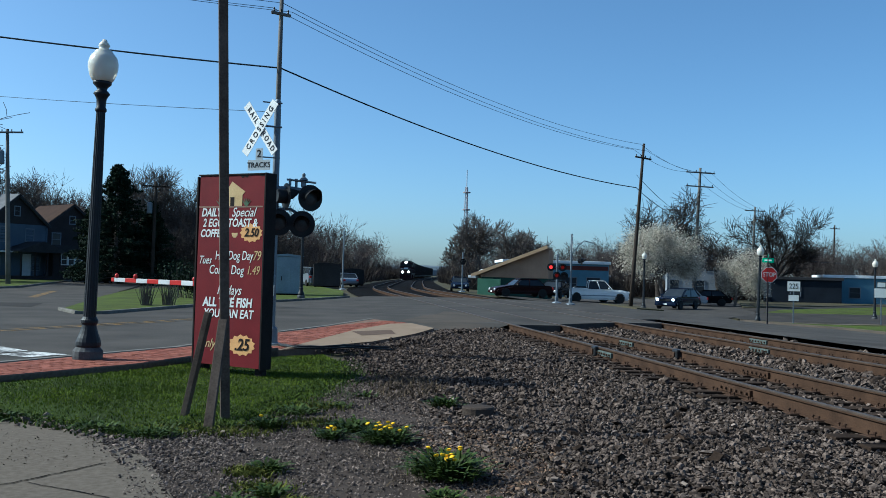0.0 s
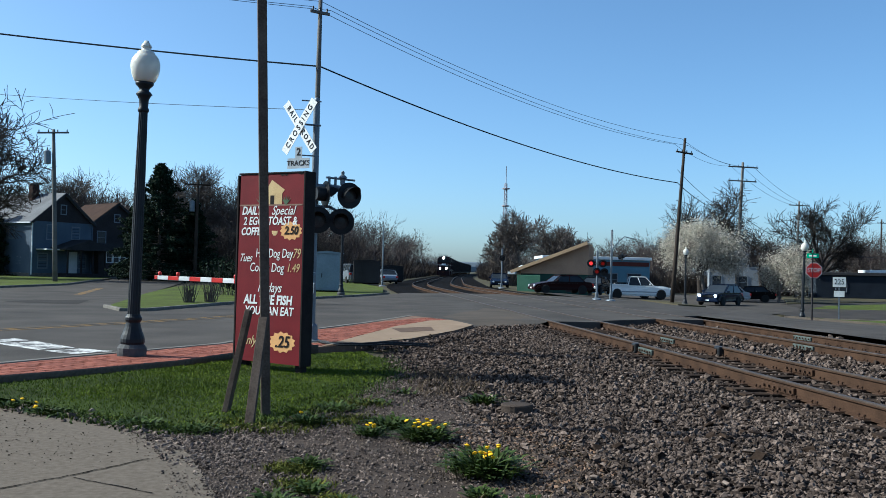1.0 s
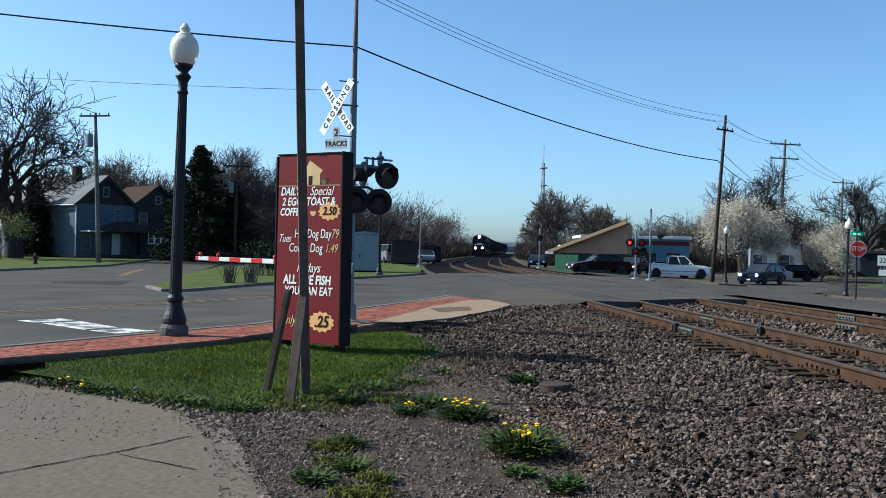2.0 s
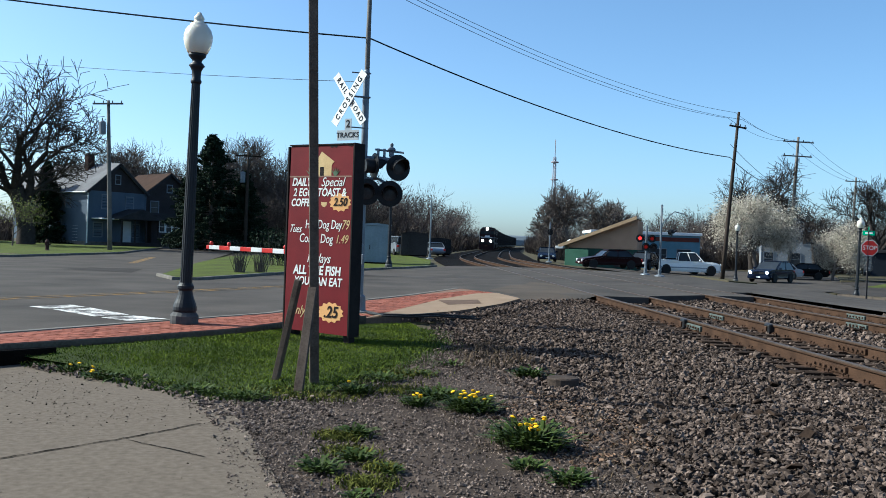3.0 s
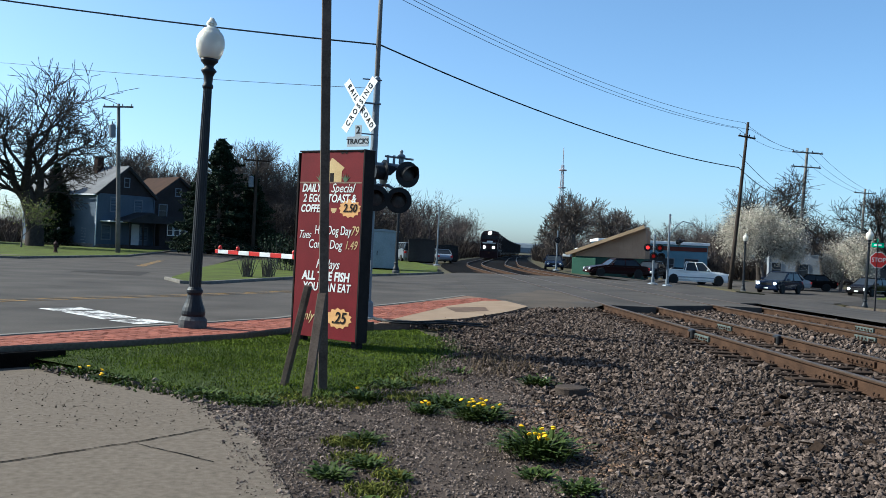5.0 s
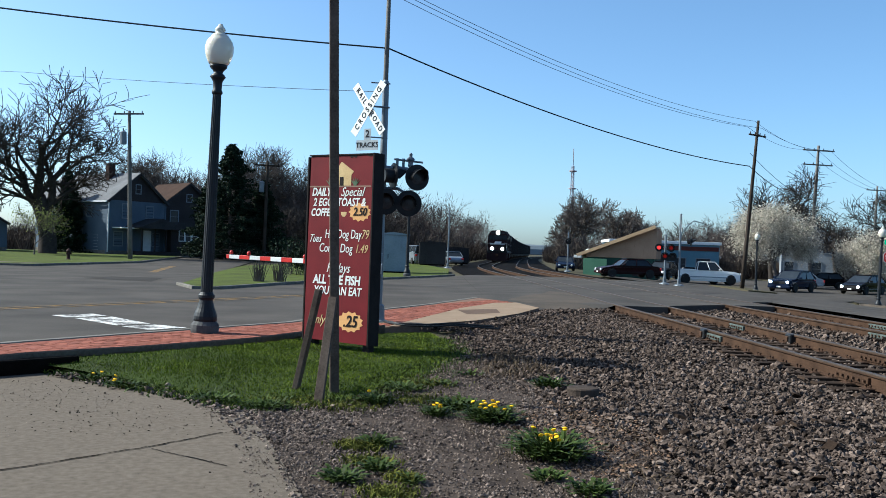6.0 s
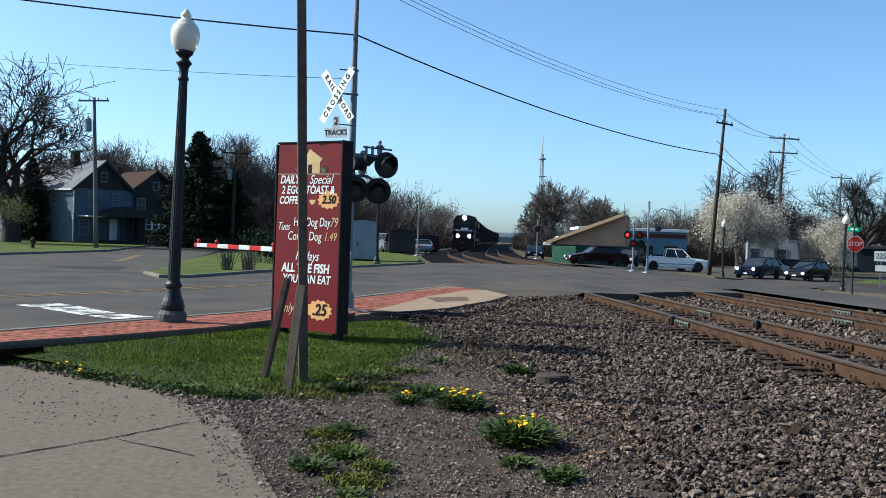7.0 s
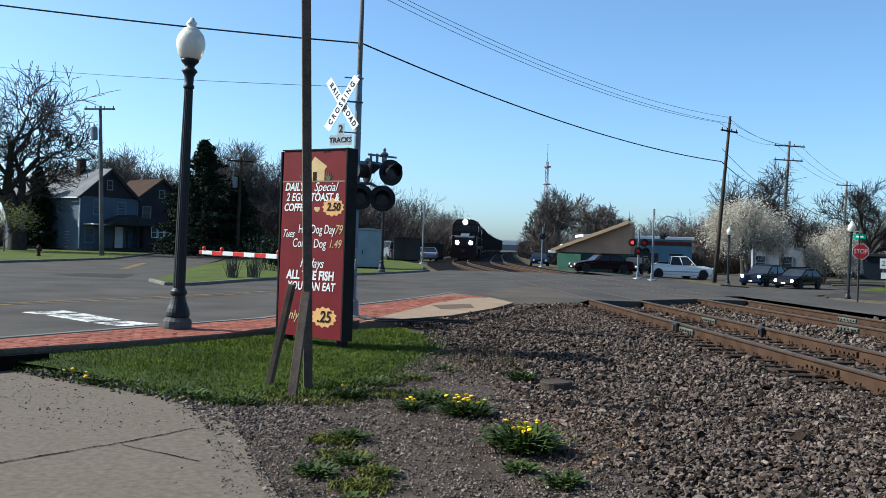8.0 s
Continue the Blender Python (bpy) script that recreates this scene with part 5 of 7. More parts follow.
def tufts(name, pts, n, spread_r, size, seed, material):
    """Small leaf or petal cards strewn round points."""
    rs = np.random.RandomState(seed)
    c = pts[rs.randint(0, len(pts), n)] + rs.normal(0, spread_r, (n, 3))
    a, b = rs.normal(0, 1, (n, 3)), rs.normal(0, 1, (n, 3))
    a /= np.linalg.norm(a, axis=1, keepdims=True)
    b -= a * (a * b).sum(1, keepdims=True)
    b /= np.linalg.norm(b, axis=1, keepdims=True)
    s = size * rs.uniform(0.5, 1.5, (n, 1))
    v = np.stack([c - a * s, c - b * s * 0.7, c + a * s, c + b * s * 0.7], 1)
    return soup(name, v.reshape(-1, 3), 4 * np.arange(n)[:, None] + np.arange(4), material)


def tree(name, x, y, h, r0, seed, label, group="bare trees", crown=None, levels=4, spread_a=0.5, twig=0.014, kids=(3, 5), trunk=0.3, material=None, up=0.25):
    rs = np.random.RandomState(seed)
    segs, ends = grow(rs, (0, 0, -0.2), h, r0, spread_a, levels, kids, trunk=trunk, twig=twig, up=up)
    top = max(s[1][2] for s in segs)
    k = h / top
    segs = [(a * k, b * k, ra, rb) for a, b, ra, rb in segs]
    ends = ends * k
    th = empty(name, pose(x, y, land(x, y)), label, "tree", group=group)
    material = material or M_BARK
    big = [s for s in segs if s[2] > r0 * 0.42]
    small = [s for s in segs if s[2] <= r0 * 0.42]
    part_me("trunk", wood_mesh("trunk", big, material, 8), material, th, smooth=True)
    part_me("crown", wood_mesh("crown", small, material, 5), material, th)
    if crown:
        n, sr, size, m, nm, lo = crown
        e = ends[ends[:, 2] > h * lo]
        tagged(part_me(nm, tufts(nm, e, n, sr, size, seed + 1, m), m, th), kind="stuff")
    return th


def conifer(x, y, h, w, seed, label):
    th = empty("conifer", pose(x, y, land(x, y)), label, "tree", group="conifers")
    rs = np.random.RandomState(seed)
    part("trunk", tubem([(0, 0, -0.2), (0, 0, h * 0.5), (0, 0, h)], [0.2, 0.12, 0.02], 7), M_BARK, th)
    segs, pts = [], []
    for z in np.arange(0.06, 0.99, 0.02):
        L = w * (1 - z) ** 0.9 * rs.uniform(0.5, 1.3) + 0.12
        for k in range(9):
            a = rs.uniform(0, 2 * np.pi)
            LL = L * rs.uniform(0.6, 1.15)
            p = np.array([0, 0, z * h])
            q = p + np.array([math.cos(a) * LL, math.sin(a) * LL, -0.12 * LL + 0.35 * z * LL])
            segs.append((p, q, 0.03, 0.008))
            for t in np.linspace(0.2, 1, 10) ** 0.6:
                pts.append(p + (q - p) * t + np.array([0, 0, -0.06]))
    tagged(part_me("branches", wood_mesh("branches", segs, M_BARK), M_BARK, th), kind="stuff")
    part_me("needles", tufts("needles", np.array(pts), 42000, 0.085, 0.085, seed, M_NEEDLE), M_NEEDLE, th)


def woods(name, label, spots, seed, material=None, bushes=True):
    """Many small bare trees as one mass of twigs."""
    rs = np.random.RandomState(seed)
    segs_all = []
    protos = []
    for i in range(7):
        segs, _ = grow(np.random.RandomState(seed + i), (0, 0, -0.3), 10, 0.17, 0.5, 3, (3, 6), trunk=0.3, twig=0.028, up=0.3)
        top = max(s[1][2] for s in segs)
        protos.append(np.array([[*(a / top), *(b / top), ra, rb] for a, b, ra, rb in segs]))
    for x, y, h in spots:
        p = protos[rs.randint(7)].copy()
        a = rs.uniform(0, 6.28)
        c, s = math.cos(a), math.sin(a)
        g = land(x, y)
        for o in (0, 3):
            px, py = p[:, o].copy(), p[:, o + 1].copy()
            p[:, o], p[:, o + 1] = (px * c - py * s) * h * 1.0 + x, (px * s + py * c) * h * 1.0 + y
            p[:, o + 2] = p[:, o + 2] * h + g
        segs_all.append(p)
    P = np.concatenate(segs_all)
    segs = [(q[:3], q[3:6], q[6], q[7]) for q in P]
    tagged(new(name, wood_mesh(name, segs, material or M_TWIG, 3, True)), label, "woods", kind="stuff")


tree("bare_tree", -31.5, 82, 16.3, 0.85, 6, "large bare spreading tree with a thick forked trunk", levels=5, spread_a=0.6, twig=0.026, kids=(2, 4), trunk=0.2, material=M_DARKBARK)
tree("bare_tree", 36.4, 93, 12.4, 0.42, 6, "tall bare tree behind white blossom", levels=5, spread_a=0.62, twig=0.02, kids=(2, 4), trunk=0.22, up=0.22, material=M_DARKBARK)
tree("bare_tree", 57.8, 111, 12.6, 0.42, 14, "bare tree with dense fine twigs beside a blue house", levels=5, spread_a=0.45, twig=0.02, kids=(2, 4), trunk=0.22, up=0.3, material=M_DARKBARK)
tree("bare_tree", 48.0, 104, 8.3, 0.3, 15, "crooked pruned bare tree with a broken top", levels=4, spread_a=0.7, twig=0.03, kids=(2, 3), trunk=0.4, material=M_DARKBARK)
tree("blossom_tree", 33.2, 84, 7.7, 0.22, 21, "broad ornamental pear tree full of white blossom", "blossom trees", crown=(60000, 0.36, 0.052, M_BLOSSOM, "blossom", 0.22), levels=4, spread_a=0.6, trunk=0.24, up=0.12)
tree("blossom_tree", 39.3, 82, 5.1, 0.15, 24, "smaller ornamental pear tree in white blossom", "blossom trees", crown=(30000, 0.31, 0.05, M_BLOSSOM, "blossom", 0.25), levels=4, spread_a=0.55, trunk=0.28, up=0.12)
tree("blossom_tree", -35.5, 70, 5.4, 0.12, 26, "small young tree in white blossom beside a lawn", "blossom trees", crown=(4500, 0.24, 0.055, M_BLOSSOM, "blossom", 0.25), levels=4, spread_a=0.45, trunk=0.28)
tree("young_tree", -29.5, 74, 4.2, 0.07, 28, "slim young tree with yellow-green buds", "young trees", crown=(1500, 0.2, 0.045, M_BUD, "buds", 0.35), levels=3, spread_a=0.5, trunk=0.34)
for tx, ty, hh, sd in ((-27.7, 113, 12.4, 35), (-23.0, 116, 11.6, 36), (-18.2, 112, 14.0, 37), (-14.0, 114, 11.8, 38), (-9.5, 118, 10.5, 39)):
    tree("bare_tree", tx, ty, hh, 0.3, sd, "tall bare tree with fine pale twigs behind houses", levels=4, spread_a=0.45, twig=0.02, kids=(4, 6), trunk=0.3, up=0.35)
tree("bare_tree", 25.0, 132, 11.5, 0.3, 31, "bare tree with a leaning trunk beyond the crossing", levels=4, spread_a=0.5, twig=0.03)
tree("bare_tree", 31.0, 138, 10.5, 0.3, 32, "bare tree with gnarled limbs beyond the crossing", levels=4, spread_a=0.6, twig=0.03)
tree("bare_tree", 23.6, 136, 10.5, 0.28, 33, "thickly twigged bare tree beyond the crossing", levels=4, spread_a=0.42, twig=0.03, kids=(3, 5))
tree("bare_tree", 34.5, 150, 10.5, 0.28, 34, "bare tree behind a low shop", levels=4, spread_a=0.55, twig=0.03)
conifer(-16.5, 85, 10.5, 4.7, 41, "tall dark pointed conifer beside a house")
conifer(-18.8, 88, 8.2, 2.8, 42, "dark narrow conifer close to a house")
conifer(-13.9, 87, 7.4, 3.2, 43, "dark bushy conifer at a street corner")
conifer(-33.5, 92, 8.0, 2.4, 44, "dark conifer behind a large bare tree")


def shrub(x, y, r, h, seed, m, label, green=True):
    th = empty("shrub", pose(x, y, road_z(x, y) + 0.08), label, "shrub", group="shrubs")
    rs = np.random.RandomState(seed)
    segs = []
    for i in range(60):
        a, q = rs.uniform(0, 6.28), rs.uniform(0.1, 1)
        segs.append((np.array([math.cos(a) * r * q * 0.7, math.sin(a) * r * q * 0.7, 0]), np.array([math.cos(a) * r * q + rs.normal(0, 0.12), math.sin(a) * r * q + rs.normal(0, 0.12), h * rs.uniform(0.55, 1.1)]), 0.014, 0.006))
    tagged(part_me("twig_mass", wood_mesh("twig_mass", segs, M_BARK), M_BARK, th), kind="stuff")
    if green:
        pts = np.array([s[1] * t for s in segs for t in (0.4, 0.6, 0.8, 1.0)])
        part_me("foliage", tufts("foliage", pts, 2600, 0.12, 0.05, seed, m), m, th)


shrub(-5.9, 36.5, 0.3, 0.85, 51, M_DRY, "leafless twiggy shrub on a grass island", False)
shrub(-5.2, 37.2, 0.35, 0.8, 52, M_DRY, "leafless twiggy shrub on a grass island", False)
shrub(-5.4, 47, 1.7, 1.6, 53, M_NEEDLE, "dark spreading juniper on a grass island")
shrub(-4.2, 47.5, 1.4, 1.5, 54, M_NEEDLE, "dark spreading juniper on a grass island")

rw = random.Random(7)
spots = []
for i in range(170):      # left of the tracks, far
    y = rw.uniform(125, 300)
    spots.append((track_x(y) + 2.5 - rw.uniform(2, 60) ** 1.0 - 1.5, y, rw.uniform(7.5, 12.5)))
for i in range(100):
    y = rw.uniform(112, 150)
    spots.append((rw.uniform(-46, -4), y, rw.uniform(9.0, 12.6) * (1.1 if rw.random() < 0.4 else 0.95)))
for i in range(45):
    y = rw.uniform(290, 520)
    spots.append((track_x(y) - rw.uniform(0, 50), y, rw.uniform(8, 12)))
thicket = [(rw.uniform(-15, -2), rw.uniform(100, 122), rw.uniform(3.5, 7.0)) for i in range(70)]
for i in range(60):
    y = rw.uniform(150, 200)
    thicket.append((track_x(y) - rw.uniform(6, 34), y, rw.uniform(5, 9)))
woods("thicket", "dense dark leafless thicket beyond the street corner", thicket, 80, M_DARKBARK)
woods("far_woods_left", "brown leafless woods along the left of the railway", spots, 60)
spots = []
for i in range(70):
    y = rw.uniform(150, 330)
    spots.append((track_x(y) + 17.5 + rw.uniform(0, 40), y, rw.uniform(7, 11)))
for i in range(110):
    spots.append((rw.uniform(38, 125), rw.uniform(122, 180), rw.uniform(6.5, 10)))
for i in range(55):
    y = rw.uniform(320, 560)
    spots.append((track_x(y) + 17 + rw.uniform(0, 60), y, rw.uniform(6, 10)))
for i in range(70):
    spots.append((rw.uniform(60, 135), rw.uniform(124, 150), rw.uniform(7.5, 10.5)))
woods("far_woods_right", "brown leafless woods beyond the shops", spots, 70)


def brush(name, label, spots, seed):
    """Leafless undergrowth: fans of thin stems that fill the foot of the woods."""
    rs = np.random.RandomState(seed)
    segs = []
    for x, y, h in spots:
        g, n = land(x, y), 46
        a, q = rs.uniform(0, 2 * np.pi, n), rs.uniform(0.0, 1.0, n)
        for k in range(n):
            foot = np.array([x + rs.normal(0, 0.5), y + rs.normal(0, 0.5), g - 0.1])
            top = foot + np.array([math.cos(a[k]) * q[k] * h * 0.5, math.sin(a[k]) * q[k] * h * 0.5, h * rs.uniform(0.35, 1.05)])
            segs.append((foot, top, 0.035 + 0.00022 * y, 0.01))
            m = foot.copy() * 0.4 + top * 0.6
            segs.append((m, m + np.array([rs.normal(0, 0.3), rs.normal(0, 0.3), rs.uniform(0.2, 0.5)]) * h * 0.5, 0.025 + 0.0002 * y, 0.01))
    tagged(new(name, wood_mesh(name, segs, M_WOODS, 3, True)), label, "brush", kind="stuff")


left_brush, right_brush = [], []
for i in range(330):
    y = rw.uniform(112, 420)
    left_brush.append((track_x(y) + 1.2 - rw.uniform(0, 1) ** 1.6 * 26, y, rw.uniform(2.5, 5.0)))
for i in range(260):
    y = rw.uniform(118, 420)
    right_brush.append((track_x(y) + 16.5 + rw.uniform(0, 1) ** 1.5 * 24, y, rw.uniform(2.5, 5.0)))
for i in range(150):
    right_brush.append((rw.uniform(34, 120), rw.uniform(118, 135), rw.uniform(2.5, 4.5)))
for i in range(130):
    left_brush.append((rw.uniform(-48, -3), rw.uniform(104, 122), rw.uniform(2.5, 4.5)))
brush("brush_left", "brown leafless brush along the foot of the woods", left_brush, 90)
brush("brush_right", "brown leafless brush beyond the shops and tracks", right_brush, 91)
tagged(part("backdrop_hill", tubem([(-900, 2100, -4), (-300, 2000, 0), (250, 2000, 2), (700, 2000, 0), (1500, 2100, -4)], [12, 16, 20, 16, 10], 12), M_HILL), "ridge on the horizon, distance haze tinted into its blue-grey", "hill", kind="structure")


# ---- poles and wires ----
def arm_set(th, m, z, w, n=4, mat_arm=None):
    a = part("crossarm", boxm(-w / 2, w / 2, -0.05, 0.05, z - 0.06, z + 0.06, m, bevel=0.008), mat_arm or M_POLE, th)
    for k in range(n):
        x = -w / 2 + 0.12 + (w - 0.24) * k / (n - 1)
        part("insulator", lathem([(0.02, z + 0.06), (0.045, z + 0.1), (0.03, z + 0.14), (0.045, z + 0.18), (0.02, z + 0.23)], 8, m @ pose(x, 0, 0)), M_DARKLENS, a)


def utility_pole(x, y, z0, h, r, lean, yaw, arms, label, material=None, transformer=None):
    th = empty("utility_pole", pose(x, y, z0, 0, lean, 0), label, "utility pole", group="utility poles")
    part("pole", lathem([(r * 1.2, -0.4), (r * 1.1, h * 0.3), (r * 0.9, h * 0.75), (r * 0.72, h)], 12), material or M_POLE, th, smooth=True)
    for z, w, n in arms:
        arm_set(th, pose(0, -r * 0.8, 0, 0, 0, yaw), z, w, n, material)
    if transformer:
        t = part("transformer", lathem([(0.2, 0), (0.24, 0.03), (0.24, 0.9), (0.2, 0.95), (0.06, 1.0)], 14, pose(-0.42, -0.1, transformer)), M_GALV, th, "grey transformer can")
        part("bushing", lathem([(0.03, 0.98), (0.05, 1.05), (0.03, 1.2)], 8, pose(-0.42, -0.1, transformer)), M_DARKLENS, t)
    return th


utility_pole(-1.42, 40, 0.05, 13.2, 0.115, 0.2, 30, [(12.35, 0.9, 3)], "grey weathered utility pole beside the road", M_POLEGREY)
utility_pole(25.05, 70, -0.6, 12.9, 0.135, 3.6, 20, [(11.75, 1.6, 4)], "dark leaning wooden utility pole with a short crossarm")
utility_pole(38.8, 90, -0.65, 13.8, 0.17, 2.0, -5, [(13.3, 3.0, 4), (11.9, 2.8, 4)], "pale wooden utility pole with two crossarms", M_POLEGREY)
utility_pole(55.0, 110, -0.65, 11.8, 0.15, 1.5, -5, [(11.3, 2.6, 4)], "thin grey utility pole with one crossarm", M_POLEGREY)
utility_pole(84, 140, -0.65, 12.0, 0.15, 0.5, -5, [(11.4, 1.6, 4)], "distant dark utility pole")
utility_pole(104, 150, -0.65, 9.5, 0.15, 0.5, -5, [(8.8, 3.2, 4)], "distant dark utility pole with a wide crossarm")
utility_pole(-20.82, 70, 0.0, 11.1, 0.15, -2.4, 0, [(10.85, 2.2, 4)], "wooden utility pole with a grey transformer", M_POLEGREY, 8.6)
utility_pole(-13.2, 84, 0.0, 9.0, 0.14, 0.3, 10, [(8.6, 2.2, 4)], "dark utility pole among trees", None, 6.2)
utility_pole(-9.2, 84, 0.0, 7.8, 0.13, 0.3, 40, [(7.4, 1.6, 4)], "dark utility pole among bare trees")


def cobra_light(x, y, h):
    th = empty("road_light", pose(x, y, 0), "slim grey road light on a curved arm", "street lamp")
    part("pole", tubem([(0, 0, 0), (0, 0, h - 0.8), (-0.3, 0, h - 0.2), (-1.6, 0, h)], [0.07, 0.055, 0.045, 0.035], 8), M_POLE, th)
    part("lamp_head", boxm(-2.1, -1.5, -0.1, 0.1, h - 0.06, h + 0.05, bevel=0.03), M_GALV, th)


cobra_light(-16.0, 100, 5.2)


def wire(pts_ends, sag, r, label, n=24):
    a, b = Vector(pts_ends[0]), Vector(pts_ends[1])
    pts = [a.lerp(b, i / n) - Vector((0, 0, 4 * sag * (i / n) * (1 - i / n))) for i in range(n + 1)]
    tagged(part("wire", tubem(pts, r, 5), M_WIRE), label, "wire", group="wires")


wire([(-1.33, 40, 10.12), (25.3, 70, 8.8)], 0.72, 0.035, "thick black cable sagging between poles")
wire([(-46, 36.5, 13.9), (-1.33, 40, 10.12)], 0.7, 0.035, "thick black cable sagging between poles")
for dx, dz in ((-0.4, 0.15), (0.0, 0.45), (0.4, 0.15)):
    wire([(-1.33 + dx, 40 + dx * 0.6, 12.45 + dz), (25.6 + dx * 1.6, 70 + dx * 0.6, 11.5 + dz * 1.6)], 0.9, 0.013, "thin power line sagging between poles")
    wire([(-40 + dx, 34, 15.0 + dz), (-1.33 + dx, 40 + dx * 0.6, 12.45 + dz)], 0.6, 0.012, "thin power line sagging between poles")
    wire([(25.6 + dx * 1.6, 70 + dx * 0.6, 11.5 + dz * 1.6), (39.2 + dx * 3, 90, 12.75)], 0.5, 0.013, "thin power line sagging between poles")
    wire([(39.2 + dx * 3, 90, 12.75), (55.3 + dx * 3, 110, 10.75)], 0.5, 0.014, "thin power line sagging between poles")
wire([(25.3, 70, 8.8), (39.0, 90, 8.0)], 0.7, 0.03, "black cable sagging between poles")
wire([(25.3, 70, 9.8), (39.0, 90, 7.6)], 0.5, 0.02, "black cable sagging between poles")
wire([(39.0, 90, 8.0), (55.2, 110, 6.2)], 0.6, 0.03, "black cable sagging between poles")
wire([(55.2, 110, 6.2), (84, 140, 7.0)], 0.8, 0.04, "black cable sagging between poles")
wire([(55.2, 110, 5.4), (104, 150, 6.0)], 0.8, 0.04, "black cable sagging between poles")
wire([(55.2, 110, 10.6), (84, 140, 10.8)], 0.8, 0.02, "thin power line sagging between poles")
wire([(-25.0, 60, 11.9), (-1.52, 40, 8.25)], 0.12, 0.012, "thin power line crossing the sky")
wire([(-70.0, 98.3, 19.2), (-25.0, 60, 11.9)], 0.2, 0.012, "thin power line crossing the sky")


def lattice_tower():
    th = empty("radio_tower", pose(68.0, 400, 0), "slender lattice radio tower far behind trees", "tower")
    r = lambda z: 1.5 - 1.1 * z / 47
    legs = [(math.cos(a), math.sin(a)) for a in (0.5, 2.6, 4.7)]
    for c, s in legs:
        part("leg", tubem([(c * r(0), s * r(0), 0), (c * r(40), s * r(40), 40)], 0.16, 5), M_TOWER, th)
    bm = bmesh.new()
    for i in range(20):
        z0, z1 = i * 2.0, i * 2.0 + 2.0
        for j in range(3):
            (c0, s0), (c1, s1) = legs[j], legs[(j + 1) % 3]
            tube(bm, [(c0 * r(z0), s0 * r(z0), z0), (c1 * r(z1), s1 * r(z1), z1)], 0.08, 3)
            tube(bm, [(c0 * r(z1), s0 * r(z1), z1), (c1 * r(z1), s1 * r(z1), z1)], 0.08, 3)
    part("bracing", bm, M_TOWER, th)
    part("mast", tubem([(0, 0, 39), (0, 0, 47.5)], 0.17, 5), M_TOWER, th)
    for z in (30, 37.5):
        part("platform", lathem([(1.5, z), (1.7, z + 0.1), (1.7, z + 0.5), (1.5, z + 0.55)], 10), M_TOWER, th)


lattice_tower()


# ---- houses ----
def window(th, x, z, w, h, y, m, trim=None):
    """A window in the wall plane y (facing -y), in the thing's space turned by m."""
    fr = part("window", bmesh_frame(x, z, w, h, y, m), trim or M_SASH, th)
    part("pane", boxm(x - w / 2, x + w / 2, y - 0.02, y + 0.02, z - h / 2, z + h / 2, m), M_GLASS, fr)
    part("glazing_bar", boxm(x - w / 2, x + w / 2, y - 0.035, y - 0.022, z - 0.02, z + 0.02, m), trim or M_SASH, fr)


def bmesh_frame(x, z, w, h, y, m):
    bm = bmesh.new()
    f = 0.09
    for x0, x1, z0, z1 in ((-w / 2 - f, w / 2 + f, h / 2, h / 2 + f), (-w / 2 - f, w / 2 + f, -h / 2 - f, -h / 2), (-w / 2 - f, -w / 2, -h / 2, h / 2), (w / 2, w / 2 + f, -h / 2, h / 2)):
        box(bm, x + x0, x + x1, y - 0.06, y - 0.003, z + z0, z + z1, m)
    return bm


def gable_house(name, m, w, d, eave, ridge, wall, roof, gable, label, over=0.35, wins=(), side=(), chimney=None):
    """Gable end along x at y=0 facing -y; the ridge runs back along y."""
    th = empty(name, m, label, "house", group="houses")
    bm = bmesh.new()
    slab(bm, [(-w / 2, -0.2), (w / 2, -0.2), (w / 2, eave), (0, ridge), (-w / 2, eave)], d)
    part("wall", bm, wall, th)
    part("gable_cladding", slabm([(-w / 2 + 0.05, eave), (w / 2 - 0.05, eave), (0, ridge - 0.05)], 0.03, pose(0, -0.034, 0)), gable, th, "darker gable cladding")
    sl = math.atan2(ridge - eave, w / 2)
    for s in (-1, 1):
        L = math.hypot(w / 2, ridge - eave) + over
        mm = pose(0, 0, ridge + 0.1) @ Matrix.Rotation(s * sl, 4, "Y")
        part("roof", boxm(0 if s > 0 else -L, L if s > 0 else 0, -over, d + over, -0.14, 0.04, mm, bevel=0.015), roof, th)
        part("fascia", boxm(0 if s > 0 else -L, L if s > 0 else 0, -over - 0.04, -over - 0.004, -0.2, 0.0, mm), M_DARKROOF, th)
    for x, z, ww, hh in wins:
        window(th, x, z, ww, hh, 0, Matrix.Identity(4))
    for yy, z, ww, hh in side:
        window(th, yy, z, ww, hh, -w / 2, pose(0, 0, 0, 0, 0, -90))
    part("corner_board", boxm(-w / 2 - 0.06, -w / 2 + 0.08, -0.05, 0.1, -0.1, eave - 0.1), M_BLUESIDE if wall is not M_DARKSIDE else M_DARKROOF, th)
    part("corner_board", boxm(w / 2 - 0.08, w / 2 + 0.06, -0.05, 0.1, -0.1, eave - 0.1), M_BLUESIDE if wall is not M_DARKSIDE else M_DARKROOF, th)
    part("foundation", boxm(-w / 2 - 0.05, w / 2 + 0.05, -0.05, d, -0.3, 0.35), M_CURB, th)
    if chimney:
        cx, cy, ch = chimney
        c = part("chimney", boxm(cx - 0.35, cx + 0.35, cy - 0.3, cy + 0.3, eave, ch, bevel=0.02), M_REDBRICKC, th, "brick chimney")
        part("chimney_cap", boxm(cx - 0.42, cx + 0.42, cy - 0.37, cy + 0.37, ch, ch + 0.12, bevel=0.02), M_CURB, c)
    return th


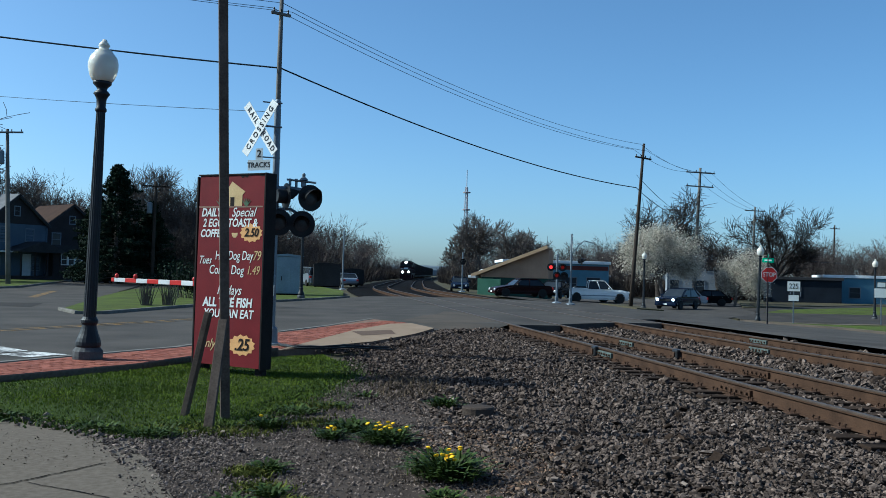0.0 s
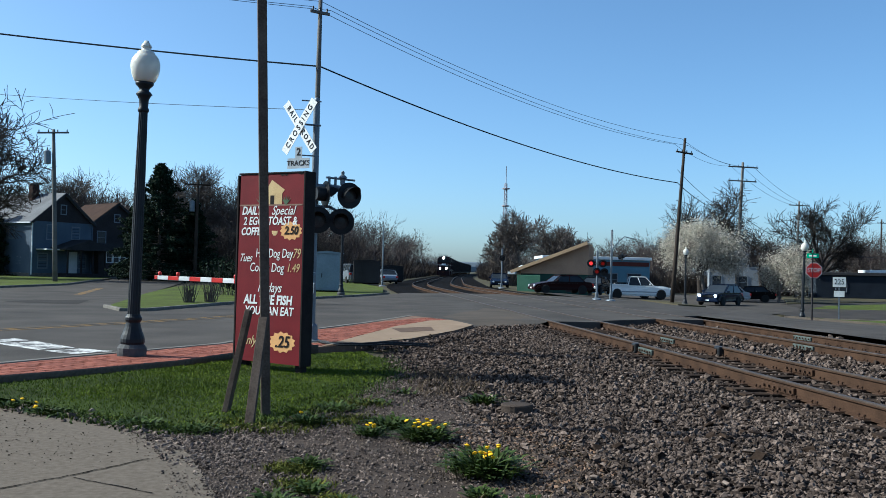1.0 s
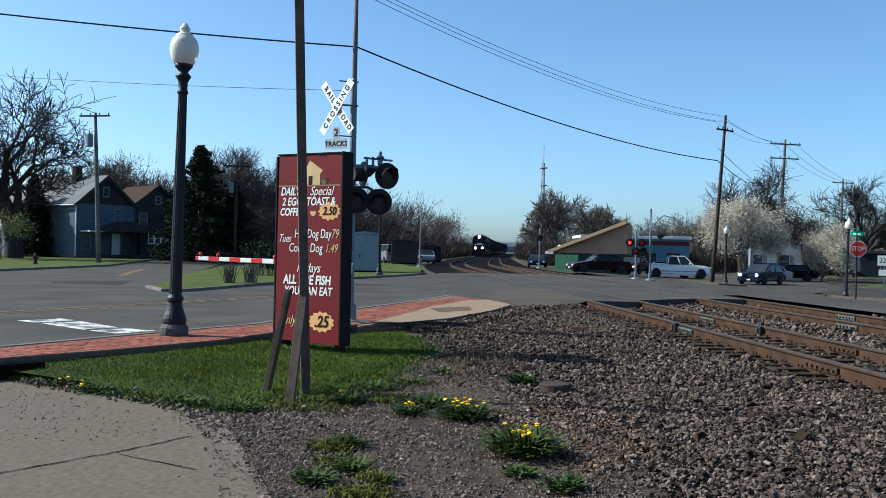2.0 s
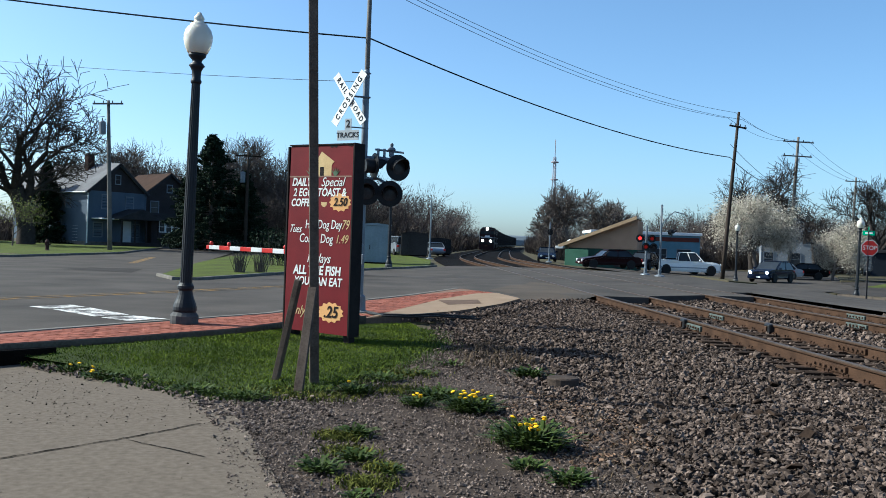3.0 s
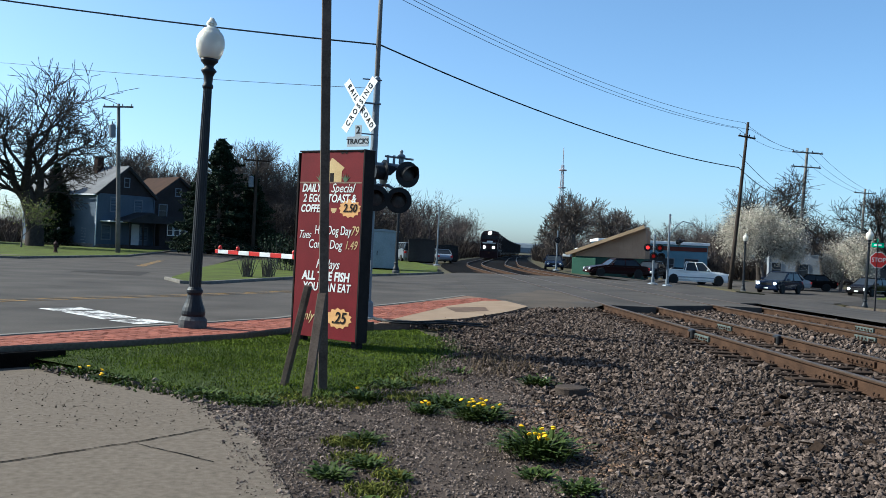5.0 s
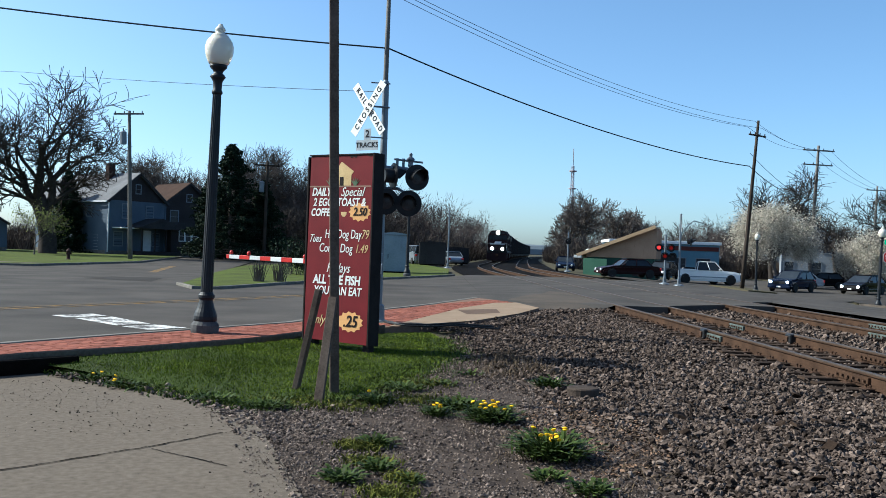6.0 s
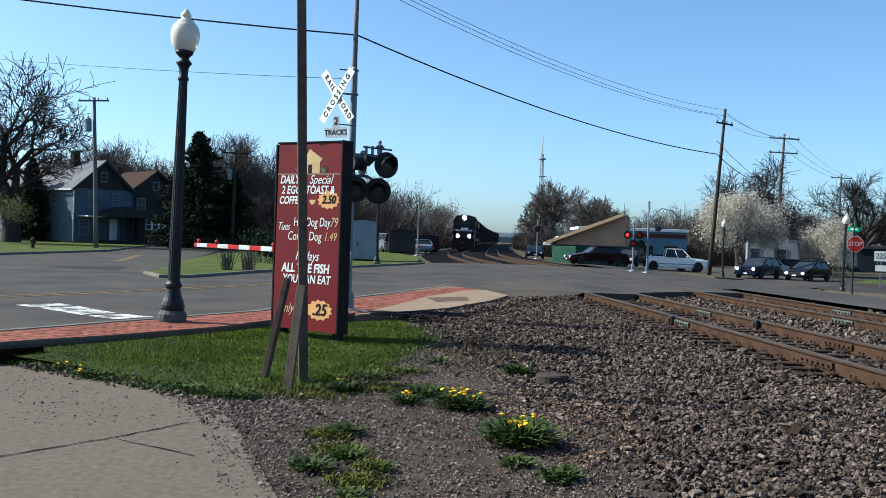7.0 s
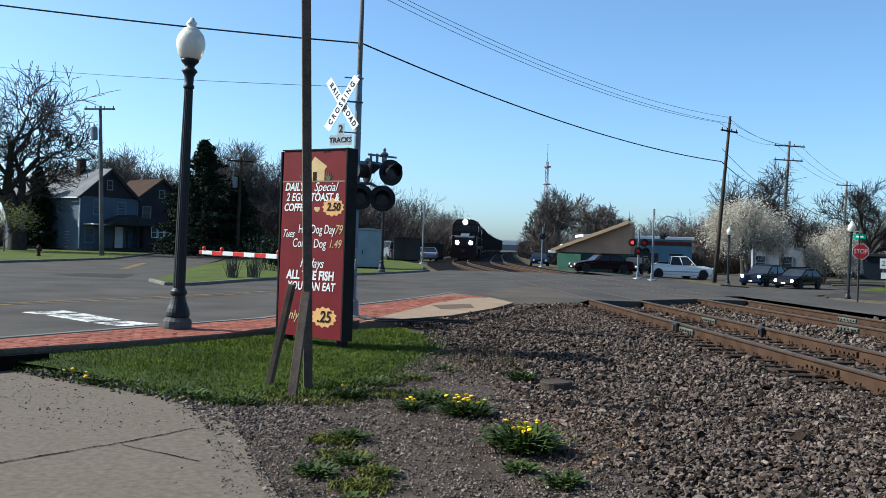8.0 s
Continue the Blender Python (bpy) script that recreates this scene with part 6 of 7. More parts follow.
# clapboard lines on a wall, as thin proud boards
def clapboards(th, w, z0, z1, m, material, gap=0.28):
    bm = bmesh.new()
    z = z0
    while z < z1:
        box(bm, -w / 2, w / 2, -0.022, -0.002, z, z + gap * 0.9, m)
        z += gap
    tagged(part("clapboard_siding", bm, material, th), kind="stuff")


hm = pose(-27.0, 92.6, 0.1, 0, 0, 52)
h1 = gable_house("house", hm, 6.6, 12.4, 5.2, 7.9, M_BLUESIDE, M_SHINGLE, M_DARKSIDE, "two-storey pale blue clapboard house with grey shingle roof and porch",
                 wins=[(-1.3, 4.2, 0.8, 1.3), (1.4, 4.2, 0.8, 1.1), (0, 6.4, 0.5, 0.8), (-2.1, 1.5, 0.9, 1.3), (2.2, 1.5, 0.8, 1.2)], side=[(-9.4, 1.9, 1.6, 1.2), (-4.4, 1.7, 0.8, 1.2), (-3.0, 4.1, 0.7, 1.0)], chimney=(-0.6, 3.8, 8.85))
clapboards(h1, 6.3, 0.4, 5.0, Matrix.Identity(4), M_BLUESIDE)
clapboards(h1, 10.8, 0.4, 5.0, pose(-3.3, 5.5, 0, 0, 0, -90), M_BLUESIDE)
part("downpipe", tubem([(-3.3, -0.12, 0.2), (-3.3, -0.12, 5.0), (-3.3, 0.0, 5.15)], 0.06, 6), M_TRIM, h1)
part("gutter", boxm(-3.72, -3.6, -0.3, 11.3, 4.95, 5.07, bevel=0.02), M_TRIM, h1)
part("basement_door", boxm(-3.30, -3.275, 1.4, 2.2, 0.3, 1.9), M_TRIM, h1)
po = part("porch", boxm(-1.0, 3.4, -2.2, 0, 0.0, 0.35, bevel=0.02), M_DARKSIDE, h1, "wooden porch with a pitched roof")
part("porch_roof", slabm([(-1.4, 2.55), (3.8, 2.55), (3.8, 2.7), (1.2, 3.6), (-1.4, 2.7)], 2.5, pose(0, -2.5, 0)), M_DARKROOF, po)
for x in (-0.9, 0.6, 1.9, 3.3):
    part("porch_post", boxm(x - 0.06, x + 0.06, -2.15, -2.03, 0.35, 2.55), M_DARKSIDE, po)
part("awning", boxm(-2.8, -0.9, -1.6, -0.02, 2.5, 2.62, pose(0, 0, 0, 0, 0, 0), bevel=0.02), M_WHITE, h1, "white flat awning")
part("front_door", boxm(0.75, 1.65, -0.05, -0.003, 0.35, 2.4), M_TRIM, h1)
h2 = gable_house("house", pose(-23.3, 98, 0.05, 0, 0, 40), 6.4, 7.0, 5.0, 7.5, M_DARKSIDE, M_BROWNROOF, M_DARKSIDE, "dark two-storey house with rust-brown roof and glazed porch",
                 wins=[(-1.6, 4.0, 0.8, 1.2), (1.6, 4.0, 0.8, 1.2), (0, 6.0, 0.5, 0.7)])
p2 = part("porch", boxm(-3.0, 3.2, -2.4, -0.002, 0, 1.5, bevel=0.02), M_DARKSIDE, h2, "dark enclosed porch")
part("porch_roof", slabm([(-3.4, 2.7), (3.6, 2.7), (2.6, 3.4), (-2.4, 3.4)], 2.8, pose(0, -2.8, 0)), M_DARKROOF, p2)
part("porch_wall", boxm(-3.0, 3.2, -2.38, -0.003, 1.5, 2.7), M_DARKSIDE, p2)
for k in range(6):
    window(h2, -1.9 + k * 0.72, 2.05, 0.52, 0.95, -2.4, Matrix.Identity(4), M_WHITE)
h3 = gable_house("house", pose(46.5, 108, -0.6, 0, 0, -20), 6, 9, 5.2, 7.2, M_SHADEDWHITE, M_SHINGLE, M_SHADEDWHITE, "white two-storey house behind blossom trees", wins=[(-2.2, 1.6, 1.0, 1.5), (0.8, 1.6, 1.0, 1.5), (-2.2, 4.2, 1.0, 1.4), (2.0, 4.2, 1.0, 1.4)])
h4 = gable_house("house", pose(-40, 86, 0.1, 0, 0, 30), 6, 8, 2.6, 4.4, M_BLUESIDE, M_SHINGLE, M_BLUESIDE, "small pale blue garage behind a large tree", wins=[(-1.4, 1.3, 0.9, 1.1)])


def flat_shop(name, m, w, d, h, wall, label, fascia, wins, band=None):
    th = empty(name, m, label, "shop", group="shops")
    part("wall", boxm(-w / 2, w / 2, 0, d, -0.4, h, bevel=0.02), wall, th)
    part("roof_edge", boxm(-w / 2 - 0.2, w / 2 + 0.2, -0.2, d + 0.2, h, h + 0.35, bevel=0.03), fascia, th)
    if band:
        part("sign_band", boxm(-w / 2 + 0.1, w / 2 - 0.1, -0.05, -0.003, h - 0.75, h - 0.25), band, th)
    for x, z, ww, hh in wins:
        window(th, x, z, ww, hh, 0, Matrix.Identity(4))
    return th


flat_shop("shop", pose(30.5, 112, -0.6, 0, 0, -6), 13, 10, 4.0, M_TEALWALL, "low pale blue shop with a white roof edge behind parked cars", M_TRIM, [(-3.5, 1.6, 3.0, 1.4), (1.0, 1.6, 3.0, 1.4), (4.6, 1.6, 1.6, 1.4)], M_MAROONB)
flat_shop("shop", pose(71, 104, -0.65, 0, 0, -22), 17, 9, 3.2, M_TEALWALL, "low pale blue building with a flat white roof edge", M_TRIM, [(-5, 1.4, 1.2, 1.2), (-1, 1.4, 1.2, 1.2), (3.5, 1.4, 2.0, 1.2)])
flat_shop("shop", pose(59.5, 105, -0.65, 0, 0, -22), 8, 9, 2.8, M_SHADEDNAVY, "low navy garage beside a blue building, tree shade darkened into its walls", M_DARKROOF, [(-1.2, 1.4, 1.1, 1.0)])


def wedge_shop():
    th = empty("trackside_shop", pose(16.2, 86, 0, 0, 0, -20), "trackside shop with a steep single-pitch tan roof and dark green walls", "shop")
    part("wall", boxm(0.0, 6.2, 0, 5, -0.4, 1.75, bevel=0.02), M_GREENWALL, th, "dark green lower wall")
    part("gable_wall", slabm([(-0.05, 1.5), (6.25, 1.5), (6.25, 4.2), (5.95, 4.24), (-0.05, 1.7)], 5.1, pose(0, -0.06, 0)), M_BROWNWALL, th, "brown plank gable wall")
    bm = bmesh.new()
    for k in range(14):
        x = 0.25 + k * 0.41
        box(bm, x, x + 0.36, -0.085, -0.063, 1.52, 1.7 + (x / 6.0) * 2.4)
    part("planks", bm, M_BROWNWALL, th)
    sl = math.atan2(2.75, 6.9)
    mm = pose(-0.75, 0, 1.55) @ Matrix.Rotation(-sl, 4, "Y")
    part("roof", boxm(0, 7.45, -0.75, 5.3, 0.0, 0.2, mm, bevel=0.02), M_TANWALL, th, "tan single-pitch roof")
    part("roof_edge", boxm(-0.05, 7.48, -0.80, -0.753, -0.06, 0.23, mm), M_TANWALL, th)
    part("eave", boxm(-1.1, -0.4, -0.8, 5.3, 1.38, 1.62, bevel=0.03), M_WHITE, th, "white eave gutter")
    part("vent", lathem([(0.3, 0), (0.3, 0.35), (0.1, 0.5)], 12, pose(-0.1, 1.2, 1.75)), M_WHITE, th, "white roof vent")
    part("fence_panel", boxm(0.1, 2.2, -2.6, -2.5, -0.2, 1.35, bevel=0.02), M_GREENBOX, th, "pale green fence panel")
    part("door", boxm(4.2, 5.1, -0.05, -0.004, -0.1, 1.7), M_DARKSIDE, th)


wedge_shop()


# ---- signal bungalow, containers on the far side of the road ----
def cabinet(name, x, y, w, d, h, yaw, m, label):
    th = empty(name, pose(x, y, road_z(x, y) + 0.05, 0, 0, yaw), label, "cabinet", group="trackside cabinets")
    part("body", boxm(-w / 2, w / 2, -d / 2, d / 2, 0.12, h, bevel=0.03), m, th)
    part("roof", slabm([(-w / 2 - 0.06, h), (w / 2 + 0.06, h), (w / 2 + 0.06, h + 0.05), (0, h + 0.16), (-w / 2 - 0.06, h + 0.05)], d + 0.12, pose(0, -d / 2 - 0.06, 0)), m, th)
    part("skid", boxm(-w / 2 + 0.1, w / 2 - 0.1, -d / 2 + 0.05, d / 2 - 0.05, 0, 0.12), M_NEARBLACK, th)
    part("door", boxm(-w / 2 + 0.12, -w / 2 + 0.75, -d / 2 - 0.025, -d / 2 - 0.003, 0.25, h - 0.15, bevel=0.008), m, th)
    bm = bmesh.new()
    k = -w / 2 + 0.1
    while k < w / 2:
        box(bm, k, k + 0.03, -d / 2 - 0.018, -d / 2 - 0.004, 0.2, h - 0.05)
        k += 0.27
    part("ribs", bm, m, th)
    part("handle", boxm(-w / 2 + 0.62, -w / 2 + 0.66, -d / 2 - 0.06, -d / 2 - 0.026, 0.9, 1.15), M_BLACK, th)


cabinet("signal_bungalow", -1.35, 58, 1.9, 2.4, 2.35, 10, M_GREYBOX, "pale blue-grey metal signal bungalow beside the tracks")
cabinet("signal_bungalow", 2.0, 92, 2.6, 2.4, 2.2, 0, M_FREIGHT, "dark grey metal equipment shed beside the tracks")
cabinet("storage_container", 5.0, 104, 2.6, 2.4, 1.7, 0, M_BLACK, "black metal storage container beside the tracks")
street_lamp(pose(-0.23, 50.4, 0.12), 4.5, "dark street lamp across the road")
street_lamp(pose(21.33, 42, -0.35, 0, 1.5, 0), 3.75, "dark street lamp with pale globe on a street corner")
street_lamp(pose(36.5, 56, -0.55), 3.9, "dark street lamp with pale globe beside a side street")
street_lamp(pose(24.6, 66, -0.5), 4.2, "dark street lamp with pale globe beside a leaning pole")


def far_signal(x, y, yaw, lit, buck, h, label, gate=0, lens=None):
    th = empty("crossing_signal", pose(x, y, road_z(x, y)), label, "crossing signal", group="crossing signals")
    part("mast", lathem([(0.065, 0), (0.065, h), (0.02, h + 0.04)], 12), M_GALV, th)
    part("base", lathem([(0.3, 0), (0.28, 0.05), (0.1, 0.12), (0.1, 0.4), (0.07, 0.42)], 12), M_GALV, th)
    if buck:
        crossbuck(th, (0, -0.1, h - 0.6), buck, 1.0, False)
    m = pose(0, 0, 0, 0, 0, yaw)
    if lit:
        part("arm", tubem([(-0.42, -0.1, 2.1), (0.42, -0.1, 2.1)], 0.03, 6), M_GALV, th)
        for x0, z0, ln in ((-0.38, 2.1, M_REDLIT), (0.3, 2.1, M_REDDIM), (-0.03, 1.62, M_REDDIM), (0.4, 1.62, M_DARKLENS)):
            light_unit(th, m @ pose(x0, -0.25, z0, 90, 0, 0), ln, r=0.225, k=0.72)
    if gate:
        part("gate_arm", boxm(0, 3.5, -0.03, 0.03, -0.05, 0.05, pose(0.1, -0.15, 3.1, 0, -gate, 0)), M_WHITE, th, "raised white gate arm")
        for k in range(4):
            part("gate_stripe", boxm(0.5 + 0.8 * k, 0.9 + 0.8 * k, -0.033, 0.033, -0.053, 0.053, pose(0.1, -0.15, 3.1, 0, -gate, 0)), M_RED, th)
    return th


far_signal(14.55, 53.3, -12, True, 0, 2.85, "grey crossing signal with red lights lit beyond the tracks")
s2 = far_signal(15.3, 53.0, -12, False, 72, 4.1, "tall grey crossing mast with white crossbuck and cables")
light_unit(s2, pose(0.6, -0.1, 2.55) @ pose(0, 0, 0, 90, 0, 60), M_DARKLENS)
part("bell_arm", tubem([(0, 0, 2.9), (0.45, 0, 3.5), (0.75, 0, 3.75), (1.4, 0, 3.6)], 0.03, 6), M_GALV, s2)
far_signal(3.1, 80, 0, False, 0, 5.0, "slim grey trackside signal mast")
light_unit(far_signal(13.4, 80, 0, False, 0, 3.4, "trackside signal with a black light head"), pose(0, -0.2, 2.6, 90, 0, 0), M_DARKLENS)


def stop_sign():
    th = empty("stop_sign", pose(20.1, 38.7, -0.28), "red octagonal stop sign with green street plates on a dark post", "road sign")
    part("post", boxm(-0.03, 0.03, -0.02, 0.02, -0.3, 3.0), M_DARKSIDE, th)
    m = pose(0.05, -0.03, 2.24, 0, 0, -15)
    ol = [(0.36 * math.cos(radians(22.5 + 45 * k)), 0.36 * math.sin(radians(22.5 + 45 * k))) for k in range(8)]
    part("border", slabm([(x * 1.0, z * 1.0) for x, z in ol], 0.008, m), M_WHITE, th)
    p = part("plate", slabm([(x * 0.93, z * 0.93) for x, z in ol], 0.004, m @ pose(0, -0.0045, 0)), M_RED, th, "red octagonal plate")
    writing("STOP", 0.27, M_WHITE, p, m @ pose(0, -0.0075, 0), squeeze=0.85)
    q = part("street_plate", boxm(-0.24, 0.24, -0.01, 0.01, 2.78, 2.97, pose(0, 0, 0, 0, 0, -30)), M_STREETGREEN, th, "green street name plate")
    part("street_plate_bars", boxm(-0.15, 0.15, -0.0135, -0.0105, 2.84, 2.91, pose(0, 0, 0, 0, 0, -30)), M_WHITE, q)
    part("street_plate", boxm(-0.24, 0.24, -0.01, 0.01, 2.98, 3.14, pose(0, 0, 0, 0, 0, 60)), M_STREETGREEN, th)


stop_sign()


def road_sign(x, y, label, plates, h=2.1):
    th = empty("road_sign", pose(x, y, road_z(x, y) + 0.08, 0, 0, -20), label, "road sign", group="road signs")
    part("post", boxm(-0.03, 0.03, -0.02, 0.02, -0.2, h), M_GALV, th)
    for z, w, hh, text in plates:
        p = part("plate", slabm([(-w / 2, z - hh / 2), (w / 2, z - hh / 2), (w / 2, z + hh / 2), (-w / 2, z + hh / 2)], 0.008, pose(0, -0.03, 0)), M_WHITE, th, "white sign plate")
        part("plate_rim", slabm([(-w / 2 - 0.03, z - hh / 2 - 0.03), (w / 2 + 0.03, z - hh / 2 - 0.03), (w / 2 + 0.03, z + hh / 2 + 0.03), (-w / 2 - 0.03, z + hh / 2 + 0.03)], 0.006, pose(0, -0.0195, 0)), M_BLACK, p)
        if text:
            writing(text, hh * 0.75, M_BLACK, p, pose(0, -0.034, z), squeeze=0.85)


road_sign(24.8, 45, "white route sign on a steel post", [(1.9, 0.62, 0.5, "225"), (1.3, 0.5, 0.3, "")])
road_sign(31.0, 47, "white direction sign on a steel post", [(2.2, 0.4, 0.25, ""), (1.75, 0.7, 0.5, "")])


def hydrant(x, y):
    th = empty("fire_hydrant", pose(x, y, road_z(x, y) + 0.08), "dull red fire hydrant on a lawn edge", "hydrant")
    part("barrel", lathem([(0.16, 0), (0.16, 0.05), (0.11, 0.07), (0.11, 0.5), (0.15, 0.52), (0.15, 0.56), (0.12, 0.64), (0.06, 0.7), (0.04, 0.76)], 14), M_HYDRANT, th)
    part("nozzle", lathem([(0.06, 0), (0.06, 0.1), (0.075, 0.1), (0.075, 0.15)], 10, pose(0, -0.08, 0.4, 90)), M_HYDRANT, th)
    part("nozzle", lathem([(0.05, 0), (0.05, 0.08), (0.06, 0.08), (0.06, 0.12)], 10, pose(0.08, 0, 0.4, 0, 90, 0)), M_HYDRANT, th)


hydrant(-22.45, 62)


# ---- vehicles ----
def wheel(th, x, y, r, w=0.2):
    m = pose(x, y, r, 90, 0, 0)
    t = part("wheel", lathem([(r * 0.62, -w / 2), (r * 0.94, -w / 2), (r, -w * 0.32), (r, w * 0.32), (r * 0.94, w / 2), (r * 0.62, w / 2)], 22, m), M_TYRE, th, "black tyre on a light rim")
    part("rim", lathem([(r * 0.2, -w * 0.42), (r * 0.6, -w * 0.5), (r * 0.63, -w * 0.3), (r * 0.63, w * 0.3), (r * 0.6, w * 0.5), (r * 0.2, w * 0.42)], 14, m), M_RIM, t)


def car(name, m, paint, label, L=4.6, W=1.8, roof=1.45, belt=0.95, cabin=(-0.95, 1.75), glass=(-0.35, 1.25), nose=0.78, tail=0.92, r=0.32, lamps=True, group="parked cars"):
    """Nose towards -x. cabin: where windscreen starts and rear window ends at the belt; glass: the same at the roof."""
    th = empty(name, m, label, "car", group=group)
    h = L / 2
    prof = [(-h + 0.02, 0.3), (-h, 0.5), (-h + 0.05, nose - 0.22), (-h + 0.2, nose - 0.07), (-h + 0.55, nose), (cabin[0] - 0.25, belt - 0.05), (cabin[0] + 0.1, belt), (cabin[1] - 0.1, belt), (h - 0.25, tail), (h - 0.05, tail - 0.1), (h, tail - 0.3), (h - 0.02, 0.4), (h - 0.2, 0.26), (-h + 0.2, 0.24)]
    bm = slabm(prof, W, pose(0, -W / 2, 0))
    bmesh.ops.bevel(bm, geom=[e for e in bm.edges if abs(e.verts[0].co.y - e.verts[1].co.y) < 1e-4], offset=0.15, segments=4, affect="EDGES")
    for v in bm.verts:
        v.co.y *= 1 - 0.06 * max(0.0, abs(v.co.x) / h - 0.7) / 0.3
    part("body", bm, paint, th)
    ct = W / 2 - 0.2
    bm = bmesh.new()
    lo = [bm.verts.new(v) for v in ((cabin[0], -W / 2 + 0.06, belt - 0.02), (cabin[1], -W / 2 + 0.06, belt - 0.02), (cabin[1], W / 2 - 0.06, belt - 0.02), (cabin[0], W / 2 - 0.06, belt - 0.02))]
    hi = [bm.verts.new(v) for v in ((glass[0], -ct, roof - 0.04), (glass[1], -ct, roof - 0.04), (glass[1], ct, roof - 0.04), (glass[0], ct, roof - 0.04))]
    for k in range(4):
        bm.faces.new((lo[k], lo[(k + 1) % 4], hi[(k + 1) % 4], hi[k]))
    bm.faces.new(hi)
    bmesh.ops.bevel(bm, geom=[e for e in bm.edges if max(v.co.z for v in e.verts) > belt + 0.1], offset=0.11, segments=3, affect="EDGES")
    part("glasshouse", bm, M_GLASS, th, "dark car windows")
    part("roof", boxm(glass[0] + 0.04, glass[1] - 0.02, -ct + 0.05, ct - 0.05, roof - 0.06, roof + 0.012, bevel=0.03), paint, th)
    for s in (-1, 1):
        yb, yt = s * (W / 2 - 0.05), s * (ct + 0.01)
        for xb, xt in ((cabin[0] + 0.02, glass[0]), ((cabin[0] + cabin[1]) / 2, (glass[0] + glass[1]) / 2), (cabin[1] - 0.02, glass[1])):
            part("pillar", tubem([(xb, yb, belt - 0.02), (xt, yt - s * 0.03, roof - 0.05)], 0.036, 5), paint, th)
        part("mirror", boxm(cabin[0] + 0.25, cabin[0] + 0.4, s * (W / 2) - 0.02, s * (W / 2) + 0.16, belt, belt + 0.14, bevel=0.02) if s > 0 else boxm(cabin[0] + 0.25, cabin[0] + 0.4, -W / 2 - 0.16, -W / 2 + 0.02, belt, belt + 0.14, bevel=0.02), paint, th)
        part("headlight", lathem([(0.105, -0.06), (0.105, 0.02), (0.075, 0.04), (0.02, 0.05)], 14, pose(-h - 0.0, s * (W / 2 - 0.3), nose - 0.2, 0, -90, 0)), M_HEADCAR if lamps else M_HEADDIM, th, "lit headlight" if lamps else "clear headlight")
        part("tail_light", boxm(h - 0.08, h + 0.02, s * (W / 2 - 0.2) - 0.12, s * (W / 2 - 0.2) + 0.12, tail - 0.32, tail - 0.12, bevel=0.02), M_RED, th)
        for x in (-h + 0.85, h - 0.95):
            part("wheel_arch", lathem([(r * 1.12, 0), (r * 1.12, 0.03)], 20, pose(x, s * (W / 2 - 0.028) + 0.015, r * 1.02, 90, 0, 0)), M_BLACK, th)
            wheel(th, x, s * (W / 2 - 0.07), r)
    part("grille", boxm(-h - 0.012, -h + 0.05, -0.45, 0.45, nose - 0.32, nose - 0.14, bevel=0.01), M_BLACK, th)
    part("bumper", boxm(-h - 0.05, -h + 0.1, -W / 2 + 0.08, W / 2 - 0.08, 0.3, 0.48, bevel=0.04), paint, th)
    part("number_plate", boxm(-h - 0.062, -h - 0.052, -0.16, 0.16, 0.36, 0.46), M_WHITE, th)
    return th


def ground_at(x, y, yaw):
    return pose(x, y, road_z(x, y), 0, 0, yaw)


def pickup(m):
    th = car("pickup_truck", m, M_CARWHITE, "white double-cab pickup truck with an open bed", L=5.8, W=1.95, roof=1.86, belt=1.16, cabin=(-1.35, 0.95), glass=(-0.65, 0.8), nose=1.08, tail=1.12, r=0.39, lamps=False)
    th.scale = (1, 1, 1.1)
    part("bed_floor", boxm(1.05, 2.85, -0.8, 0.8, 1.125, 1.135), M_BLACK, th, "dark bed liner")
    part("bed_rail", boxm(1.0, 2.9, -0.96, -0.86, 1.12, 1.2, bevel=0.02), M_CARWHITE, th)
    part("bed_rail", boxm(1.0, 2.9, 0.86, 0.96, 1.12, 1.2, bevel=0.02), M_CARWHITE, th)
    part("side_trim", boxm(-2.4, 2.6, -0.985, -0.978, 0.56, 0.64), M_CARSILVER, th)
    part("side_trim", boxm(-2.4, 2.6, 0.978, 0.985, 0.56, 0.64), M_CARSILVER, th)
    part("grille_guard", boxm(-2.98, -2.9, -0.7, 0.7, 0.55, 1.0, bevel=0.03), M_BLACK, th, "dark grille")
    part("front_bumper", boxm(-3.02, -2.86, -0.92, 0.92, 0.36, 0.56, bevel=0.03), M_CARSILVER, th)
    part("sill", boxm(-1.6, 1.2, -0.99, -0.9, 0.3, 0.42, bevel=0.02), M_BLACK, th)


pickup(ground_at(27.1, 85, 168))
car("car", ground_at(29.3, 71, 44), M_CARDARK, "dark blue crossover with headlights on", L=4.7, W=1.9, roof=1.66, belt=1.02, cabin=(-1.15, 2.2), glass=(-0.1, 1.6), nose=0.95, tail=1.05, r=0.36, group="waiting cars")
car("car", ground_at(27.2, 88, 170), M_CARBLACK, "dark car half hidden behind a pole", group="parked cars", lamps=False)
car("car", ground_at(34.2, 82, -20), M_CARSILVER, "silver-blue parked car behind a crossover", lamps=False)
car("car", ground_at(37.5, 84, -20), M_CARBLACK, "dark parked car beside a lawn", lamps=False)
car("car", pose(17.0, 73, 0.0, 0, 0, 8), M_CARMAROON, "dark maroon saloon parked beside a shop", L=4.9, lamps=False)
car("car", pose(20.6, 76, -0.1, 0, 0, 60), M_CARBLACK, "dark saloon parked by the crossing signal", lamps=False)
car("car", pose(15.5, 94, 0.0, 0, 0, 82), M_CARDARK, "dark blue car beside a green fence", lamps=False)
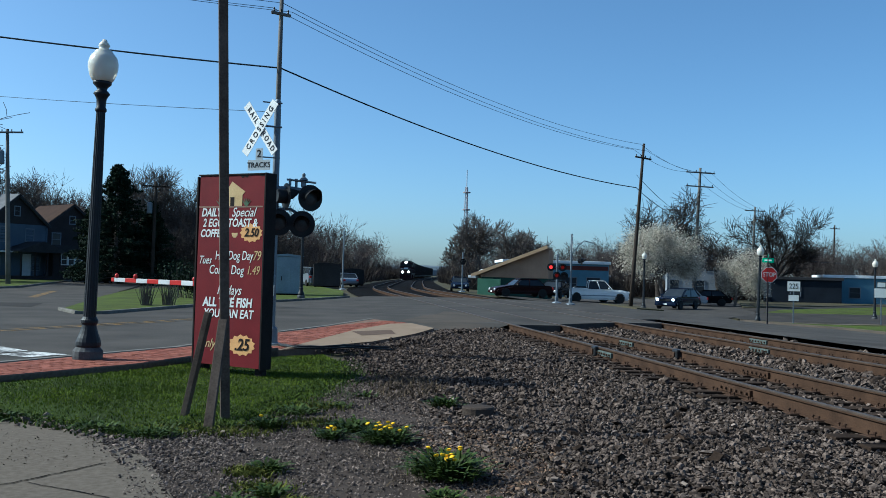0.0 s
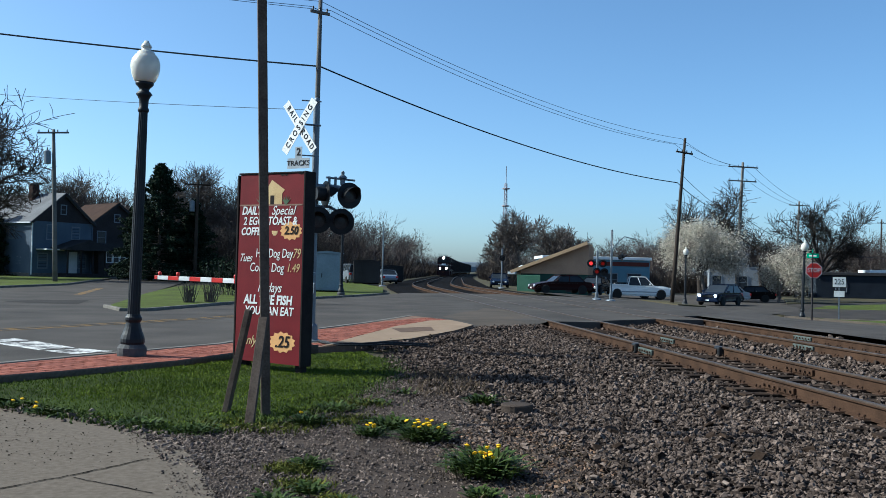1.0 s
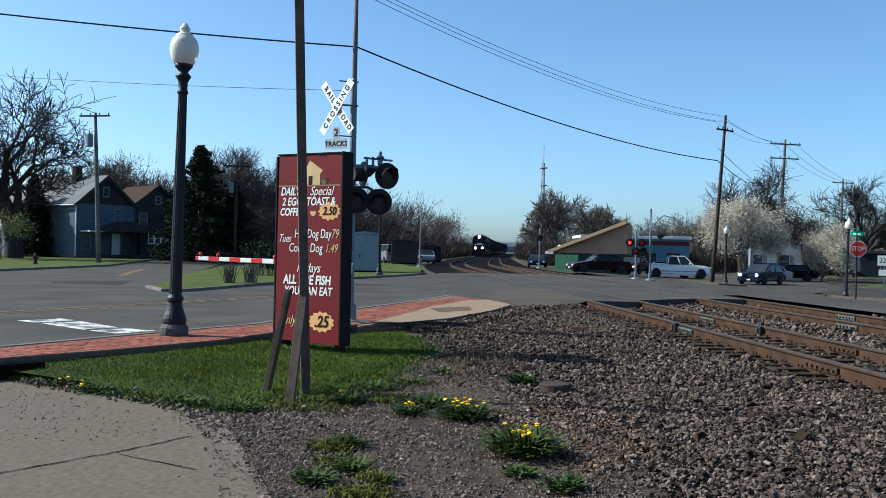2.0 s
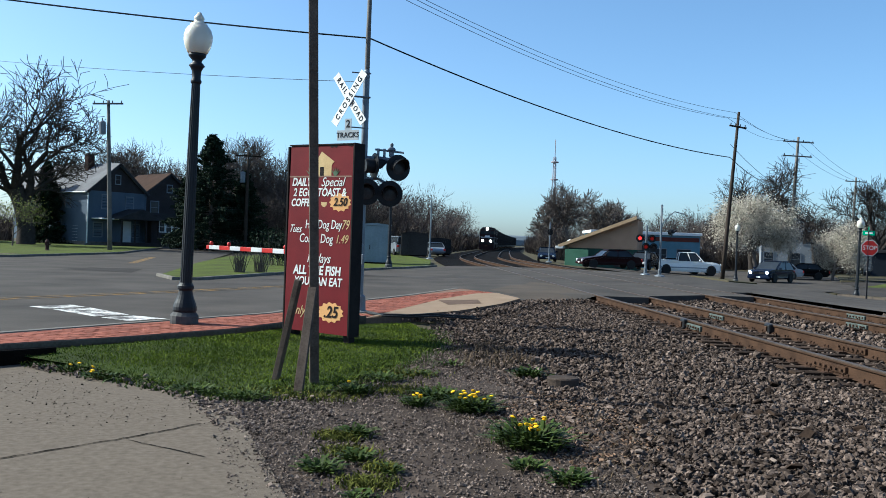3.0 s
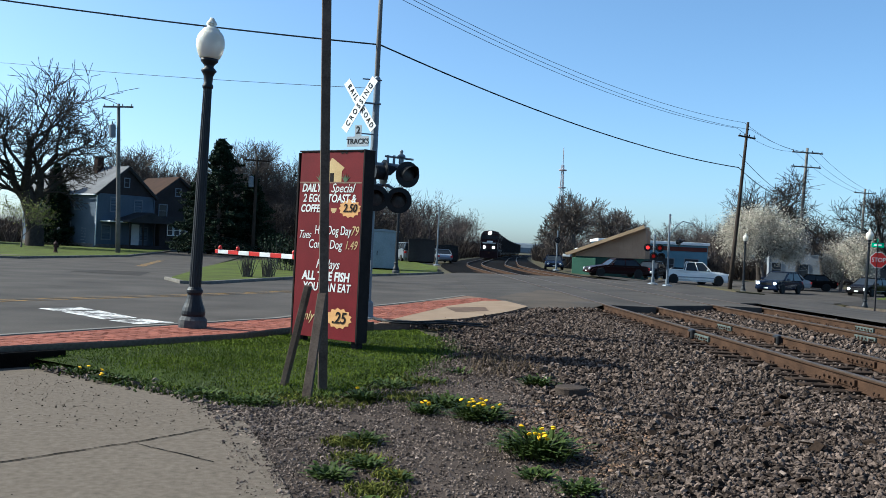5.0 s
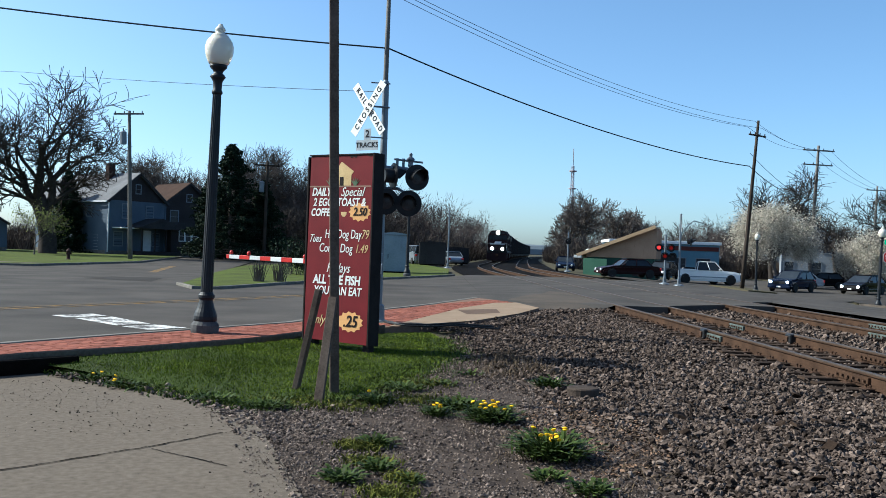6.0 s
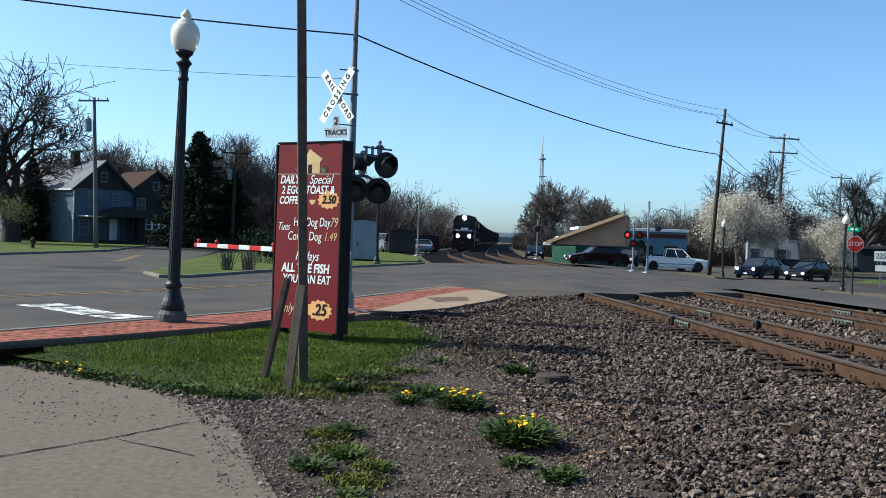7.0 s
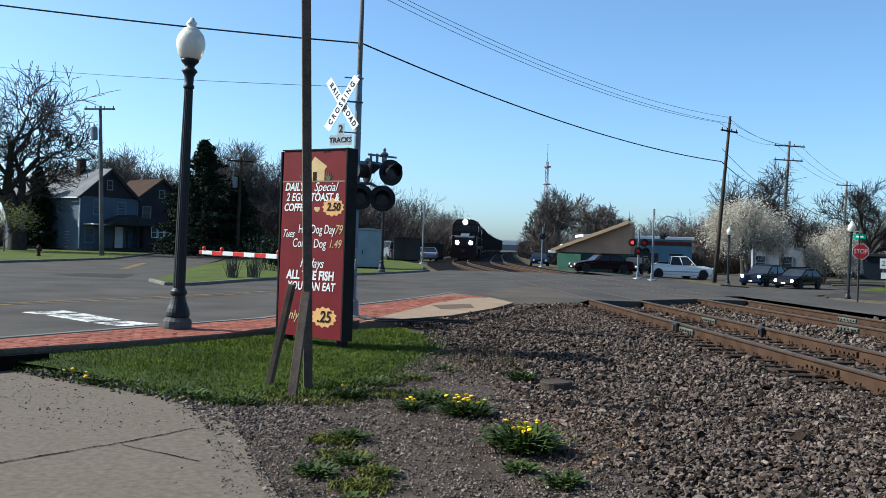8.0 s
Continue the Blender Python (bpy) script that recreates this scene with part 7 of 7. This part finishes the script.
car("car", pose(4.3, 101, 0.06, 0, 0, -80), M_CARSILVER, "silver car parked near the tracks", lamps=False)
car("car", pose(-37.0, 66, 0.1, 0, 0, 20), M_CARBLACK, "dark car parked by a lawn under a large tree", lamps=False)
car("car", pose(-15.4, 88, 0.05, 0, 0, 0), M_CARSILVER, "pale car parked beyond the striped gate", lamps=False)
# White van: the silver paint supplies the shade it is parked in.
car("van", pose(0.5, 96, 0.06, 0, 0, -75), M_CARSILVER, "white van parked behind a signal bungalow, dimmed by silver paint for shade", L=4.9, roof=1.95, belt=1.2, cabin=(-1.5, 2.35), glass=(-0.9, 2.3), nose=1.05, tail=1.2, r=0.34, lamps=False)
mover = car("car", ground_at(31.0, 68, 40), M_CARBLACK, "dark car rolling up to the queue with headlights on", L=4.6, W=1.85, roof=1.5, cabin=(-1.15, 2.1), glass=(-0.15, 1.35), group="waiting cars")


# ---- train ----
def track_pose(s, z=0.0):
    """The pose of a thing on the nearer track whose middle has y = s; its nose points to -y."""
    x = T1 + track_x(s)
    dx = (track_x(s + 6) - track_x(s - 6)) / 12
    return pose(x, s, RAIL_Z + z, 0, 0, -math.degrees(math.atan(dx)))


def bogie(th, y, axles=(-1.8, 0, 1.8), name="bogie"):
    b = part(name, boxm(-1.15, 1.15, y - 2.3, y + 2.3, 0.55, 0.95, bevel=0.05), M_LOCO, th)
    for a in axles:
        bm = bmesh.new()
        for s in (-0.76, 0.76):
            lathe(bm, [(0.3, -0.07), (0.5, -0.07), (0.5, 0.07), (0.3, 0.07)], 20, pose(s, y + a, 0.5, 0, 90, 0))
        tube(bm, [(-0.76, y + a, 0.5), (0.76, y + a, 0.5)], 0.08, 8)
        part("wheelset", bm, M_SPIKE, b)


def locomotive(label):
    """A long-hood diesel, nose to -y, 22 m long, middle at the origin, rail top at z = 0."""
    th = empty("locomotive", Matrix.Identity(4), label, "locomotive", group="train")
    h = 11.0
    part("frame", boxm(-1.55, 1.55, -h + 0.5, h - 0.5, 1.2, 1.55, bevel=0.04), M_LOCO, th)
    part("fuel_tank", boxm(-1.4, 1.4, -3.2, 3.2, 0.35, 1.2, bevel=0.15), M_LOCO, th)
    bogie(th, -6.6)
    bogie(th, 6.6)
    pl = slabm([(-1.5, 0.15), (1.5, 0.15), (1.5, 1.2), (-1.5, 1.2)], 0.12, pose(0, -h + 0.2, 0))
    part("snow_plough", pl, M_LOCORED, th, "dark red snow plough under the nose")
    part("coupler", boxm(-0.16, 0.16, -h - 0.25, -h + 0.25, 0.75, 1.05, bevel=0.04), M_SPIKE, th)
    part("front_platform", boxm(-1.5, 1.5, -h + 0.3, -h + 1.7, 1.45, 1.6, bevel=0.02), M_LOCO, th)
    for s in (-1, 1):
        part("step_ladder", boxm(s * 1.3 - 0.2, s * 1.3 + 0.2, -h + 0.35, -h + 0.85, 0.35, 1.45, bevel=0.02), M_LOCO, th)
    # nose, cab, hood
    bm = slabm([(-1.15, 1.6), (1.15, 1.6), (1.15, 2.75), (0.85, 2.98), (-0.85, 2.98), (-1.15, 2.75)], 1.7, pose(0, -h + 1.5, 0))
    bmesh.ops.bevel(bm, geom=bm.edges[:], offset=0.06, segments=2, affect="EDGES")
    nose = part("nose", bm, M_LOCORED, th, "dark maroon nose")
    part("stripe_band", boxm(-1.16, 1.16, -h + 1.478, -h + 1.497, 2.42, 2.56), M_PLATE, nose, "grey band across the nose")
    part("nose_emblem", slabm([(-0.5, 2.56), (0.5, 2.56), (0.62, 2.86), (-0.38, 2.86)], 0.012, pose(0, -h + 1.482, 0)), M_TRIM, nose, "pale nose emblem")
    part("nose_door", boxm(0.35, 0.95, -h + 1.47, -h + 1.497, 1.65, 2.4), M_LOCO, nose)
    bm = slabm([(-1.55, 1.6), (1.55, 1.6), (1.55, 3.85), (1.05, 4.45), (-1.05, 4.45), (-1.55, 3.85)], 2.6, pose(0, -h + 3.0, 0))
    bmesh.ops.bevel(bm, geom=bm.edges[:], offset=0.07, segments=2, affect="EDGES")
    cab = part("cab", bm, M_LOCORED, th, "dark maroon cab")
    for x0, x1 in ((-1.35, -0.78), (-0.68, -0.04), (0.04, 0.68), (0.78, 1.35)):
        part("cab_window", boxm(x0, x1, -h + 2.965, -h + 2.997, 3.2, 3.72, bevel=0.01), M_GLASS, cab)
        part("window_frame", bmesh_frame((x0 + x1) / 2, 3.46, x1 - x0, 0.52, -h + 3.0, Matrix.Identity(4)), M_LOCO, cab)
    for s in (-1, 1):
        part("side_window", boxm(s * 1.56 - 0.012, s * 1.56 + 0.012, -h + 3.5, -h + 4.9, 3.1, 3.75), M_GLASS, cab)
    hb = part("headlight_box", boxm(-0.42, 0.42, -h + 2.88, -h + 3.1, 3.98, 4.32, bevel=0.05), M_LOCO, cab)
    # One oversized glowing disc covers the headlight and the glare around it.
    part("headlight", lathem([(0.29, 0), (0.27, 0.03), (0.08, 0.05)], 18, pose(0, -h + 2.88, 4.15, 90, 0, 0)), M_HEAD, hb, "lit round headlight, enlarged to take in its glare")
    for s in (-1, 1):
        part("number_board", boxm(s * 0.82 - 0.3, s * 0.82 + 0.3, -h + 2.93, -h + 2.99, 4.0, 4.22), M_DARKLENS, cab)
        d = part("ditch_light", lathem([(0.2, -0.15), (0.21, 0)], 14, pose(s * 0.8, -h + 0.42, 1.82, 90, 0, 0)), M_LOCO, th, "lit ditch light above the platform")
        # Lens wider than its housing, so the glow includes glare.
        part("ditch_lens", lathem([(0.23, 0.0), (0.2, 0.03), (0.04, 0.05)], 14, pose(s * 0.8, -h + 0.42, 1.82, 90, 0, 0)), M_HEAD, d)
        part("handrail", tubem([(s * 1.45, -h + 0.35, 1.55), (s * 1.45, -h + 0.35, 2.6), (s * 0.4, -h + 0.35, 2.55)], 0.02, 5), M_PLATE, th, "pale grey handrail")
        part("handrail", tubem([(s * 1.5, -h + 5.7, 2.55), (s * 1.5, h - 0.6, 2.55)], 0.02, 5), M_TRIM, th)
        for k in range(7):
            part("stanchion", tubem([(s * 1.5, -h + 6 + k * 2.4, 1.55), (s * 1.5, -h + 6 + k * 2.4, 2.55)], 0.018, 5), M_LOCO, th)
    bm = slabm([(-0.95, 1.55), (0.95, 1.55), (0.95, 3.95), (0.6, 4.3), (-0.6, 4.3), (-0.95, 3.95)], 15.6, pose(0, -h + 5.6, 0))
    hood = part("hood", bm, M_LOCO, th, "long black hood")
    part("stripe_band", boxm(-0.965, 0.965, -h + 5.8, h - 0.9, 1.9, 2.0), M_WHITE, hood)
    for y, w in ((-2.5, 0.8), (0.5, 1.0), (4.2, 1.5), (7.6, 1.7)):
        part("roof_unit", boxm(-w * 0.75, w * 0.75, y - 1.0, y + 1.0, 4.2, 4.62, bevel=0.06), M_LOCO, hood)
    for k in range(7):
        part("hood_door", boxm(0.953, 0.972, -4.6 + k * 1.7, -3.1 + k * 1.7, 2.1, 3.6, bevel=0.006), M_LOCO, hood)
    part("radiator", boxm(-1.5, 1.5, 5.8, 9.6, 3.4, 4.35, bevel=0.1), M_LOCO, hood)
    part("horn", tubem([(0.5, -h + 3.4, 4.4), (0.5, -h + 3.4, 4.62), (0.5, -h + 3.0, 4.62)], 0.06, 6), M_TRIM, cab)
    return th


def freight_car(label, L=15.5, paint=None, hgt=4.9):
    th = empty("freight_car", Matrix.Identity(4), label, "freight car", group="train")
    paint = paint or M_FREIGHT
    part("body", slabm([(-1.5, 1.1), (1.5, 1.1), (1.55, hgt - 0.2), (1.35, hgt), (-1.35, hgt), (-1.55, hgt - 0.2)], L - 1.0, pose(0, -L / 2 + 0.5, 0)), paint, th)
    k = -L / 2 + 0.9
    while k < L / 2 - 0.6:
        for s in (-1, 1):
            part("rib", boxm(s * 1.56 - 0.06, s * 1.56 + 0.06, k, k + 0.12, 1.15, hgt - 0.2), paint, th)
        k += 1.35
    part("sill", boxm(-1.3, 1.3, -L / 2, L / 2, 0.9, 1.1, bevel=0.03), M_LOCO, th)
    bogie(th, -L / 2 + 2.4, (-0.9, 0.9))
    bogie(th, L / 2 - 2.4, (-0.9, 0.9))
    part("ladder", boxm(1.56, 1.6, -L / 2 + 0.6, -L / 2 + 1.0, 1.2, hgt - 0.1), M_SPIKE, th)
    return th


LOCO = 1.09
TRAIN = [(locomotive("dark maroon and black freight locomotive with lit headlights"), 11.0), (locomotive("second dark freight locomotive coupled behind the leading one"), 33.4)]
for ob, back in TRAIN:
    ob.scale = (1, 1, LOCO)
proto = freight_car("dark ribbed steel hopper car of the train")
TRAIN.append((proto, 52.6))
for k in range(1, 14):
    TRAIN.append((copy_thing(proto, Matrix.Identity(4)), 52.6 + 15.9 * k))


def walk_train():
    for ob, back in TRAIN:
        rows = []
        for i in range(17):
            t = i * 0.5
            rows.append((t, track_pose(242.6 - 16.5 * t + back)))
        walk(ob, rows)


def walk_car():
    rows = []
    for t, d in ((0, 47.0), (1.0, 37.0), (2.0, 27.0), (3.0, 18.4), (4.0, 12.0), (4.5, 10.2), (5.8, 6.0), (6.3, 4.1), (6.8, 2.6), (7.4, 0.6), (8.0, -0.6)):
        rows.append((t, ground_at(31.0 + 0.77 * d, 68.0 + 0.64 * d, 40)))
    walk(mover, rows)


# ---- moving things ----
def motions():
    walk_train()
    walk_car()


motions()
